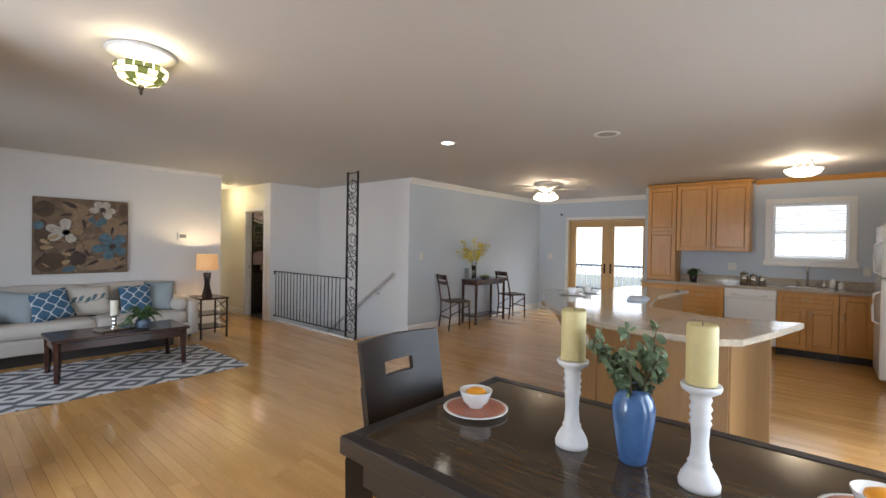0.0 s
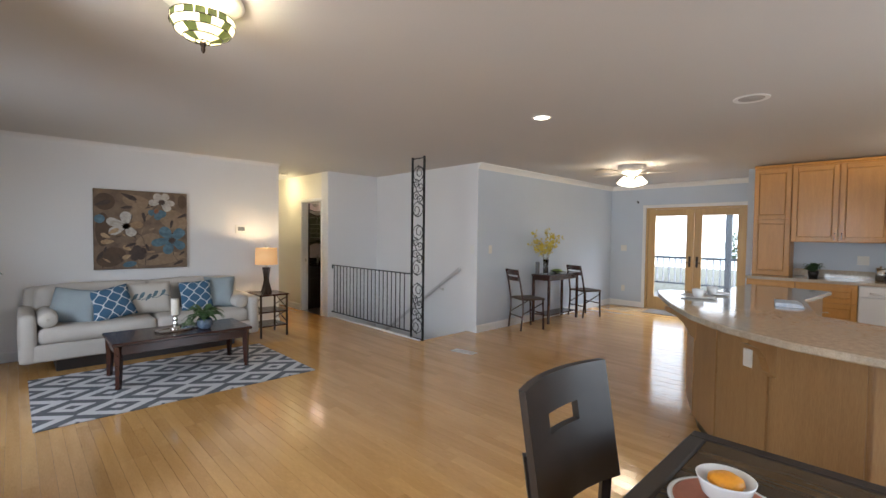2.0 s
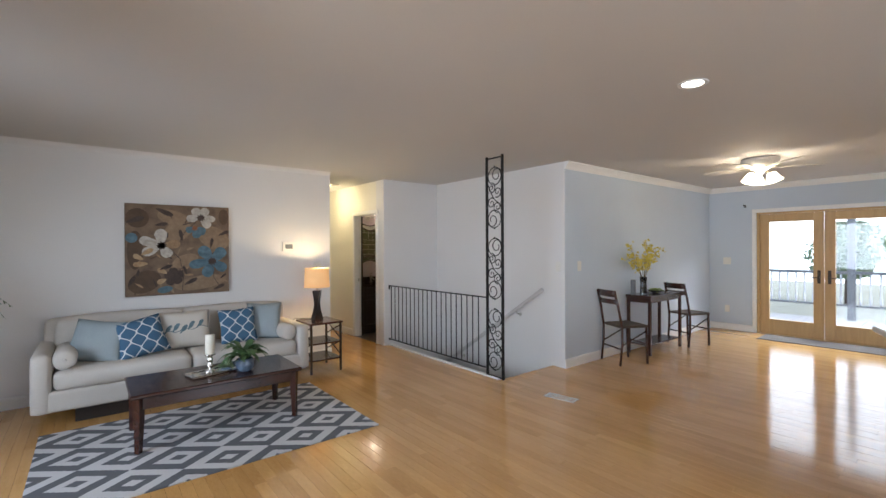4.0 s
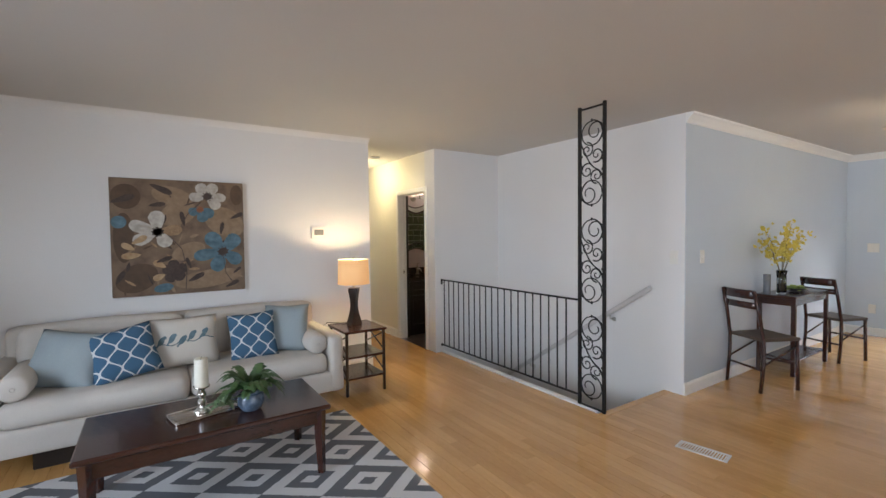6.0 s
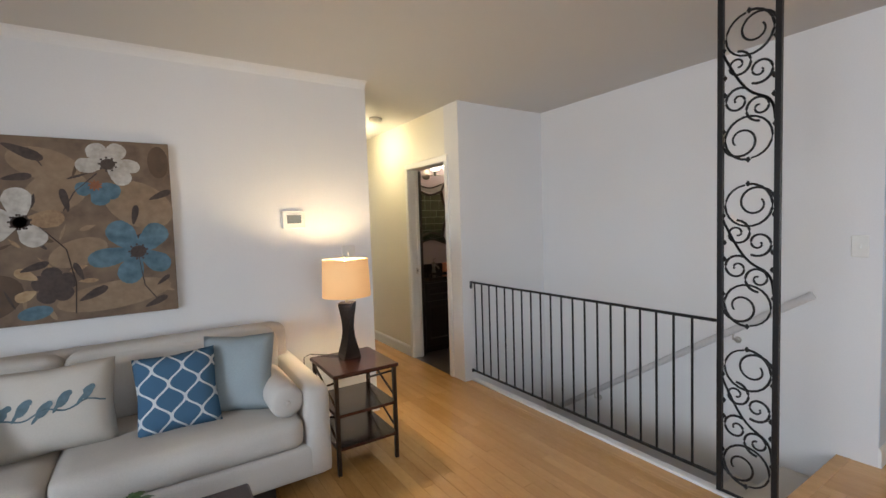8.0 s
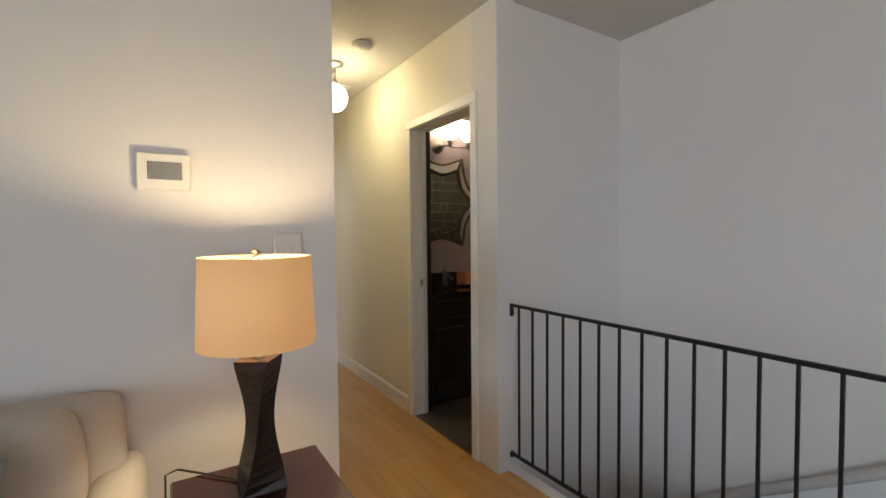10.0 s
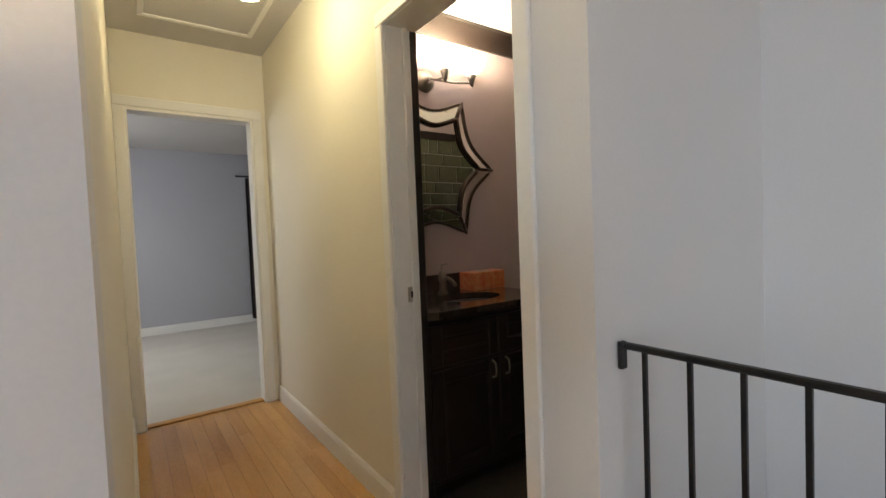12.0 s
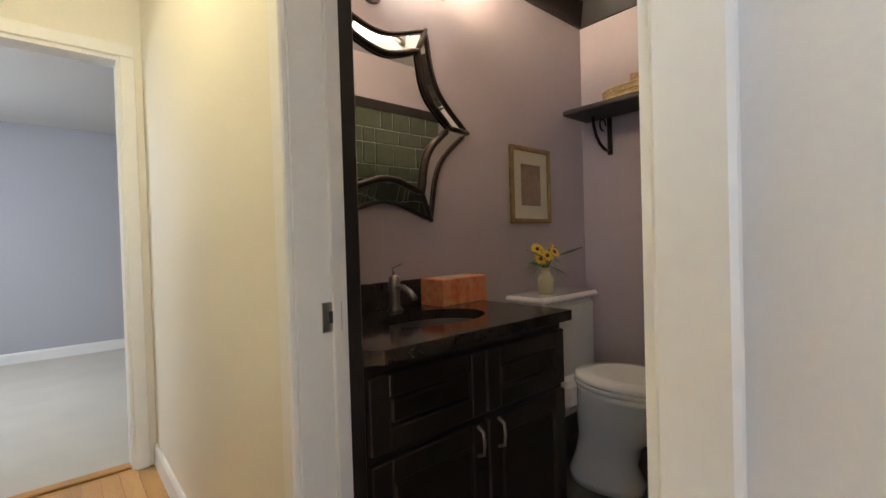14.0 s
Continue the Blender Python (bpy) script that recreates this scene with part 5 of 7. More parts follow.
def kitchen():
    wall_cabinet("hutch_cabinet", 2.235, 2.66, CT + 0.002, 2.38, 1, "tall honey oak cabinet standing on the counter", split=0.78)
    wall_cabinet("wall_cabinet", 1.27, 2.233, 1.37, 2.38, 2, "honey oak wall cabinet with two raised-panel doors")
    base_unit(2.13, 2.66, 1)
    drawer_unit(1.53, 2.128)
    base_unit(0.30, 0.925, 2, label="honey oak sink cabinet with raised-panel doors")
    base_unit(-0.02, 0.298, 1, drawer=False)
    base_unit(-0.88, -0.022, 2)
    # dishwasher
    r = thing("dishwasher", (BF, 1.2275, 0), "white built-in dishwasher between oak cabinets", "dishwasher")
    bm = bm_new()
    box(bm, (0.0, -0.3, 0.10), (0.58, 0.3, CT - 0.042), 0.004)
    part("body", bm, APPL, r)
    bm = bm_new()
    box(bm, (-0.025, -0.297, 0.12), (-0.001, 0.297, 0.72), 0.008)
    part("door", bm, APPL, r)
    bm = bm_new()
    box(bm, (-0.03, -0.297, 0.725), (-0.001, 0.297, CT - 0.045), 0.008)
    p = part("control_panel", bm, APPL, r)
    bm = bm_new()
    tube(bm, [(-0.03, -0.2, 0.775), (-0.05, -0.1, 0.765), (-0.055, 0, 0.762), (-0.05, 0.1, 0.765), (-0.03, 0.2, 0.775)], 0.012, 8)
    part("handle", bm, APPL, p)
    # worktop with a sink cut out
    r = thing("kitchen_worktop", (BF, 0.9, CT - 0.04), "speckled beige granite worktop along the kitchen wall", "worktop")
    bm = bm_new()
    sx0, sx1, sy0, sy1 = 0.12, 0.50, -0.56, 0.0
    for lo, hi in (((-0.03, sy1, 0.001), (0.618, 1.77, 0.04)), ((-0.03, -1.78, 0.001), (0.618, sy0, 0.04)), ((-0.03, sy0, 0.001), (sx0, sy1, 0.04)), ((sx1, sy0, 0.001), (0.618, sy1, 0.04))):
        box(bm, lo, hi, 0.004)
    part("slab", bm, GRANITE, r)
    bm = bm_new()
    box(bm, (0.597, -1.78, 0.041), (0.617, 1.33, 0.14), 0.003)
    part("upstand", bm, GRANITE, r)
    r = thing("kitchen_sink", (BF + 0.31, 0.62, CT - 0.2), "steel sink set into the granite worktop", "sink")
    bm = bm_new()
    for lo, hi in (((-0.19, -0.28, 0), (0.19, 0.28, 0.006)), ((-0.19, -0.28, 0.006), (-0.184, 0.28, 0.2)), ((0.184, -0.28, 0.006), (0.19, 0.28, 0.2)), ((-0.184, -0.28, 0.006), (0.184, -0.274, 0.2)), ((-0.184, 0.274, 0.006), (0.184, 0.28, 0.2))):
        box(bm, lo, hi)
    part("basin", bm, STEEL, r)
    r = thing("kitchen_faucet", (BF + 0.545, 0.62, CT), "steel gooseneck kitchen faucet behind the sink", "faucet")
    bm = bm_new()
    lathe(bm, [(0.025, 0), (0.025, 0.01), (0.014, 0.02), (0.014, 0.16)], seg=14)
    tube(bm, [(0, 0, 0.15), (0, 0, 0.22)] + [(-0.075 + 0.075 * math.cos(a), 0, 0.22 + 0.075 * math.sin(a)) for a in [0.3 * k for k in range(1, 10)]] + [(-0.15, 0, 0.17)], 0.011, 8)
    part("spout", bm, STEEL, r)
    for s in (-0.1, 0.1):
        bm = bm_new()
        lathe(bm, [(0.02, 0), (0.018, 0.04), (0.012, 0.06)], (0, s, 0), 12)
        tube(bm, [(0, s, 0.055), (-0.04, s * 1.3, 0.075)], 0.006, 6)
        part("tap_lever", bm, STEEL, r)
    # canisters, soap, plant
    for i, (y, h, rr) in enumerate(((1.35, 0.15, 0.05), (1.235, 0.125, 0.045), (1.13, 0.105, 0.042))):
        r = thing("canister", (BF + 0.47, y, CT), "brushed steel lidded canister on the worktop", "canister", "canisters on the worktop")
        bm = bm_new()
        lathe(bm, [(rr, 0), (rr, h)], seg=22)
        part("body", bm, STEEL, r)
        bm = bm_new()
        lathe(bm, [(rr + 0.002, h), (rr + 0.002, h + 0.012), (0.012, h + 0.016), (0.012, h + 0.03), (0.008, h + 0.034)], seg=22)
        part("lid", bm, STEEL, r)
    for y, h, mt, lab in ((0.36, 0.13, APPL, "white ceramic utensil jar beside the sink"), (0.27, 0.10, BEIGEP, "cream soap bottle beside the sink"), (0.45, 0.11, STEEL, "steel soap dispenser beside the sink")):
        r = thing("soap_bottle", (BF + 0.5, y, CT), lab, "bottle")
        bm = bm_new()
        lathe(bm, [(0.03, 0), (0.032, 0.01), (0.032, h * 0.75), (0.012, h * 0.85), (0.012, h)], seg=16)
        part("body", bm, mt, r)
    r = thing("potted_plant", (BF + 0.28, 1.98, CT), "small bushy green plant in a dark pot", "plant")
    bm = bm_new()
    lathe(bm, [(0.045, 0), (0.06, 0.09), (0.055, 0.092), (0.04, 0.02)], seg=18)
    part("pot", bm, DARKTRIM, r)
    rng = random.Random(21)
    bm = bm_new()
    for i in range(70):
        frond(bm, (0, 0, 0.07), rng.uniform(0, 6.3), rng.uniform(0.03, 0.13), rng.uniform(0.05, 0.15), 0.03, 0.016, rng)
    part("leaves", bm, LEAF, r)
    # window
    r = thing("window_1", (KW + 0.07, 0.62, 1.26), "white double-hung kitchen window with closed blind given a daylight glow", "window")
    tagged(r, kind="structure")
    bm = bm_new()
    for lo, hi in (((-0.03, -0.42, 0), (0.03, -0.38, 0.81)), ((-0.03, 0.38, 0), (0.03, 0.42, 0.81)), ((-0.03, -0.38, 0), (0.03, 0.38, 0.045)), ((-0.03, -0.38, 0.77), (0.03, 0.38, 0.81)), ((-0.02, -0.38, 0.38), (0.025, 0.38, 0.42))):
        box(bm, lo, hi, 0.003)
    part("window_frame", bm, TRIM, r)
    for z0, z1 in ((0.045, 0.38), (0.42, 0.77)):
        bm = bm_new()
        box(bm, (0.004, -0.381, z0 - 0.002), (0.008, 0.381, z1 + 0.002))
        part("pane", bm, GLASS, r).visible_shadow = False
    bm = bm_new()
    # slats emit a little themselves, imitating daylight behind the closed blind
    box(bm, (-0.004, -0.375, -0.022), (0.004, 0.375, 0.022), 0.001, pose(-0.045, 0, 0, 0, -62, 0))
    me = mesh_of("slat", bm, mat("daylit_blind_glow", (0.85, 0.85, 0.84), 0.5, vary=0.02, emit=0.35, emit_color=(0.95, 0.97, 1.0)))
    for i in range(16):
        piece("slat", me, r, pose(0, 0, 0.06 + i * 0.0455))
    setting("window_sill_kitchen", boxes(((KW - 0.05, 0.10, 1.175), (KW - 0.0005, 1.14, 1.197)), b=0.004), TRIM, "white window stool")
    wall_plate("wall_outlet", (KW, 1.52, 1.14), -90, 0.115, 0.115, "ivory wall outlet above the worktop", "outlet", toggle=False)
    wall_plate("wall_outlet", (KW, 0.02, 1.14), -90, 0.075, 0.115, "ivory wall outlet above the worktop", "outlet", toggle=False)
    # corner wall cabinet and refrigerator on the south wall
    r = thing("wall_cabinet", (7.9, -0.72, 1.37), "honey oak corner wall cabinet beside the window", "cabinet", "kitchen wall cabinets")
    bm = bm_new()
    box(bm, (-0.35, -0.178, 0), (0.365, 0.178, 1.01), 0.002)
    part("body", bm, OAK, r)
    for c in (-0.175, 0.185):
        raised_door(r, Matrix.Translation((c, 0.18, 0.01)) @ pose(0, 0, 0, 0, 0, -90), 0.345, 0.99, OAK)
    r = thing("refrigerator", (6.95, -0.36, 0), "white top-freezer refrigerator beside the oak cabinets", "refrigerator")
    bm = bm_new()
    box(bm, (-0.35, -0.38, 0.03), (0.35, 0.30, 1.70), 0.01)
    part("body", bm, APPL, r)
    for z0, z1, nm in ((0.08, 1.12, "fridge_door"), (1.135, 1.69, "freezer_door")):
        bm = bm_new()
        box(bm, (-0.35, 0.303, z0), (0.35, 0.37, z1), 0.015)
        d = part(nm, bm, APPL, r)
        bm = bm_new()
        zc = z1 - 0.3 if nm == "fridge_door" else z0 + 0.2
        tube(bm, [(-0.29, 0.37, zc - 0.17), (-0.29, 0.42, zc - 0.14), (-0.29, 0.425, zc), (-0.29, 0.42, zc + 0.14), (-0.29, 0.37, zc + 0.17)], 0.012, 8)
        part("handle", bm, APPL, d)
    # bowl light
    r = thing("kitchen_light", (6.75, 0.66, H), "semi-flush ceiling light with a lit white glass bowl", "lamp")
    bm = bm_new()
    lathe(bm, [(0.09, 0), (0.09, -0.015), (0.03, -0.025)], seg=24)
    for a in (0, 120, 240):
        tube(bm, [(0.07 * math.cos(radians(a)), 0.07 * math.sin(radians(a)), -0.01), (0.12 * math.cos(radians(a)), 0.12 * math.sin(radians(a)), -0.13)], 0.008, 6)
    part("canopy", bm, NICKEL, r)
    bm = bm_new()
    lathe(bm, [(0.1786, -0.105), (0.1824, -0.115), (0.1520, -0.155), (0.0912, -0.185), (0.0152, -0.195), (0.0912, -0.18), (0.1482, -0.15), (0.1733, -0.112)], seg=32)
    part("bowl", bm, GLOWSOFT, r, "lit white glass bowl")


def island():
    r = thing("kitchen_island", (3.9, 1.5, 0), "L-shaped kitchen island with granite bar top and oak panels", "island")
    o = Vector((3.9, 1.5))
    front = [(3.80, 0.72), (3.18, 0.86), (3.20, 1.28), (3.34, 1.68), (3.62, 2.00), (4.0, 2.24), (4.45, 2.42)]
    back = [(6.05, 2.28), (5.92, 1.70), (5.0, 1.78), (4.05, 1.62), (3.84, 1.1)]
    loc = lambda pts: [(p[0] - o.x, p[1] - o.y) for p in pts]
    bm = bm_new()
    slab(bm, loc(front + back), 0.09, 0.878, 0.002)
    part("body", bm, ISLANDW, r)
    bm = bm_new()
    inn = [((p[0] - 4.3) * 0.95 + 4.3, (p[1] - 1.7) * 0.95 + 1.7) for p in front + back]
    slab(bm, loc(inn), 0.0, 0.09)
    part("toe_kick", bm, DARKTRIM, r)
    # face panels along the front
    for a, b in zip(front, front[1:]):
        a, b = Vector(a), Vector(b)
        d = (b - a).normalized()
        n = Vector((d.y, -d.x))
        if n.dot(Vector((3.0, 1.9)) - a) < 0:
            n = -n
        bm = bm_new()
        aa, bb = a + d * 0.012, b - d * 0.012
        slab(bm, loc([aa, bb, bb + n * 0.012, aa + n * 0.012]), 0.095, 0.872, 0.003)
        part("face_panel", bm, ISLANDW, r)
    bar = [(3.88, 0.56), (3.40, 0.66), (2.95, 0.78), (2.84, 0.92), (2.86, 1.20), (2.95, 1.55), (3.14, 1.86), (3.42, 2.12), (3.80, 2.36), (4.30, 2.62), (4.55, 2.72), (4.68, 2.66), (4.78, 2.28), (4.35, 1.98), (3.95, 1.66), (3.74, 1.12), (3.80, 0.85)]
    bm = bm_new()
    slab(bm, loc(bar), 0.897, 0.935, 0.006)
    part("bar_top", bm, GRANITE, r)
    low = [(3.76, 1.08), (3.90, 1.06), (4.12, 1.56), (5.02, 1.73), (5.96, 1.64), (6.12, 2.33), (4.85, 2.42), (4.35, 1.98), (3.95, 1.66)]
    bm = bm_new()
    slab(bm, loc(low), 0.879, 0.915, 0.005)
    part("counter", bm, GRANITE, r)
    for p, ang in (((3.98, 2.225), 118), ((3.33, 1.67), 155)):
        bm = bm_new()
        prof = [(0, 0), (0.22, 0), (0.22, -0.03), (0.15, -0.06), (0.09, -0.12), (0.05, -0.20), (0, -0.24)]
        m = Matrix.Translation((p[0] - o.x, p[1] - o.y, 0.895)) @ pose(0, 0, 0, 0, 0, ang)
        A = [bm.verts.new(m @ Vector((x, -0.02, z))) for x, z in prof]
        B = [bm.verts.new(m @ Vector((x, 0.02, z))) for x, z in prof]
        for i in range(len(prof)):
            bm.faces.new((A[i], A[(i + 1) % len(prof)], B[(i + 1) % len(prof)], B[i]))
        bm.faces.new(A[::-1]), bm.faces.new(B)
        part("corbel", bm, ISLANDW, r)
    d = (Vector((3.62, 2.00)) - Vector((3.34, 1.68))).normalized()
    bm = bm_new()
    box(bm, (-0.020, -0.033, -0.052), (0.004, 0.033, 0.052), 0.003, Matrix.Translation((3.44 - o.x, 1.795 - o.y, 0.72)) @ pose(0, 0, 0, 0, 0, -math.degrees(math.atan2(d.x, d.y))))
    part("outlet", bm, BEIGEP, r, "white outlet plate")


def plate_set(at, kind):
    r = thing("dinner_plate", at, "white dinner plate on the granite bar", "plate", "plates on the island")
    bm = bm_new()
    lathe(bm, [(0.07, 0), (0.08, 0.003), (0.125, 0.014), (0.125, 0.017), (0.075, 0.007), (0.01, 0.006)], seg=28)
    part("disc", bm, CERAMIC, r)
    r = thing("cup", (at[0], at[1], at[2] + 0.007), "white ceramic cup on a plate", "cup", "cups on the island")
    bm = bm_new()
    lathe(bm, [(0.03, 0), (0.034, 0.005), (0.045, 0.06), (0.042, 0.06), (0.03, 0.01)], seg=20)
    part("body", bm, CERAMIC, r)
    bm = bm_new()
    tube(bm, [(0.04, 0, 0.05), (0.065, 0, 0.045), (0.065, 0, 0.02), (0.036, 0, 0.014)], 0.005, 6)
    part("handle", bm, CERAMIC, r)


kitchen(), island()
plate_set((4.30, 2.32, 0.935), 0)
plate_set((4.62, 2.30, 0.935), 0)


def napkin():
    r = thing("folded_cloth", (4.55, 1.78, 0.915), "white patterned cloth folded on the counter", "cloth", turn=10)
    bm = bm_new()
    for i in range(3):
        rounded(bm, (-0.16 + 0.02 * i, -0.09 + 0.012 * i, 0.008 * i), (0.16 - 0.015 * i, 0.08, 0.008 * i + 0.009), 0.004)
    part("folds", bm, mat("printed_cloth", (0.75, 0.76, 0.78), 0.9, second=(0.35, 0.42, 0.52), scale=30, fine=70), r)


napkin()


# ---- dining table ----
def dining_table():
    r = thing("dining_table", (1.57, 0.72, 0), "dark espresso dining table with a glossy inset top", "table")
    hx, hy = 0.465, 0.965
    bm = bm_new()
    box(bm, (-hx + 0.055, -hy + 0.055, 0.725), (hx - 0.055, hy - 0.055, 0.757), 0.002)
    part("tabletop", bm, TABLETOP, r, "glossy dark brown inset top")
    bm = bm_new()
    for lo, hi in (((-hx, -hy, 0.70), (-hx + 0.053, hy, 0.760)), ((hx - 0.053, -hy, 0.70), (hx, hy, 0.760)), ((-hx + 0.053, -hy, 0.70), (hx - 0.053, -hy + 0.053, 0.760)), ((-hx + 0.053, hy - 0.053, 0.70), (hx - 0.053, hy, 0.760))):
        box(bm, lo, hi, 0.005)
    part("frame", bm, DARKWOOD, r)
    bm = bm_new()
    for lo, hi in (((-hx + 0.02, -hy + 0.1, 0.62), (-hx + 0.045, hy - 0.1, 0.70)), ((hx - 0.045, -hy + 0.1, 0.62), (hx - 0.02, hy - 0.1, 0.70)), ((-hx + 0.1, -hy + 0.02, 0.62), (hx - 0.1, -hy + 0.045, 0.70)), ((-hx + 0.1, hy - 0.045, 0.62), (hx - 0.1, hy - 0.02, 0.70))):
        box(bm, lo, hi, 0.002)
    part("apron", bm, DARKWOOD, r)
    for sx in (-1, 1):
        for sy in (-1, 1):
            bm = bm_new()
            tube(bm, [(sx * (hx - 0.05), sy * (hy - 0.05), 0.70), (sx * (hx - 0.05), sy * (hy - 0.05), 0)], 0.062, 4, taper=0.75)
            part("leg", bm, DARKWOOD, r)


def dining_chair():
    r = thing("dining_chair", (1.62, 1.72, 0), "espresso dining chair with a handle slot in its back", "chair")
    # faces -y; the back is a slightly curved, leaning board with a slot
    bm = bm_new()
    rounded(bm, (-0.225, -0.20, 0.42), (0.225, 0.21, 0.48), 0.02)
    part("seat", bm, mat("dark_leather", (0.03, 0.022, 0.018), 0.45, vary=0.2, bump=0.1), r, "dark padded seat")
    cols = [-0.235, -0.16, -0.085, -0.03, 0.03, 0.085, 0.16, 0.235]
    rows = [0.60, 0.70, 0.785, 0.815, 0.845, 0.875, 0.93, 0.985]
    hole = {(i, j) for i in (2, 3, 4) for j in (3, 4)}
    bm = bm_new()
    v = {}
    for s in (0, 1):
        for i, x in enumerate(cols):
            for j, z in enumerate(rows):
                y = 0.165 + (z - 0.6) * 0.17 + 0.045 * (1 - (x / 0.235) ** 2) + 0.024 * s - 0.03
                v[s, i, j] = bm.verts.new((x * (1 + 0.04 * (z - 0.6)), y, z))
    fs = []
    for i in range(len(cols) - 1):
        for j in range(len(rows) - 1):
            if (i, j) in hole:
                continue
            for s in (0, 1):
                fs.append(bm.faces.new([v[s, i, j], v[s, i + 1, j], v[s, i + 1, j + 1], v[s, i, j + 1]]))
                fs[-1].smooth = True
            for (di, dj), (p, q) in {(-1, 0): ((0, 0), (0, 1)), (1, 0): ((1, 0), (1, 1)), (0, -1): ((0, 0), (1, 0)), (0, 1): ((0, 1), (1, 1))}.items():
                n = (i + di, j + dj)
                if n in hole or not (0 <= n[0] < len(cols) - 1 and 0 <= n[1] < len(rows) - 1):
                    a, b = (i + p[0], j + p[1]), (i + q[0], j + q[1])
                    bm.faces.new([bm.verts.new(q.co) for q in (v[0, a[0], a[1]], v[0, b[0], b[1]], v[1, b[0], b[1]], v[1, a[0], a[1]])])
    bmesh.ops.recalc_face_normals(bm, faces=fs)
    part("backrest", bm, DARKWOOD, r)
    for s in (-1, 1):
        bm = bm_new()
        tube(bm, [(s * 0.205, 0.23, 0), (s * 0.205, 0.195, 0.25), (s * 0.207, 0.18, 0.45), (s * 0.21, 0.175, 0.62), (s * 0.212, 0.205, 0.80)], 0.022, 4)
        part("rear_leg", bm, DARKWOOD, r)
        bm = bm_new()
        tube(bm, [(s * 0.20, -0.17, 0.42), (s * 0.20, -0.17, 0)], 0.026, 4, taper=0.75)
        part("front_leg", bm, DARKWOOD, r)
        bm = bm_new()
        box(bm, (s * 0.20 - 0.01, -0.16, 0.36), (s * 0.20 + 0.01, 0.18, 0.42), 0.003)
        part("side_rail", bm, DARKWOOD, r)


def place_setting(x, y):
    r = thing("dinner_plate", (x, y, 0.757), "terracotta plate with a white rim on the dining table", "plate", "plates on the dining table")
    bm = bm_new()
    lathe(bm, [(0.06, 0.0), (0.07, 0.002), (0.122, 0.013), (0.125, 0.016), (0.118, 0.017), (0.112, 0.0155), (0.07, 0.006)], seg=36)
    part("rim", bm, CERAMIC, r, "white glazed rim")
    bm = bm_new()
    lathe(bm, [(0.005, 0.0155), (0.108, 0.0158), (0.113, 0.0178), (0.106, 0.019), (0.06, 0.0165), (0.004, 0.0165)], seg=36)
    part("face", bm, TERRA, r, "terracotta brown glazed face")
    r = thing("bowl", (x, y, 0.7745), "small white ceramic bowl on a terracotta plate", "bowl", "bowls on the dining table")
    bm = bm_new()
    lathe(bm, [(0.028, 0), (0.03, 0.006), (0.05, 0.025), (0.062, 0.06), (0.064, 0.066), (0.061, 0.066), (0.047, 0.03), (0.01, 0.012)], seg=30)
    part("body", bm, CERAMIC, r)
    r = thing("orange_half", (x + 0.003, y, 0.812), "orange fruit half lying in the white bowl", "fruit", "oranges in bowls")
    bm = bm_new()
    lathe(bm, [(0.03, 0), (0.040, 0.015), (0.038, 0.024), (0.022, 0.033), (0.004, 0.035)], seg=20)
    part("flesh", bm, ORANGE, r)


def tall_candle(x, y):
    z = 0.757
    r = thing("candle_holder", (x, y, z), "turned chalk-white wooden candle holder on the table", "candle holder", "candle holders on the table")
    bm = bm_new()
    lathe(bm, [(0.0508, 0), (0.0517, 0.012), (0.0459, 0.03), (0.0344, 0.05), (0.0279, 0.058), (0.0303, 0.066), (0.0246, 0.074), (0.0205, 0.12), (0.0238, 0.165), (0.0279, 0.172), (0.0221, 0.182), (0.0279, 0.19), (0.0230, 0.20), (0.0287, 0.212), (0.0230, 0.224), (0.0279, 0.236), (0.0246, 0.246), (0.0476, 0.262), (0.0508, 0.272), (0.0492, 0.278), (0.0410, 0.276)], seg=32)
    part("column", bm, WHITEWOOD, r)
    r = thing("pillar_candle", (x, y, z + 0.2775), "ivory yellow pillar candle on a white holder", "candle", "tall candles on the table")
    bm = bm_new()
    rng = random.Random(int(y * 100))
    lathe(bm, [(0.0377, 0), (0.0385, 0.004), (0.0385, 0.155), (0.0361, 0.163), (0.0312, 0.158), (0.0164, 0.152)], seg=28)
    part("wax", bm, WAX, r)
    bm = bm_new()
    tube(bm, [(0, 0, 0.15), (0.003, 0, 0.166)], 0.0015, 5)
    part("wick", bm, BLACKPL, r)


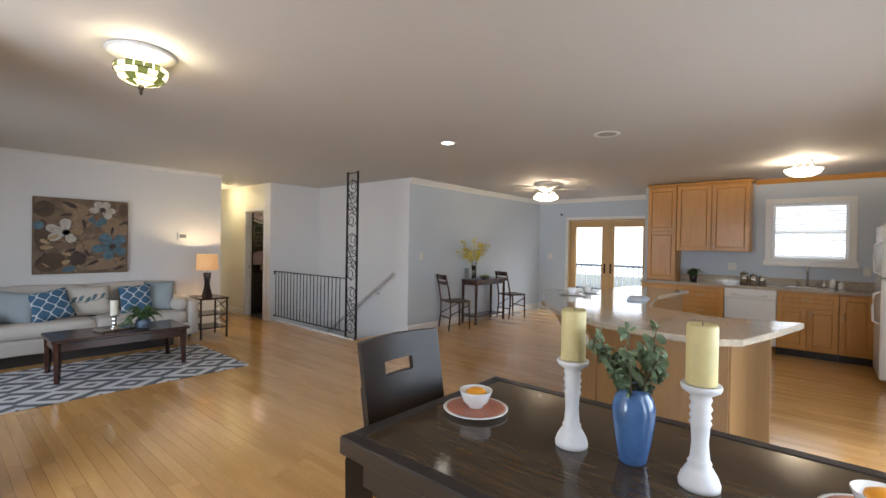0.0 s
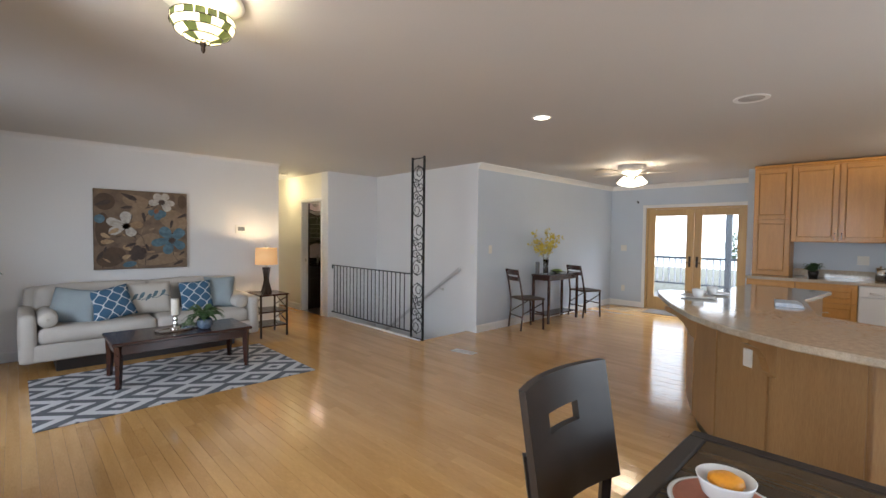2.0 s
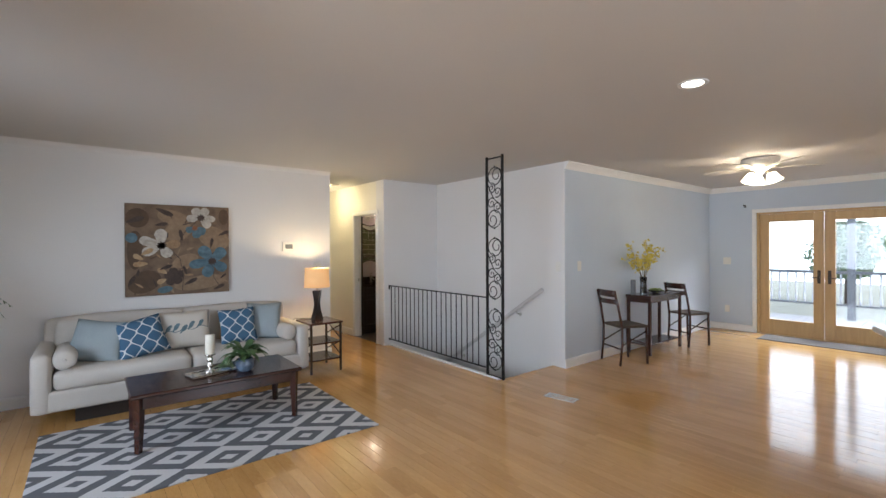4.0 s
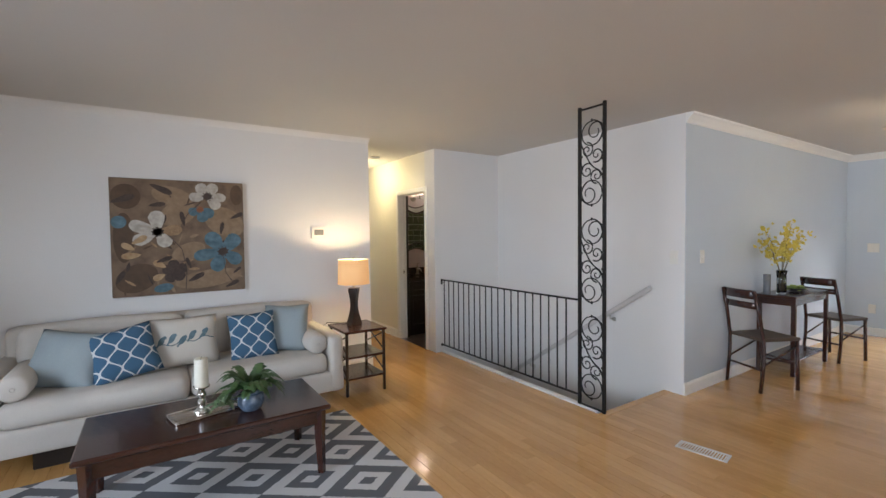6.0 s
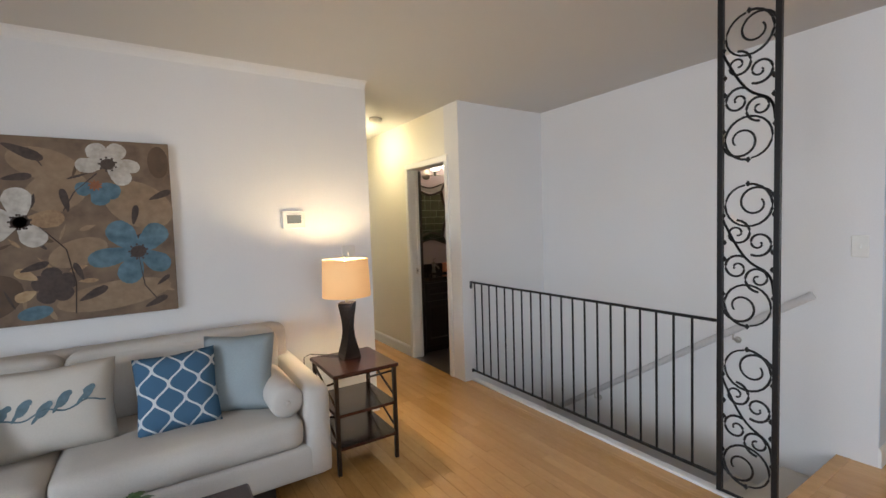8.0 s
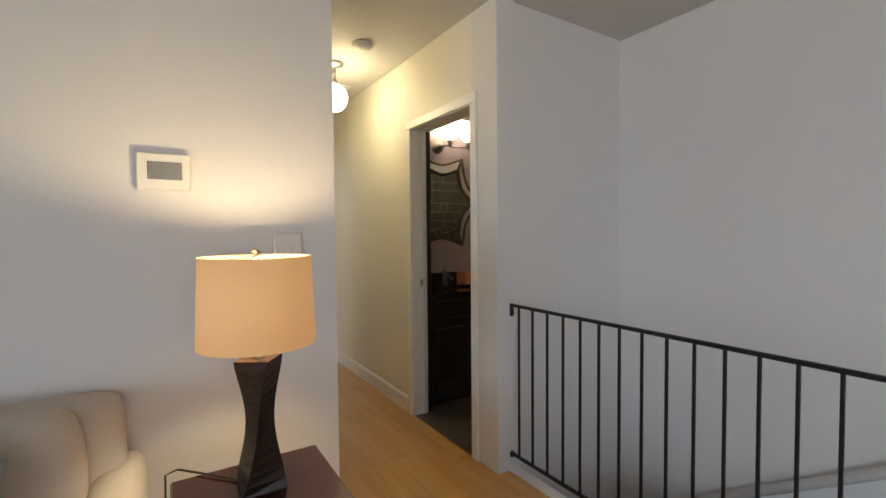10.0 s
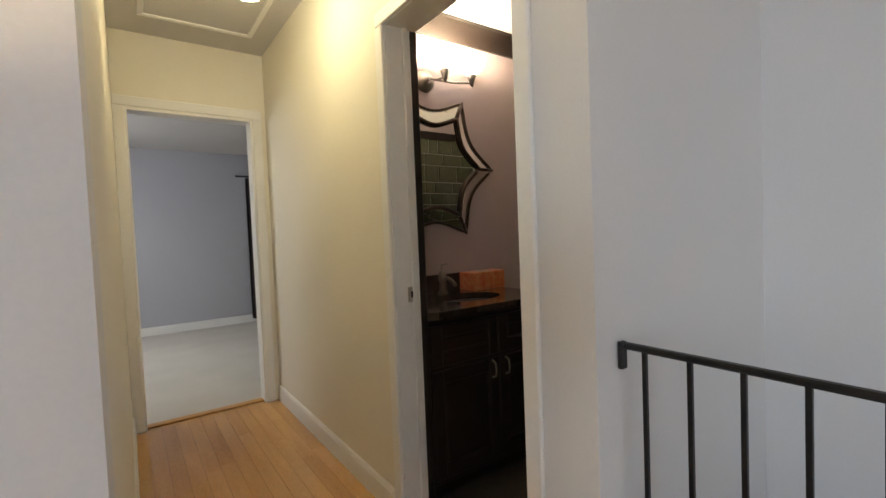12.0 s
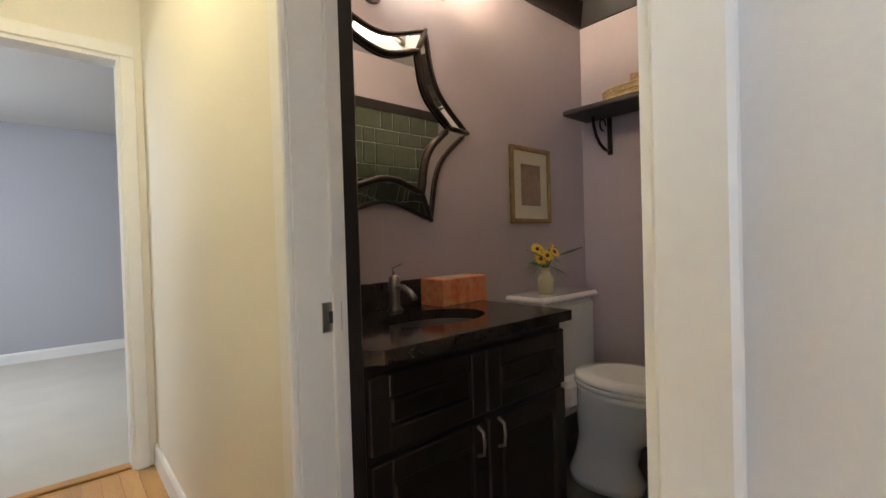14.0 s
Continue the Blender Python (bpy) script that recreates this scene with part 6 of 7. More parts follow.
def blue_vase():
    r = thing("flower_vase", (1.60, 0.905, 0.757), "blue glazed ceramic vase with dusty green foliage", "vase")
    bm = bm_new()
    lathe(bm, [(0.0361, 0), (0.0396, 0.006), (0.0499, 0.06), (0.0602, 0.13), (0.0619, 0.165), (0.0533, 0.195), (0.0421, 0.21), (0.0447, 0.222), (0.0473, 0.226), (0.0413, 0.224), (0.0387, 0.20)], seg=36)
    part("body", bm, BLUEGLAZE, r)
    rng = random.Random(17)
    st, lf = bm_new(), bm_new()
    for i in range(20):
        a = rng.uniform(0, 6.28)
        rad = rng.uniform(0.03, 0.135)
        top = Vector((rad * math.cos(a), rad * math.sin(a), 0.22 + rng.uniform(0.03, 0.19)))
        pts = [Vector((0.03 * math.cos(a), 0.03 * math.sin(a), 0.16)), Vector((rad * 0.5 * math.cos(a), rad * 0.5 * math.sin(a), 0.26)), top]
        tube(st, pts, 0.002, 4)
        for k in range(15):
            s = rng.uniform(0.2, 1.05)
            p = pts[1].lerp(pts[2], s) if s > 0.35 else pts[0].lerp(pts[1], 0.8)
            n = Vector([rng.gauss(0, 1) for _ in range(3)]).normalized()
            u = n.orthogonal().normalized()
            w = n.cross(u)
            q = rng.uniform(0.009, 0.017)
            c = p + u * q * 1.6
            lf.faces.new([lf.verts.new(c + (u * math.cos(t) * 1.3 + w * math.sin(t) * 0.8) * q + n * q * 0.25 * math.cos(2 * t)) for t in [math.pi * h / 3 for h in range(6)]])
    part("stems", st, TWIG, r)
    part("leaves", lf, EUCA, r)


dining_table(), dining_chair(), blue_vase()
place_setting(1.60, 1.49), place_setting(1.66, 0.36)
tall_candle(1.58, 1.09), tall_candle(1.58, 0.725)


# ---- ceiling fittings ----
def stained_light():
    r = thing("ceiling_light", (0.99, 3.39, H), "flush ceiling light with a lit stained-glass bowl", "lamp")
    bm = bm_new()
    lathe(bm, [(0.165, 0), (0.17, -0.012), (0.155, -0.022), (0.07, -0.03), (0.06, -0.045), (0.02, -0.05)], seg=36)
    part("canopy", bm, TRIM, r)
    bm = bm_new()
    tube(bm, [(0, 0, -0.04), (0, 0, -0.195)], 0.006, 6)
    lathe(bm, [(0.014, -0.185), (0.016, -0.195), (0.008, -0.21), (0.01, -0.22), (0.004, -0.235)], seg=12)
    part("finial", bm, BRONZE, r, "dark bronze finial")
    rng = random.Random(4)
    green, amber, lead = bm_new(), bm_new(), bm_new()
    rings = [(0.128, -0.085), (0.130, -0.115), (0.112, -0.145), (0.078, -0.17), (0.03, -0.186)]
    for k in range(4):
        n = (18, 16, 12, 8)[k]
        for i in range(n):
            a0, a1 = 2 * math.pi * (i + 0.04) / n, 2 * math.pi * (i + 0.96) / n
            (r0, z0), (r1, z1) = rings[k], rings[k + 1]
            bm = green if rng.random() < 0.42 else amber
            q = [(r0, a0, z0), (r0, a1, z0), (r1, a1, z1), (r1, a0, z1)]
            out = [bm.verts.new((rr * math.cos(a), rr * math.sin(a), z)) for rr, a, z in q]
            inn = [bm.verts.new(((rr - 0.004) * math.cos(a), (rr - 0.004) * math.sin(a), z + 0.002)) for rr, a, z in q]
            bm.faces.new(out[::-1]), bm.faces.new(inn)
            for j in range(4):
                bm.faces.new((out[j], out[(j + 1) % 4], inn[(j + 1) % 4], inn[j]))
    for rr, z in rings:
        tube(lead, [(rr * math.cos(2 * math.pi * i / 32), rr * math.sin(2 * math.pi * i / 32), z) for i in range(32)], 0.0025, 5, cyclic=True)
    part("amber_panes", amber, GLOWAMBER, r, "lit cream and amber glass pieces")
    part("green_panes", green, GLOWGREEN, r, "olive green glass leaves")
    part("leading", lead, BRONZE, r)


def ceiling_disc(name, at, rad, material, label, category):
    r = thing(name, at, label, category)
    bm = bm_new()
    n = 32
    prof = [(rad * 0.72, 0), (rad * 0.74, -0.004), (rad, -0.006), (rad * 1.02, 0)]
    rr = [[bm.verts.new((p[0] * math.cos(2 * math.pi * i / n), p[0] * math.sin(2 * math.pi * i / n), p[1])) for i in range(n)] for p in prof]
    for a, b in zip(rr, rr[1:]):
        for i in range(n):
            bm.faces.new((a[i], b[i], b[(i + 1) % n], a[(i + 1) % n]))
    part("trim_ring", bm, TRIM, r)
    bm = bm_new()
    lathe(bm, [(rad * 0.72, -0.0005), (rad * 0.70, -0.003), (0.004, -0.0035)], seg=n)
    part("lens", bm, material, r)


def hall_fittings():
    r = thing("pendant_light", (3.728, 9.11, H), "hallway ceiling light with a lit white glass globe", "lamp")
    bm = bm_new()
    lathe(bm, [(0.065, 0), (0.065, -0.01), (0.04, -0.025), (0.012, -0.03), (0.012, -0.125), (0.03, -0.13), (0.035, -0.153)], seg=22)
    part("stem", bm, NICKEL, r)
    bm = bm_new()
    lathe(bm, [(0.03, -0.148)] + [(0.088 * math.sin(a), -0.24 + 0.095 * math.cos(a)) for a in [0.35 + 0.28 * k for k in range(10)]], seg=26)
    part("globe", bm, mat("lit_globe", (1, 0.95, 0.85), 0.3, emit=31, emit_color=(1.0, 0.82, 0.47)), r, "lit white glass globe")
    r = thing("smoke_detector", (3.775, 8.72, H), "round beige smoke detector on the hall ceiling", "detector")
    bm = bm_new()
    lathe(bm, [(0.062, 0), (0.065, -0.012), (0.055, -0.03), (0.02, -0.035)], seg=24)
    part("housing", bm, BEIGEP, r)
    setting("trim_attic_hatch", boxes(((3.4, 9.5, H - 0.012), (4.0, 9.53, H - 0.001)), ((3.4, 10.2, H - 0.012), (4.0, 10.23, H - 0.001)), ((3.4, 9.53, H - 0.012), (3.43, 10.2, H - 0.001)), ((3.97, 9.53, H - 0.012), (4.0, 10.2, H - 0.001)), b=0.003), TRIM, "white trim round the attic hatch")
    r = thing("strike_plate", (4.20, 8.732, 0.915), "brass strike plate on the white door jamb", "strike plate")
    bm = bm_new()
    box(bm, (-0.022, -0.003, -0.03), (0.022, 0, 0.03), 0.001)
    part("plate", bm, NICKEL, r)
    bm = bm_new()
    box(bm, (-0.009, -0.0042, -0.012), (0.009, -0.003, 0.012))
    part("latch_hole", bm, BLACKPL, r)


stained_light(), hall_fittings()
ceiling_disc("recessed_light", (3.68, 3.41, H), 0.085, mat("lit_lens", (1, 0.96, 0.9), 0.4, emit=9, emit_color=(1.0, 0.9, 0.74)), "lit recessed ceiling downlight with white trim", "lamp")
SPEAKER = mat("speaker_mesh", (0.42, 0.40, 0.38), 0.6, vary=0.2, scale=60)
ceiling_disc("ceiling_speaker", (4.27, 2.0, H), 0.115, SPEAKER, "round white ceiling speaker cover", "speaker")


# ---- entry ----
def entry():
    setting("wall_entry", boxes(((-1.4, 3.62, 0), (0.255, 3.74, H))), WALL, "off-white entry partition wall")
    setting("crown_entry", sweep([(0, H - 0.16), (0.02, H - 0.16), (0.035, H - 0.1), (0.075, H - 0.03), (0.08, H), (0, H)], [(-1.4, 3.62), (0.255, 3.62), (0.255, 3.74), (-1.4, 3.74)][::-1]), TRIM, "cream crown moulding on the partition")
    r = thing("entry_door", (0.30, 3.58, 0.01), "tan wooden entry door standing open", "door")
    bm = bm_new()
    box(bm, (-0.86, -0.022, 0), (0.0, 0.022, 2.03), 0.003)
    part("leaf", bm, PINE, r)
    for z in (0.93, 1.09):
        bm = bm_new()
        box(bm, (-0.001, -0.012, z - 0.028), (0.002, 0.012, z + 0.028), 0.0008)
        box(bm, (0.002, -0.007, z - 0.010), (0.016, 0.007, z + 0.010), 0.003)
        part("latch", bm, NICKEL, r, "brass latch bolt")
    bm = bm_new()
    lathe(bm, [(0.03, 0), (0.03, 0.006), (0.012, 0.012), (0.012, 0.04), (0.028, 0.05), (0.028, 0.065), (0.01, 0.075)], (0, 0, 0), 18, pose(-0.07, -0.022, 0.93, 90, 0, 0))
    part("knob", bm, NICKEL, r)


entry()


# ---- bathroom ----
def vanity():
    r = thing("vanity_cabinet", (4.69, 8.995, 0), "dark stained bathroom vanity cabinet with two doors", "cabinet")
    bm = bm_new()
    box(bm, (-0.41, -0.235, 0.08), (0.345, 0.265, 0.79), 0.004)
    part("body", bm, DARKWOOD, r)
    bm = bm_new()
    box(bm, (-0.40, -0.18, 0), (0.335, 0.26, 0.08))
    part("toe_kick", bm, DARKTRIM, r)
    for x in (-0.22, 0.152):
        rr = pose(x, -0.235, 0.11, 0, 0, 90)
        raised_door(r, rr, 0.366, 0.46, DARKWOOD, (0.145 * (-1 if x < 0 else 1), 0.415, True))
        raised_door(r, pose(x, -0.235, 0.59, 0, 0, 90), 0.366, 0.175, DARKWOOD)
    r = thing("bathroom_worktop", (4.69, 8.995, 0.79), "dark polished granite vanity top with oval basin", "worktop")
    bm = bm_new()
    n = 40
    outer, inner = [], []
    for i in range(n):
        a = 2 * math.pi * i / n
        c, s = math.cos(a), math.sin(a)
        k = min((0.425 if c > 0 else 0.425) / max(1e-6, abs(c)), 0.27 / max(1e-6, abs(s)))
        outer.append((max(-0.425, min(0.36, c * k)), s * k))
        inner.append((-0.02 + 0.19 * c, -0.015 + 0.135 * s))
    lv = [[bm.verts.new((x, y, z)) for x, y in ring] for ring, z in ((inner, 0.002), (outer, 0.002), (outer, 0.035), (inner, 0.035))]
    for a, b in zip(lv, lv[1:] + lv[:1]):
        for i in range(n):
            bm.faces.new((a[i], a[(i + 1) % n], b[(i + 1) % n], b[i]))
    bmesh.ops.recalc_face_normals(bm, faces=bm.faces)
    part("slab", bm, DARKGRANITE, r)
    bm = bm_new()
    box(bm, (-0.425, 0.253, 0.036), (0.36, 0.272, 0.13), 0.003)
    part("backsplash", bm, DARKGRANITE, r)
    bm = bm_new()
    prof = [(1.0, 0.0015), (0.96, -0.03), (0.8, -0.085), (0.5, -0.12), (0.1, -0.13)]
    rg = [[bm.verts.new((-0.02 + 0.192 * k * math.cos(2 * math.pi * i / n), -0.015 + 0.137 * k * math.sin(2 * math.pi * i / n), z)) for i in range(n)] for k, z in prof]
    for a, b in zip(rg, rg[1:]):
        for i in range(n):
            f = bm.faces.new((a[i], a[(i + 1) % n], b[(i + 1) % n], b[i]))
            f.smooth = True
    bm.faces.new(rg[-1])
    part("basin", bm, mat("hammered_bronze", (0.30, 0.24, 0.15), 0.3, metal=0.8, vary=0.2, scale=40, bump=0.3), r, "hammered bronze oval basin")
    r = thing("bathroom_faucet", (4.67, 9.185, 0.825), "brushed nickel pump-style bathroom faucet", "faucet")
    bm = bm_new()
    lathe(bm, [(0.028, 0), (0.028, 0.006), (0.018, 0.015), (0.018, 0.06), (0.022, 0.075), (0.02, 0.115), (0.01, 0.125)], seg=18)
    tube(bm, [(0, 0, 0.08), (0, -0.05, 0.085), (0, -0.09, 0.07), (0, -0.115, 0.05)], 0.012, 8, flat=0.009)
    part("spout", bm, AGEDNI, r)
    bm = bm_new()
    tube(bm, [(0, 0, 0.12), (0, 0.01, 0.15), (0.012, -0.03, 0.165)], 0.006, 6)
    part("lever", bm, AGEDNI, r)
    r = thing("tissue_box", (4.945, 9.175, 0.825), "red and orange floral tissue box on the vanity", "box", turn=4)
    bm = bm_new()
    box(bm, (-0.125, -0.06, 0), (0.125, 0.06, 0.10), 0.004)
    part("carton", bm, BOXRED, r)
    bm = bm_new()
    lathe(bm, [(0.05, 0.1), (0.045, 0.1015), (0.01, 0.1015)], seg=20)
    part("opening", bm, PAPER, r)


def star(k, n=14, R=0.43):
    """The outline of a six-pointed web: six corners joined by curves that sag inwards."""
    out = []
    for i in range(6):
        a0, a1 = radians(60 * i), radians(60 * (i + 1))
        p, q = Vector((math.cos(a0), math.sin(a0))), Vector((math.cos(a1), math.sin(a1)))
        for j in range(n):
            s = j / n
            m = p.lerp(q, s) * (1 - 0.17 * math.sin(math.pi * s))
            out.append((m.x * R * k, m.y * R * k))
    return out


def web_mirror():
    r = thing("wall_mirror", (4.69, 9.27, 1.52), "spider-web shaped mirror in a dark metal frame", "mirror")
    n = 14
    o1, o2 = star(0.97), star(0.72)
    for i in range(6):
        bm = bm_new()
        idx = [(i * n + j) % (6 * n) for j in range(n + 1)]
        a = [bm.verts.new((o1[j][0], -0.012, o1[j][1])) for j in idx]
        b = [bm.verts.new((o2[j][0], -0.030, o2[j][1])) for j in idx]
        for j in range(n):
            bm.faces.new((a[j], a[j + 1], b[j + 1], b[j]))
        part("mirror_segment", bm, MIRROR, r)
    bm = bm_new()
    bm.faces.new([bm.verts.new((x, -0.026, z)) for x, z in star(0.74)])
    bmesh.ops.recalc_face_normals(bm, faces=bm.faces)
    part("mirror_glass", bm, MIRROR, r)
    bm = bm_new()
    bm.faces.new([bm.verts.new((x, -0.002, z)) for x, z in star(0.98)])
    part("backing", bm, DARKTRIM, r)
    for k, rad, y in ((1.0, 0.008, -0.014), (0.73, 0.013, -0.034)):
        bm = bm_new()
        tube(bm, [(x, y, z) for x, z in star(k)], rad, 7, cyclic=True)
        part("frame", bm, BRONZE, r)
    for i in range(6):
        a = radians(60 * i)
        bm = bm_new()
        tube(bm, [(0.43 * k * math.cos(a), -0.034 + 0.02 * (k - 0.72) / 0.28, 0.43 * k * math.sin(a)) for k in (0.70, 1.01)], 0.010, 7)
        part("spoke", bm, BRONZE, r)


def sconce():
    r = thing("vanity_light", (4.66, 9.27, 1.985), "nickel vanity light with two lit glass bell shades", "lamp")
    bm = bm_new()
    lathe(bm, [(0.06, 0), (0.058, 0.012), (0.03, 0.022), (0.012, 0.03), (0.012, 0.06)], (0, 0, 0), 24, pose(0.0, 0, 0, 90))
    part("backplate", bm, NICKEL, r)
    for x in (0.04, 0.225):
        bm = bm_new()
        tube(bm, [(0.0, -0.055, 0), (x * 0.6, -0.09, -0.012), (x, -0.13, -0.01), (x, -0.14, 0.02)], 0.007, 7)
        lathe(bm, [(0.005, -0.035), (0.014, -0.02), (0.018, 0.0), (0.026, 0.022), (0.02, 0.032)], (x, -0.14, 0.0), 16)
        arm = part("arm", bm, NICKEL, r)
        bm = bm_new()
        lathe(bm, [(0.02, 0.03), (0.045, 0.04), (0.068, 0.07), (0.082, 0.12), (0.079, 0.12), (0.062, 0.072), (0.03, 0.042)], (x, -0.14, 0.0), 24)
        part("shade", bm, GLOWSOFT, r, "lit white glass bell shade")


def toilet():
    r = thing("toilet", (5.56, 8.98, -0.002), "white two-piece ceramic toilet with closed lid", "toilet")
    r.scale = (1, 1, 1.05)
    bm = bm_new()
    box(bm, (-0.21, 0.075, 0.38), (0.21, 0.275, 0.735), 0.02)
    part("tank", bm, CERAMIC, r)
    bm = bm_new()
    box(bm, (-0.225, 0.06, 0.736), (0.225, 0.285, 0.768), 0.012)
    part("tank_lid", bm, CERAMIC, r)

    def oval(k, z, n=30, y=-0.19, a=0.185, b=0.265):
        return [(k * a * math.cos(2 * math.pi * i / n), y + k * b * math.sin(2 * math.pi * i / n) * (1.0 if math.sin(2 * math.pi * i / n) < 0 else 0.85), z) for i in range(n)]

    def loft(rings):
        bm = bm_new()
        vs = [[bm.verts.new(p) for p in g] for g in rings]
        for a, b in zip(vs, vs[1:]):
            for i in range(len(a)):
                f = bm.faces.new((a[i], a[(i + 1) % len(a)], b[(i + 1) % len(a)], b[i]))
                f.smooth = True
        bm.faces.new(vs[0][::-1]), bm.faces.new(vs[-1])
        return bm
    part("bowl", loft([oval(0.66, 0.0, y=-0.07), oval(0.68, 0.03, y=-0.07), oval(0.55, 0.10, y=-0.07), oval(0.56, 0.18, y=-0.09), oval(0.78, 0.28, y=-0.14), oval(0.96, 0.395), oval(0.98, 0.418)]), CERAMIC, r)
    part("seat", loft([oval(1.0, 0.42), oval(1.02, 0.428), oval(1.0, 0.438)]), CERAMIC, r)
    part("lid", loft([oval(1.0, 0.44), oval(1.02, 0.448), oval(0.98, 0.461), oval(0.7, 0.469)]), CERAMIC, r)
    bm = bm_new()
    box(bm, (-0.15, 0.0, 0.30), (0.15, 0.14, 0.415), 0.02)
    part("neck", bm, CERAMIC, r)
    bm = bm_new()
    tube(bm, [(-0.15, 0.072, 0.68), (-0.15, 0.05, 0.68), (-0.09, 0.045, 0.675)], 0.008, 6)
    part("flush_lever", bm, NICKEL, r)
    r = thing("flower_vase", (5.49, 9.14, 0.8045), "cream bottle vase of yellow daisies on the tank", "vase")
    bm = bm_new()
    lathe(bm, [(0.034, 0), (0.038, 0.01), (0.038, 0.075), (0.021, 0.10), (0.021, 0.118), (0.025, 0.123), (0.017, 0.118)], seg=20)
    part("body", bm, mat("cream_glaze", (0.66, 0.58, 0.36), 0.25, vary=0.06, coat=0.3), r)
    rng = random.Random(6)
    st, fl, ct = bm_new(), bm_new(), bm_new()
    for i in range(8):
        a = i * 0.8
        top = Vector((0.055 * math.cos(a) * (i % 3 + 1) / 3, 0.05 * math.sin(a), 0.165 + 0.015 * (i % 4)))
        tube(st, [(0, 0, 0.10), top], 0.003, 5)
        n = Vector((math.cos(a) * 0.5, -0.8, 0.6)).normalized()
        u = n.orthogonal().normalized()
        w = n.cross(u)
        for k in range(11):
            t = 2 * math.pi * k / 11
            d, e = u * math.cos(t) + w * math.sin(t), -u * math.sin(t) + w * math.cos(t)
            fl.faces.new([fl.verts.new(top + p) for p in (d * 0.006, d * 0.022 + e * 0.007 + n * 0.003, d * 0.036 + n * 0.002, d * 0.022 - e * 0.007 + n * 0.003)])
        bmesh.ops.create_uvsphere(ct, u_segments=8, v_segments=6, radius=0.009, matrix=Matrix.Translation(top))
        for _ in range(2):
            p = top * 0.8
            q = Vector([rng.gauss(0, 0.03) for _ in range(3)])
            st.faces.new([st.verts.new(v) for v in (p, p + q + u * 0.01, p + q * 1.8, p + q - u * 0.01)])
    part("stems", st, LEAF, r)
    part("petals", fl, mat("daisy_petal", (0.80, 0.50, 0.03), 0.6, vary=0.1), r)
    part("flower_centres", ct, PETALD, r)


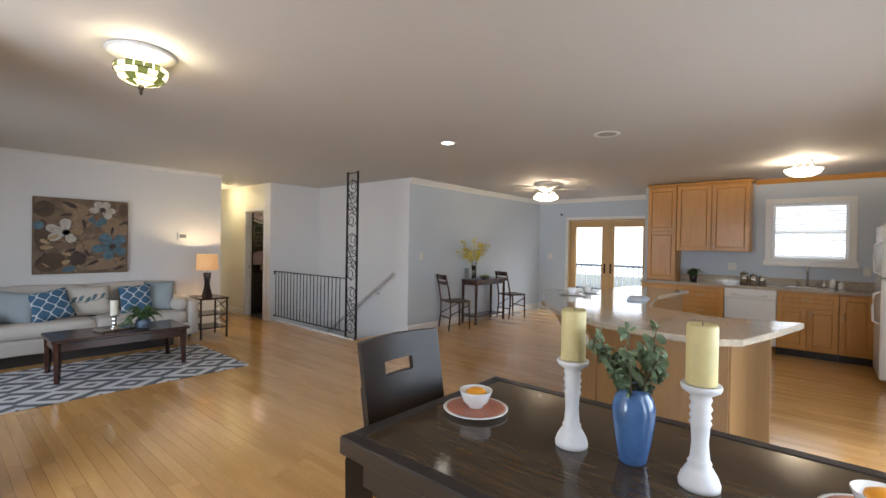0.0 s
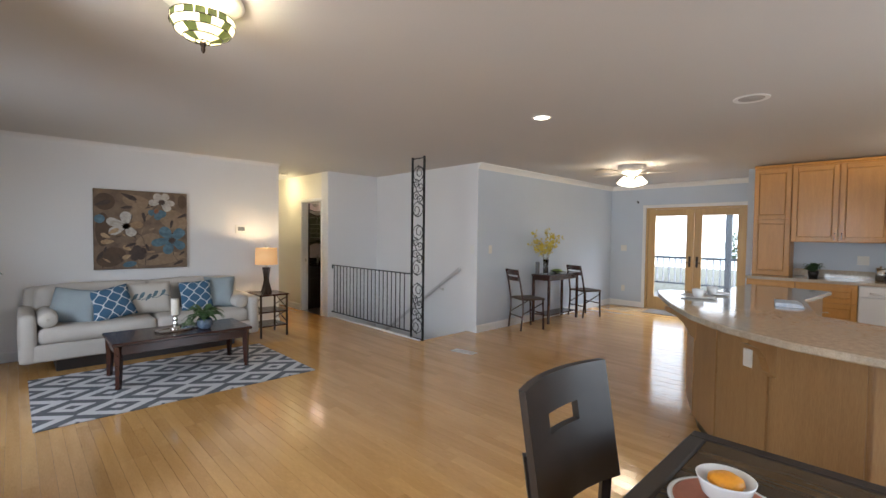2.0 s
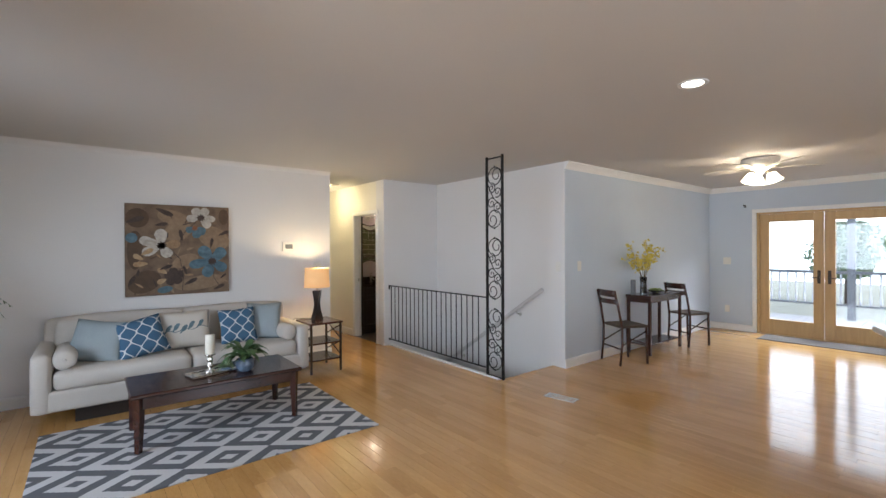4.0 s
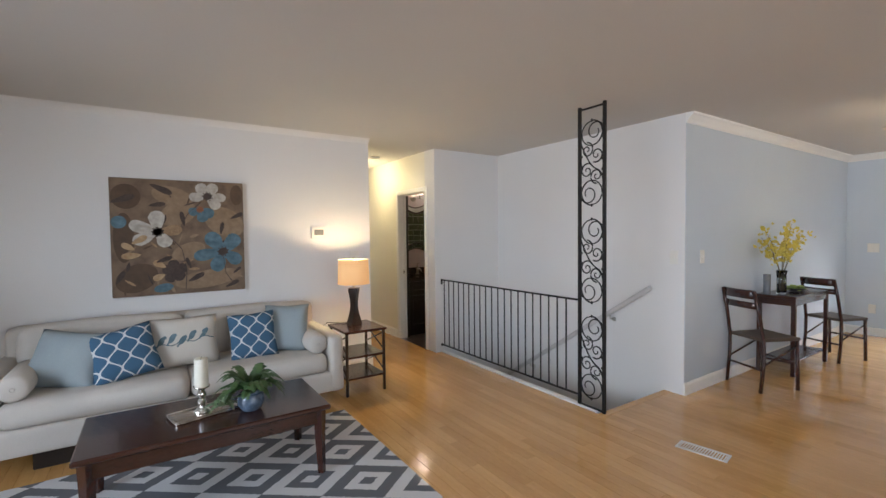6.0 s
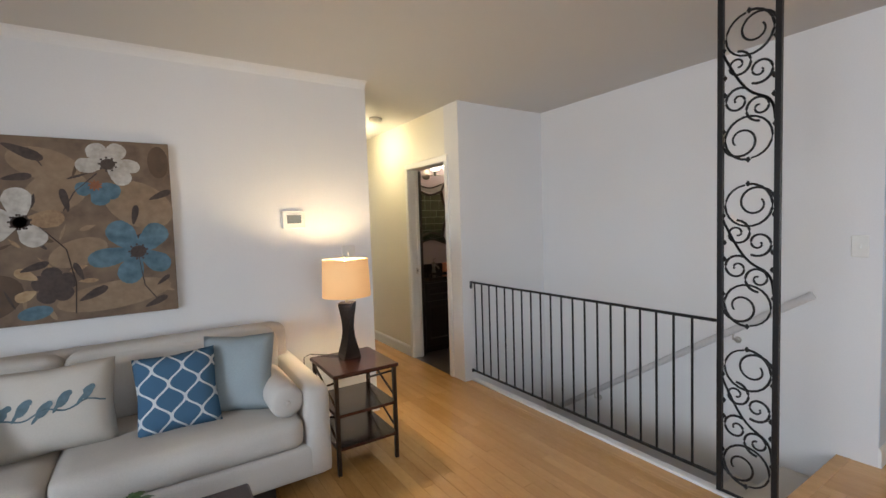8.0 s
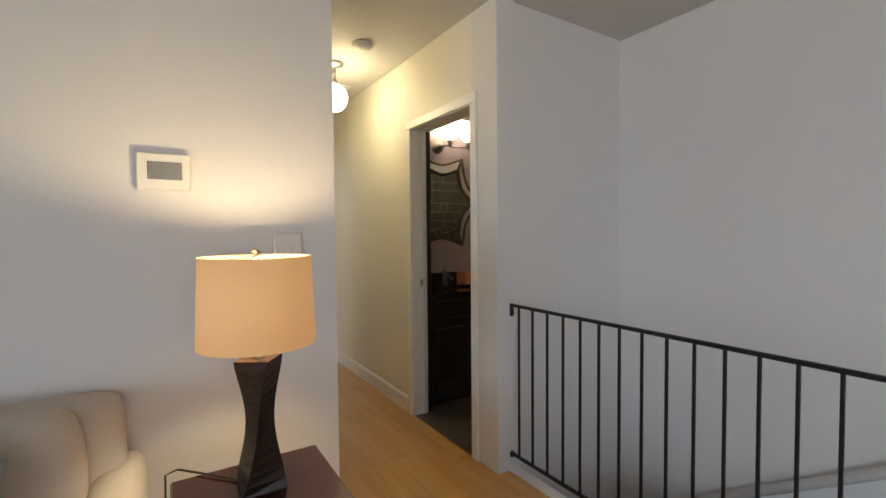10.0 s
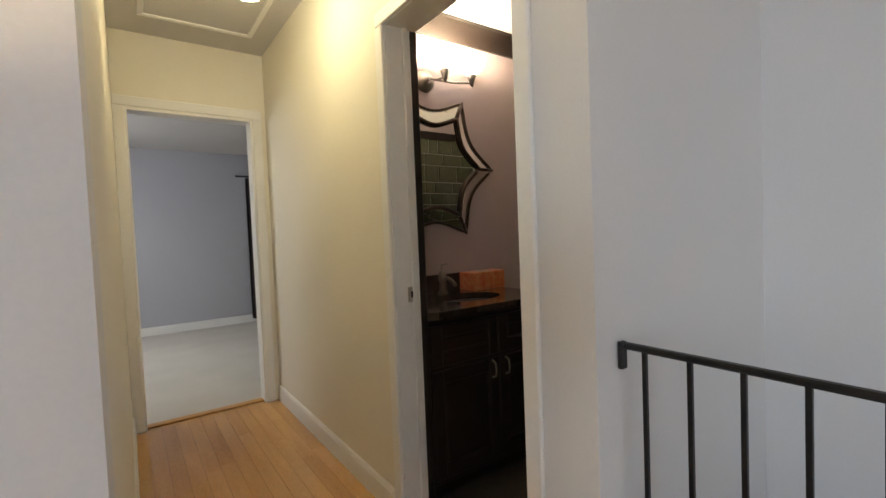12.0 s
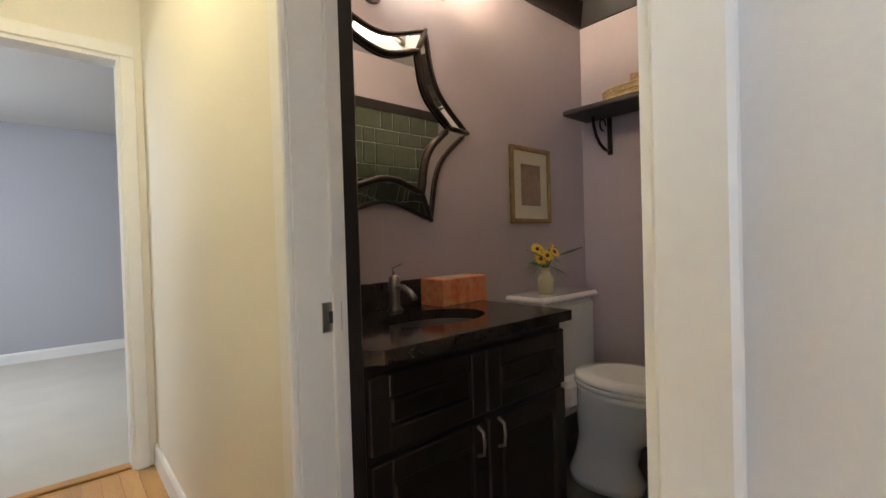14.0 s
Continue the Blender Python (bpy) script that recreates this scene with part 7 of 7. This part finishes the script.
def bath_rest():
    r = thing("picture_frame", (5.55, 9.268, 1.325), "small gilt framed brown print with cream mount", "picture")
    bm = bm_new()
    w, h, b = 0.155, 0.185, 0.022
    for lo, hi in (((-w, -0.022, -h), (-w + b, 0, h)), ((w - b, -0.022, -h), (w, 0, h)), ((-w + b, -0.022, -h), (w - b, 0, -h + b)), ((-w + b, -0.022, h - b), (w - b, 0, h))):
        box(bm, lo, hi, 0.005)
    part("frame", bm, GOLDF, r)
    part("mount", boxes(((-w + b, -0.010, -h + b), (w - b, -0.004, h - b))), PAPER, r)
    part("print", boxes(((-0.075, -0.0125, -0.10), (0.075, -0.0105, 0.10))), PRINT, r)
    r = thing("wall_shelf", (5.93, 8.88, 1.70), "dark wooden bathroom shelf on scrolled brackets", "shelf")
    bm = bm_new()
    box(bm, (-0.12, -0.45, 0), (0.118, 0.36, 0.028), 0.006)
    part("board", bm, DARKWOOD, r)
    for y in (0.22, -0.34):
        bm = bm_new()
        box(bm, (0.103, y - 0.012, -0.20), (0.118, y + 0.012, 0), 0.003)
        tube(bm, [(0.088, y, -0.18)] + [(0.09 - 0.15 * math.sin(t), y, -0.18 + 0.17 * (1 - math.cos(t))) for t in (0.3, 0.6, 0.9, 1.2, 1.5)], 0.009, 6)
        tube(bm, [(0.04 + 0.03 * math.cos(t), y, -0.05 + 0.03 * math.sin(t)) for t in [0.5 * k for k in range(11)]], 0.005, 5)
        part("bracket", bm, BRONZE, r)
    r = thing("wicker_basket", (5.92, 8.86, 1.728), "low straw basket tray on the shelf", "basket")
    bm = bm_new()
    for k in range(5):
        tube(bm, [((0.075 + 0.002 * k) * math.cos(2 * math.pi * i / 28), (0.19 + 0.003 * k) * math.sin(2 * math.pi * i / 28), 0.008 + 0.012 * k) for i in range(28)], 0.007, 6, cyclic=True)
    slab(bm, [(0.072 * math.cos(2 * math.pi * i / 24), 0.186 * math.sin(2 * math.pi * i / 24)) for i in range(24)], 0.001, 0.008)
    part("weave", bm, BASKET, r)
    r = thing("soap_box", (5.92, 8.84, 1.7365), "small tan box standing in the basket", "box", turn=12)
    bm = bm_new()
    box(bm, (-0.04, -0.07, 0), (0.04, 0.07, 0.10), 0.004)
    part("carton", bm, mat("tan_card", (0.36, 0.23, 0.13), 0.7, vary=0.2, scale=15), r)
    setting("baseboard_bathroom", sweep([(0, -0.002), (0.014, -0.002), (0.014, 0.09), (0, 0.10)], [(6.05, 7.99), (6.05, 9.27), (5.10, 9.27)]), DARKTRIM, "dark stained skirting")
    # slate tiles on the south wall, seen in the mirror
    wall = bpy.data.objects["wall_bathroom_south"]
    part("grout_bed", boxes(((4.45, 7.986, 0.0), (6.04, 7.992, 1.98))), GROUT, wall)
    part("tile_trim", boxes(((4.45, 7.986, 1.98), (6.04, 8.006, 2.05)), ((4.41, 7.986, 0.0), (4.45, 8.006, 2.05)), b=0.003), DARKTRIM, wall, "dark stained trim above the tiles")
    rng = random.Random(12)
    shapes = {}
    z = 0.005
    while z < 1.9:
        h = rng.choice((0.10, 0.15))
        x = 4.455
        while x < 5.95:
            w = rng.choice((0.10, 0.15, 0.20))
            w = min(w, 6.035 - x)
            key = (round(w, 3), h)
            if key not in shapes:
                bm = bm_new()
                box(bm, (0.004, 0, 0.004), (w - 0.004, 0.008, h - 0.004), 0.002)
                shapes[key] = mesh_of("slate_tile", bm, SLATE)
            piece("slate_tile", shapes[key], wall, pose(x, 7.992, z))
            x += w
        z += h


vanity(), web_mirror(), sconce(), toilet(), bath_rest()


# ---- outside ----
def outside():
    r = thing("deck", (11.1, 3.8, -0.06), "grey painted timber deck beyond the French doors", "deck")
    bm = bm_new()
    box(bm, (-1.58, -0.068, -0.03), (1.58, 0.068, 0), 0.004)
    me = mesh_of("board", bm, DECKW)
    for i in range(46):
        piece("board", me, r, pose(0, -3.2 + i * 0.142, 0))
    r = thing("deck_railing", (12.6, 3.8, -0.06), "white painted deck railing with slim balusters", "railing")
    # rails take the dark post colour to imitate silhouettes against the bright sky
    for z0, z1, w in ((0.92, 0.98, 0.05), (0.27, 0.31, 0.03)):
        bm = bm_new()
        box(bm, (-w, -3.2, z0), (w, 3.3, z1), 0.005)
        part("rail", bm, POSTM, r, "deck rail darkened to a grey silhouette")
    bm = bm_new()
    lathe(bm, [(0.018, 0.31), (0.018, 0.36), (0.026, 0.44), (0.014, 0.55), (0.018, 0.7), (0.018, 0.92)], seg=8)
    me = mesh_of("baluster", bm, RAILW)
    for i in range(44):
        piece("baluster", me, r, pose(0, -3.1 + i * 0.145, 0))
    for y in (0.22, 2.9):
        bm = bm_new()
        box(bm, (-0.06, y - 0.06, -0.0), (0.06, y + 0.06, 2.75), 0.005)
        part("post", bm, POSTM, r)
    rng = random.Random(9)
    for tx, ty, hh in ((44, 9.0, 6.0), (40, 22.0, 7.0)):
        t = thing("tree", (tx, ty, -3.0), "green leafy garden tree beyond the deck", "tree", "garden trees")
        bm = bm_new()
        tube(bm, [(0, 0, 0), (0.1, 0, hh * 0.3), (0, 0.1, hh * 0.6), (0.1, 0, hh * 0.9)], 0.16, 8, taper=0.3)
        for k in range(7):
            a = k * 0.9
            tube(bm, [(0.05, 0, hh * (0.3 + 0.07 * k)), (0.9 * math.cos(a), 0.9 * math.sin(a), hh * (0.42 + 0.07 * k)), (1.7 * math.cos(a), 1.7 * math.sin(a), hh * (0.5 + 0.06 * k))], 0.06, 6, taper=0.3)
        part("trunk", bm, BARK, t)
        bm = bm_new()
        for k in range(2600):
            a, s = rng.uniform(0, 6.28), rng.random() ** 0.5
            z = hh * rng.uniform(0.35, 1.02)
            rad = 2.1 * s * math.sin(math.pi * min(1, max(0.08, (z / hh - 0.28) / 0.8))) ** 0.6 * (1 + 0.3 * math.sin(3 * a + z))
            p = Vector((rad * math.cos(a), rad * math.sin(a), z))
            n = Vector([rng.gauss(0, 1) for _ in range(3)]).normalized()
            u = n.orthogonal().normalized() * rng.uniform(0.13, 0.26)
            w = n.cross(u) * 0.6
            bm.faces.new([bm.verts.new(p + q) for q in (u, w, -u, -w)])
        part("crown", bm, TREEM, t)
    bm = bm_new()
    bm.faces.new([bm.verts.new(p) for p in ((70, -90, -3), (70, 90, -3), (70, 90, 60), (70, -90, 60))])
    setting("backdrop", bm, mat("bright_sky", (0.9, 0.94, 1.0), 1.0, vary=0.02, scale=0.05, emit=1.7, emit_color=(0.93, 0.96, 1.0)), "bright white sky in the distance")



def bedroom_curtain():
    r = thing("curtain", (4.86, 13.77, 0.06), "dark gathered curtain hanging from a black rod", "curtain")
    bm = bm_new()
    n = 36
    f, b = [], []
    for i in range(n + 1):
        x = -0.2 + 0.4 * i / n
        y = 0.028 * math.sin(i * 1.15)
        f.append([bm.verts.new((x, y - 0.003, z)) for z in (0, 1.95)])
        b.append([bm.verts.new((x, y + 0.003, z)) for z in (0, 1.95)])
    for i in range(n):
        bm.faces.new((f[i][0], f[i + 1][0], f[i + 1][1], f[i][1])), bm.faces.new((b[i + 1][0], b[i][0], b[i][1], b[i + 1][1]))
    part("cloth", bm, DARKTRIM, r)
    bm = bm_new()
    tube(bm, [(-0.32, 0, 1.97), (1.5, 0, 1.97)], 0.012, 8)
    tube(bm, [(-0.28, 0, 1.97), (-0.28, 0.085, 1.97)], 0.008, 6)
    part("rod", bm, BLACKPL, r)


bedroom_curtain()

outside()


# ---- floor strips ----
def floor_strips():
    """Oak strips along y, offset at the ends; those along the walked way are pieces, the rest one mesh."""
    rng = random.Random(5)
    w, g = 0.0715, 0.0006
    floor = bpy.data.objects["floor"]
    rest = bm_new()
    near = []
    shapes = {}
    areas = [(-1.4, 4.13, -0.9, 7.77), (4.13, 9.36, -0.9, 5.56), (3.26, 4.13, 7.77, 10.54)]
    for ai, (x0, x1, y0, y1) in enumerate(areas):
        cols = int(math.ceil((x1 - x0) / w))
        for c in range(cols):
            xa, xb = x0 + c * w, min(x1, x0 + (c + 1) * w)
            y = y0 - rng.random() * 0.8
            while y < y1:
                n = rng.choice((0.6, 0.9, 1.2, 1.5))
                a, b = max(y, y0), min(y + n, y1)
                y += n
                if b - a < 0.02 or xb - xa < 0.01:
                    continue
                dz = rng.choice((0.0, 0.0003, -0.0003))
                stretch = (ai == 0 and 0.9 < xa < 4.1 and 2.0 < a < 5.3) or (ai == 1 and xa < 5.0 and 2.9 < a < 5.5)
                if stretch and len(near) < 290 and abs((xb - xa) - w) < 1e-6 and abs(b - a - n) < 1e-6:
                    near.append((xa, a, n, dz))
                else:
                    box(rest, (xa + g, a + g, -0.014), (xb - g, b - g, dz))
    o = part("remaining_strips", rest, OAKFLOOR, floor)
    tagged(o, kind="stuff")
    for xa, a, n, dz in near:
        if n not in shapes:
            bm = bm_new()
            box(bm, (g, g, -0.014), (w - g, n - g, 0), 0.0008)
            shapes[n] = mesh_of("floor_strip", bm, OAKPLANK)
        piece("floor_strip", shapes[n], floor, pose(xa, a, dz))


floor_strips()
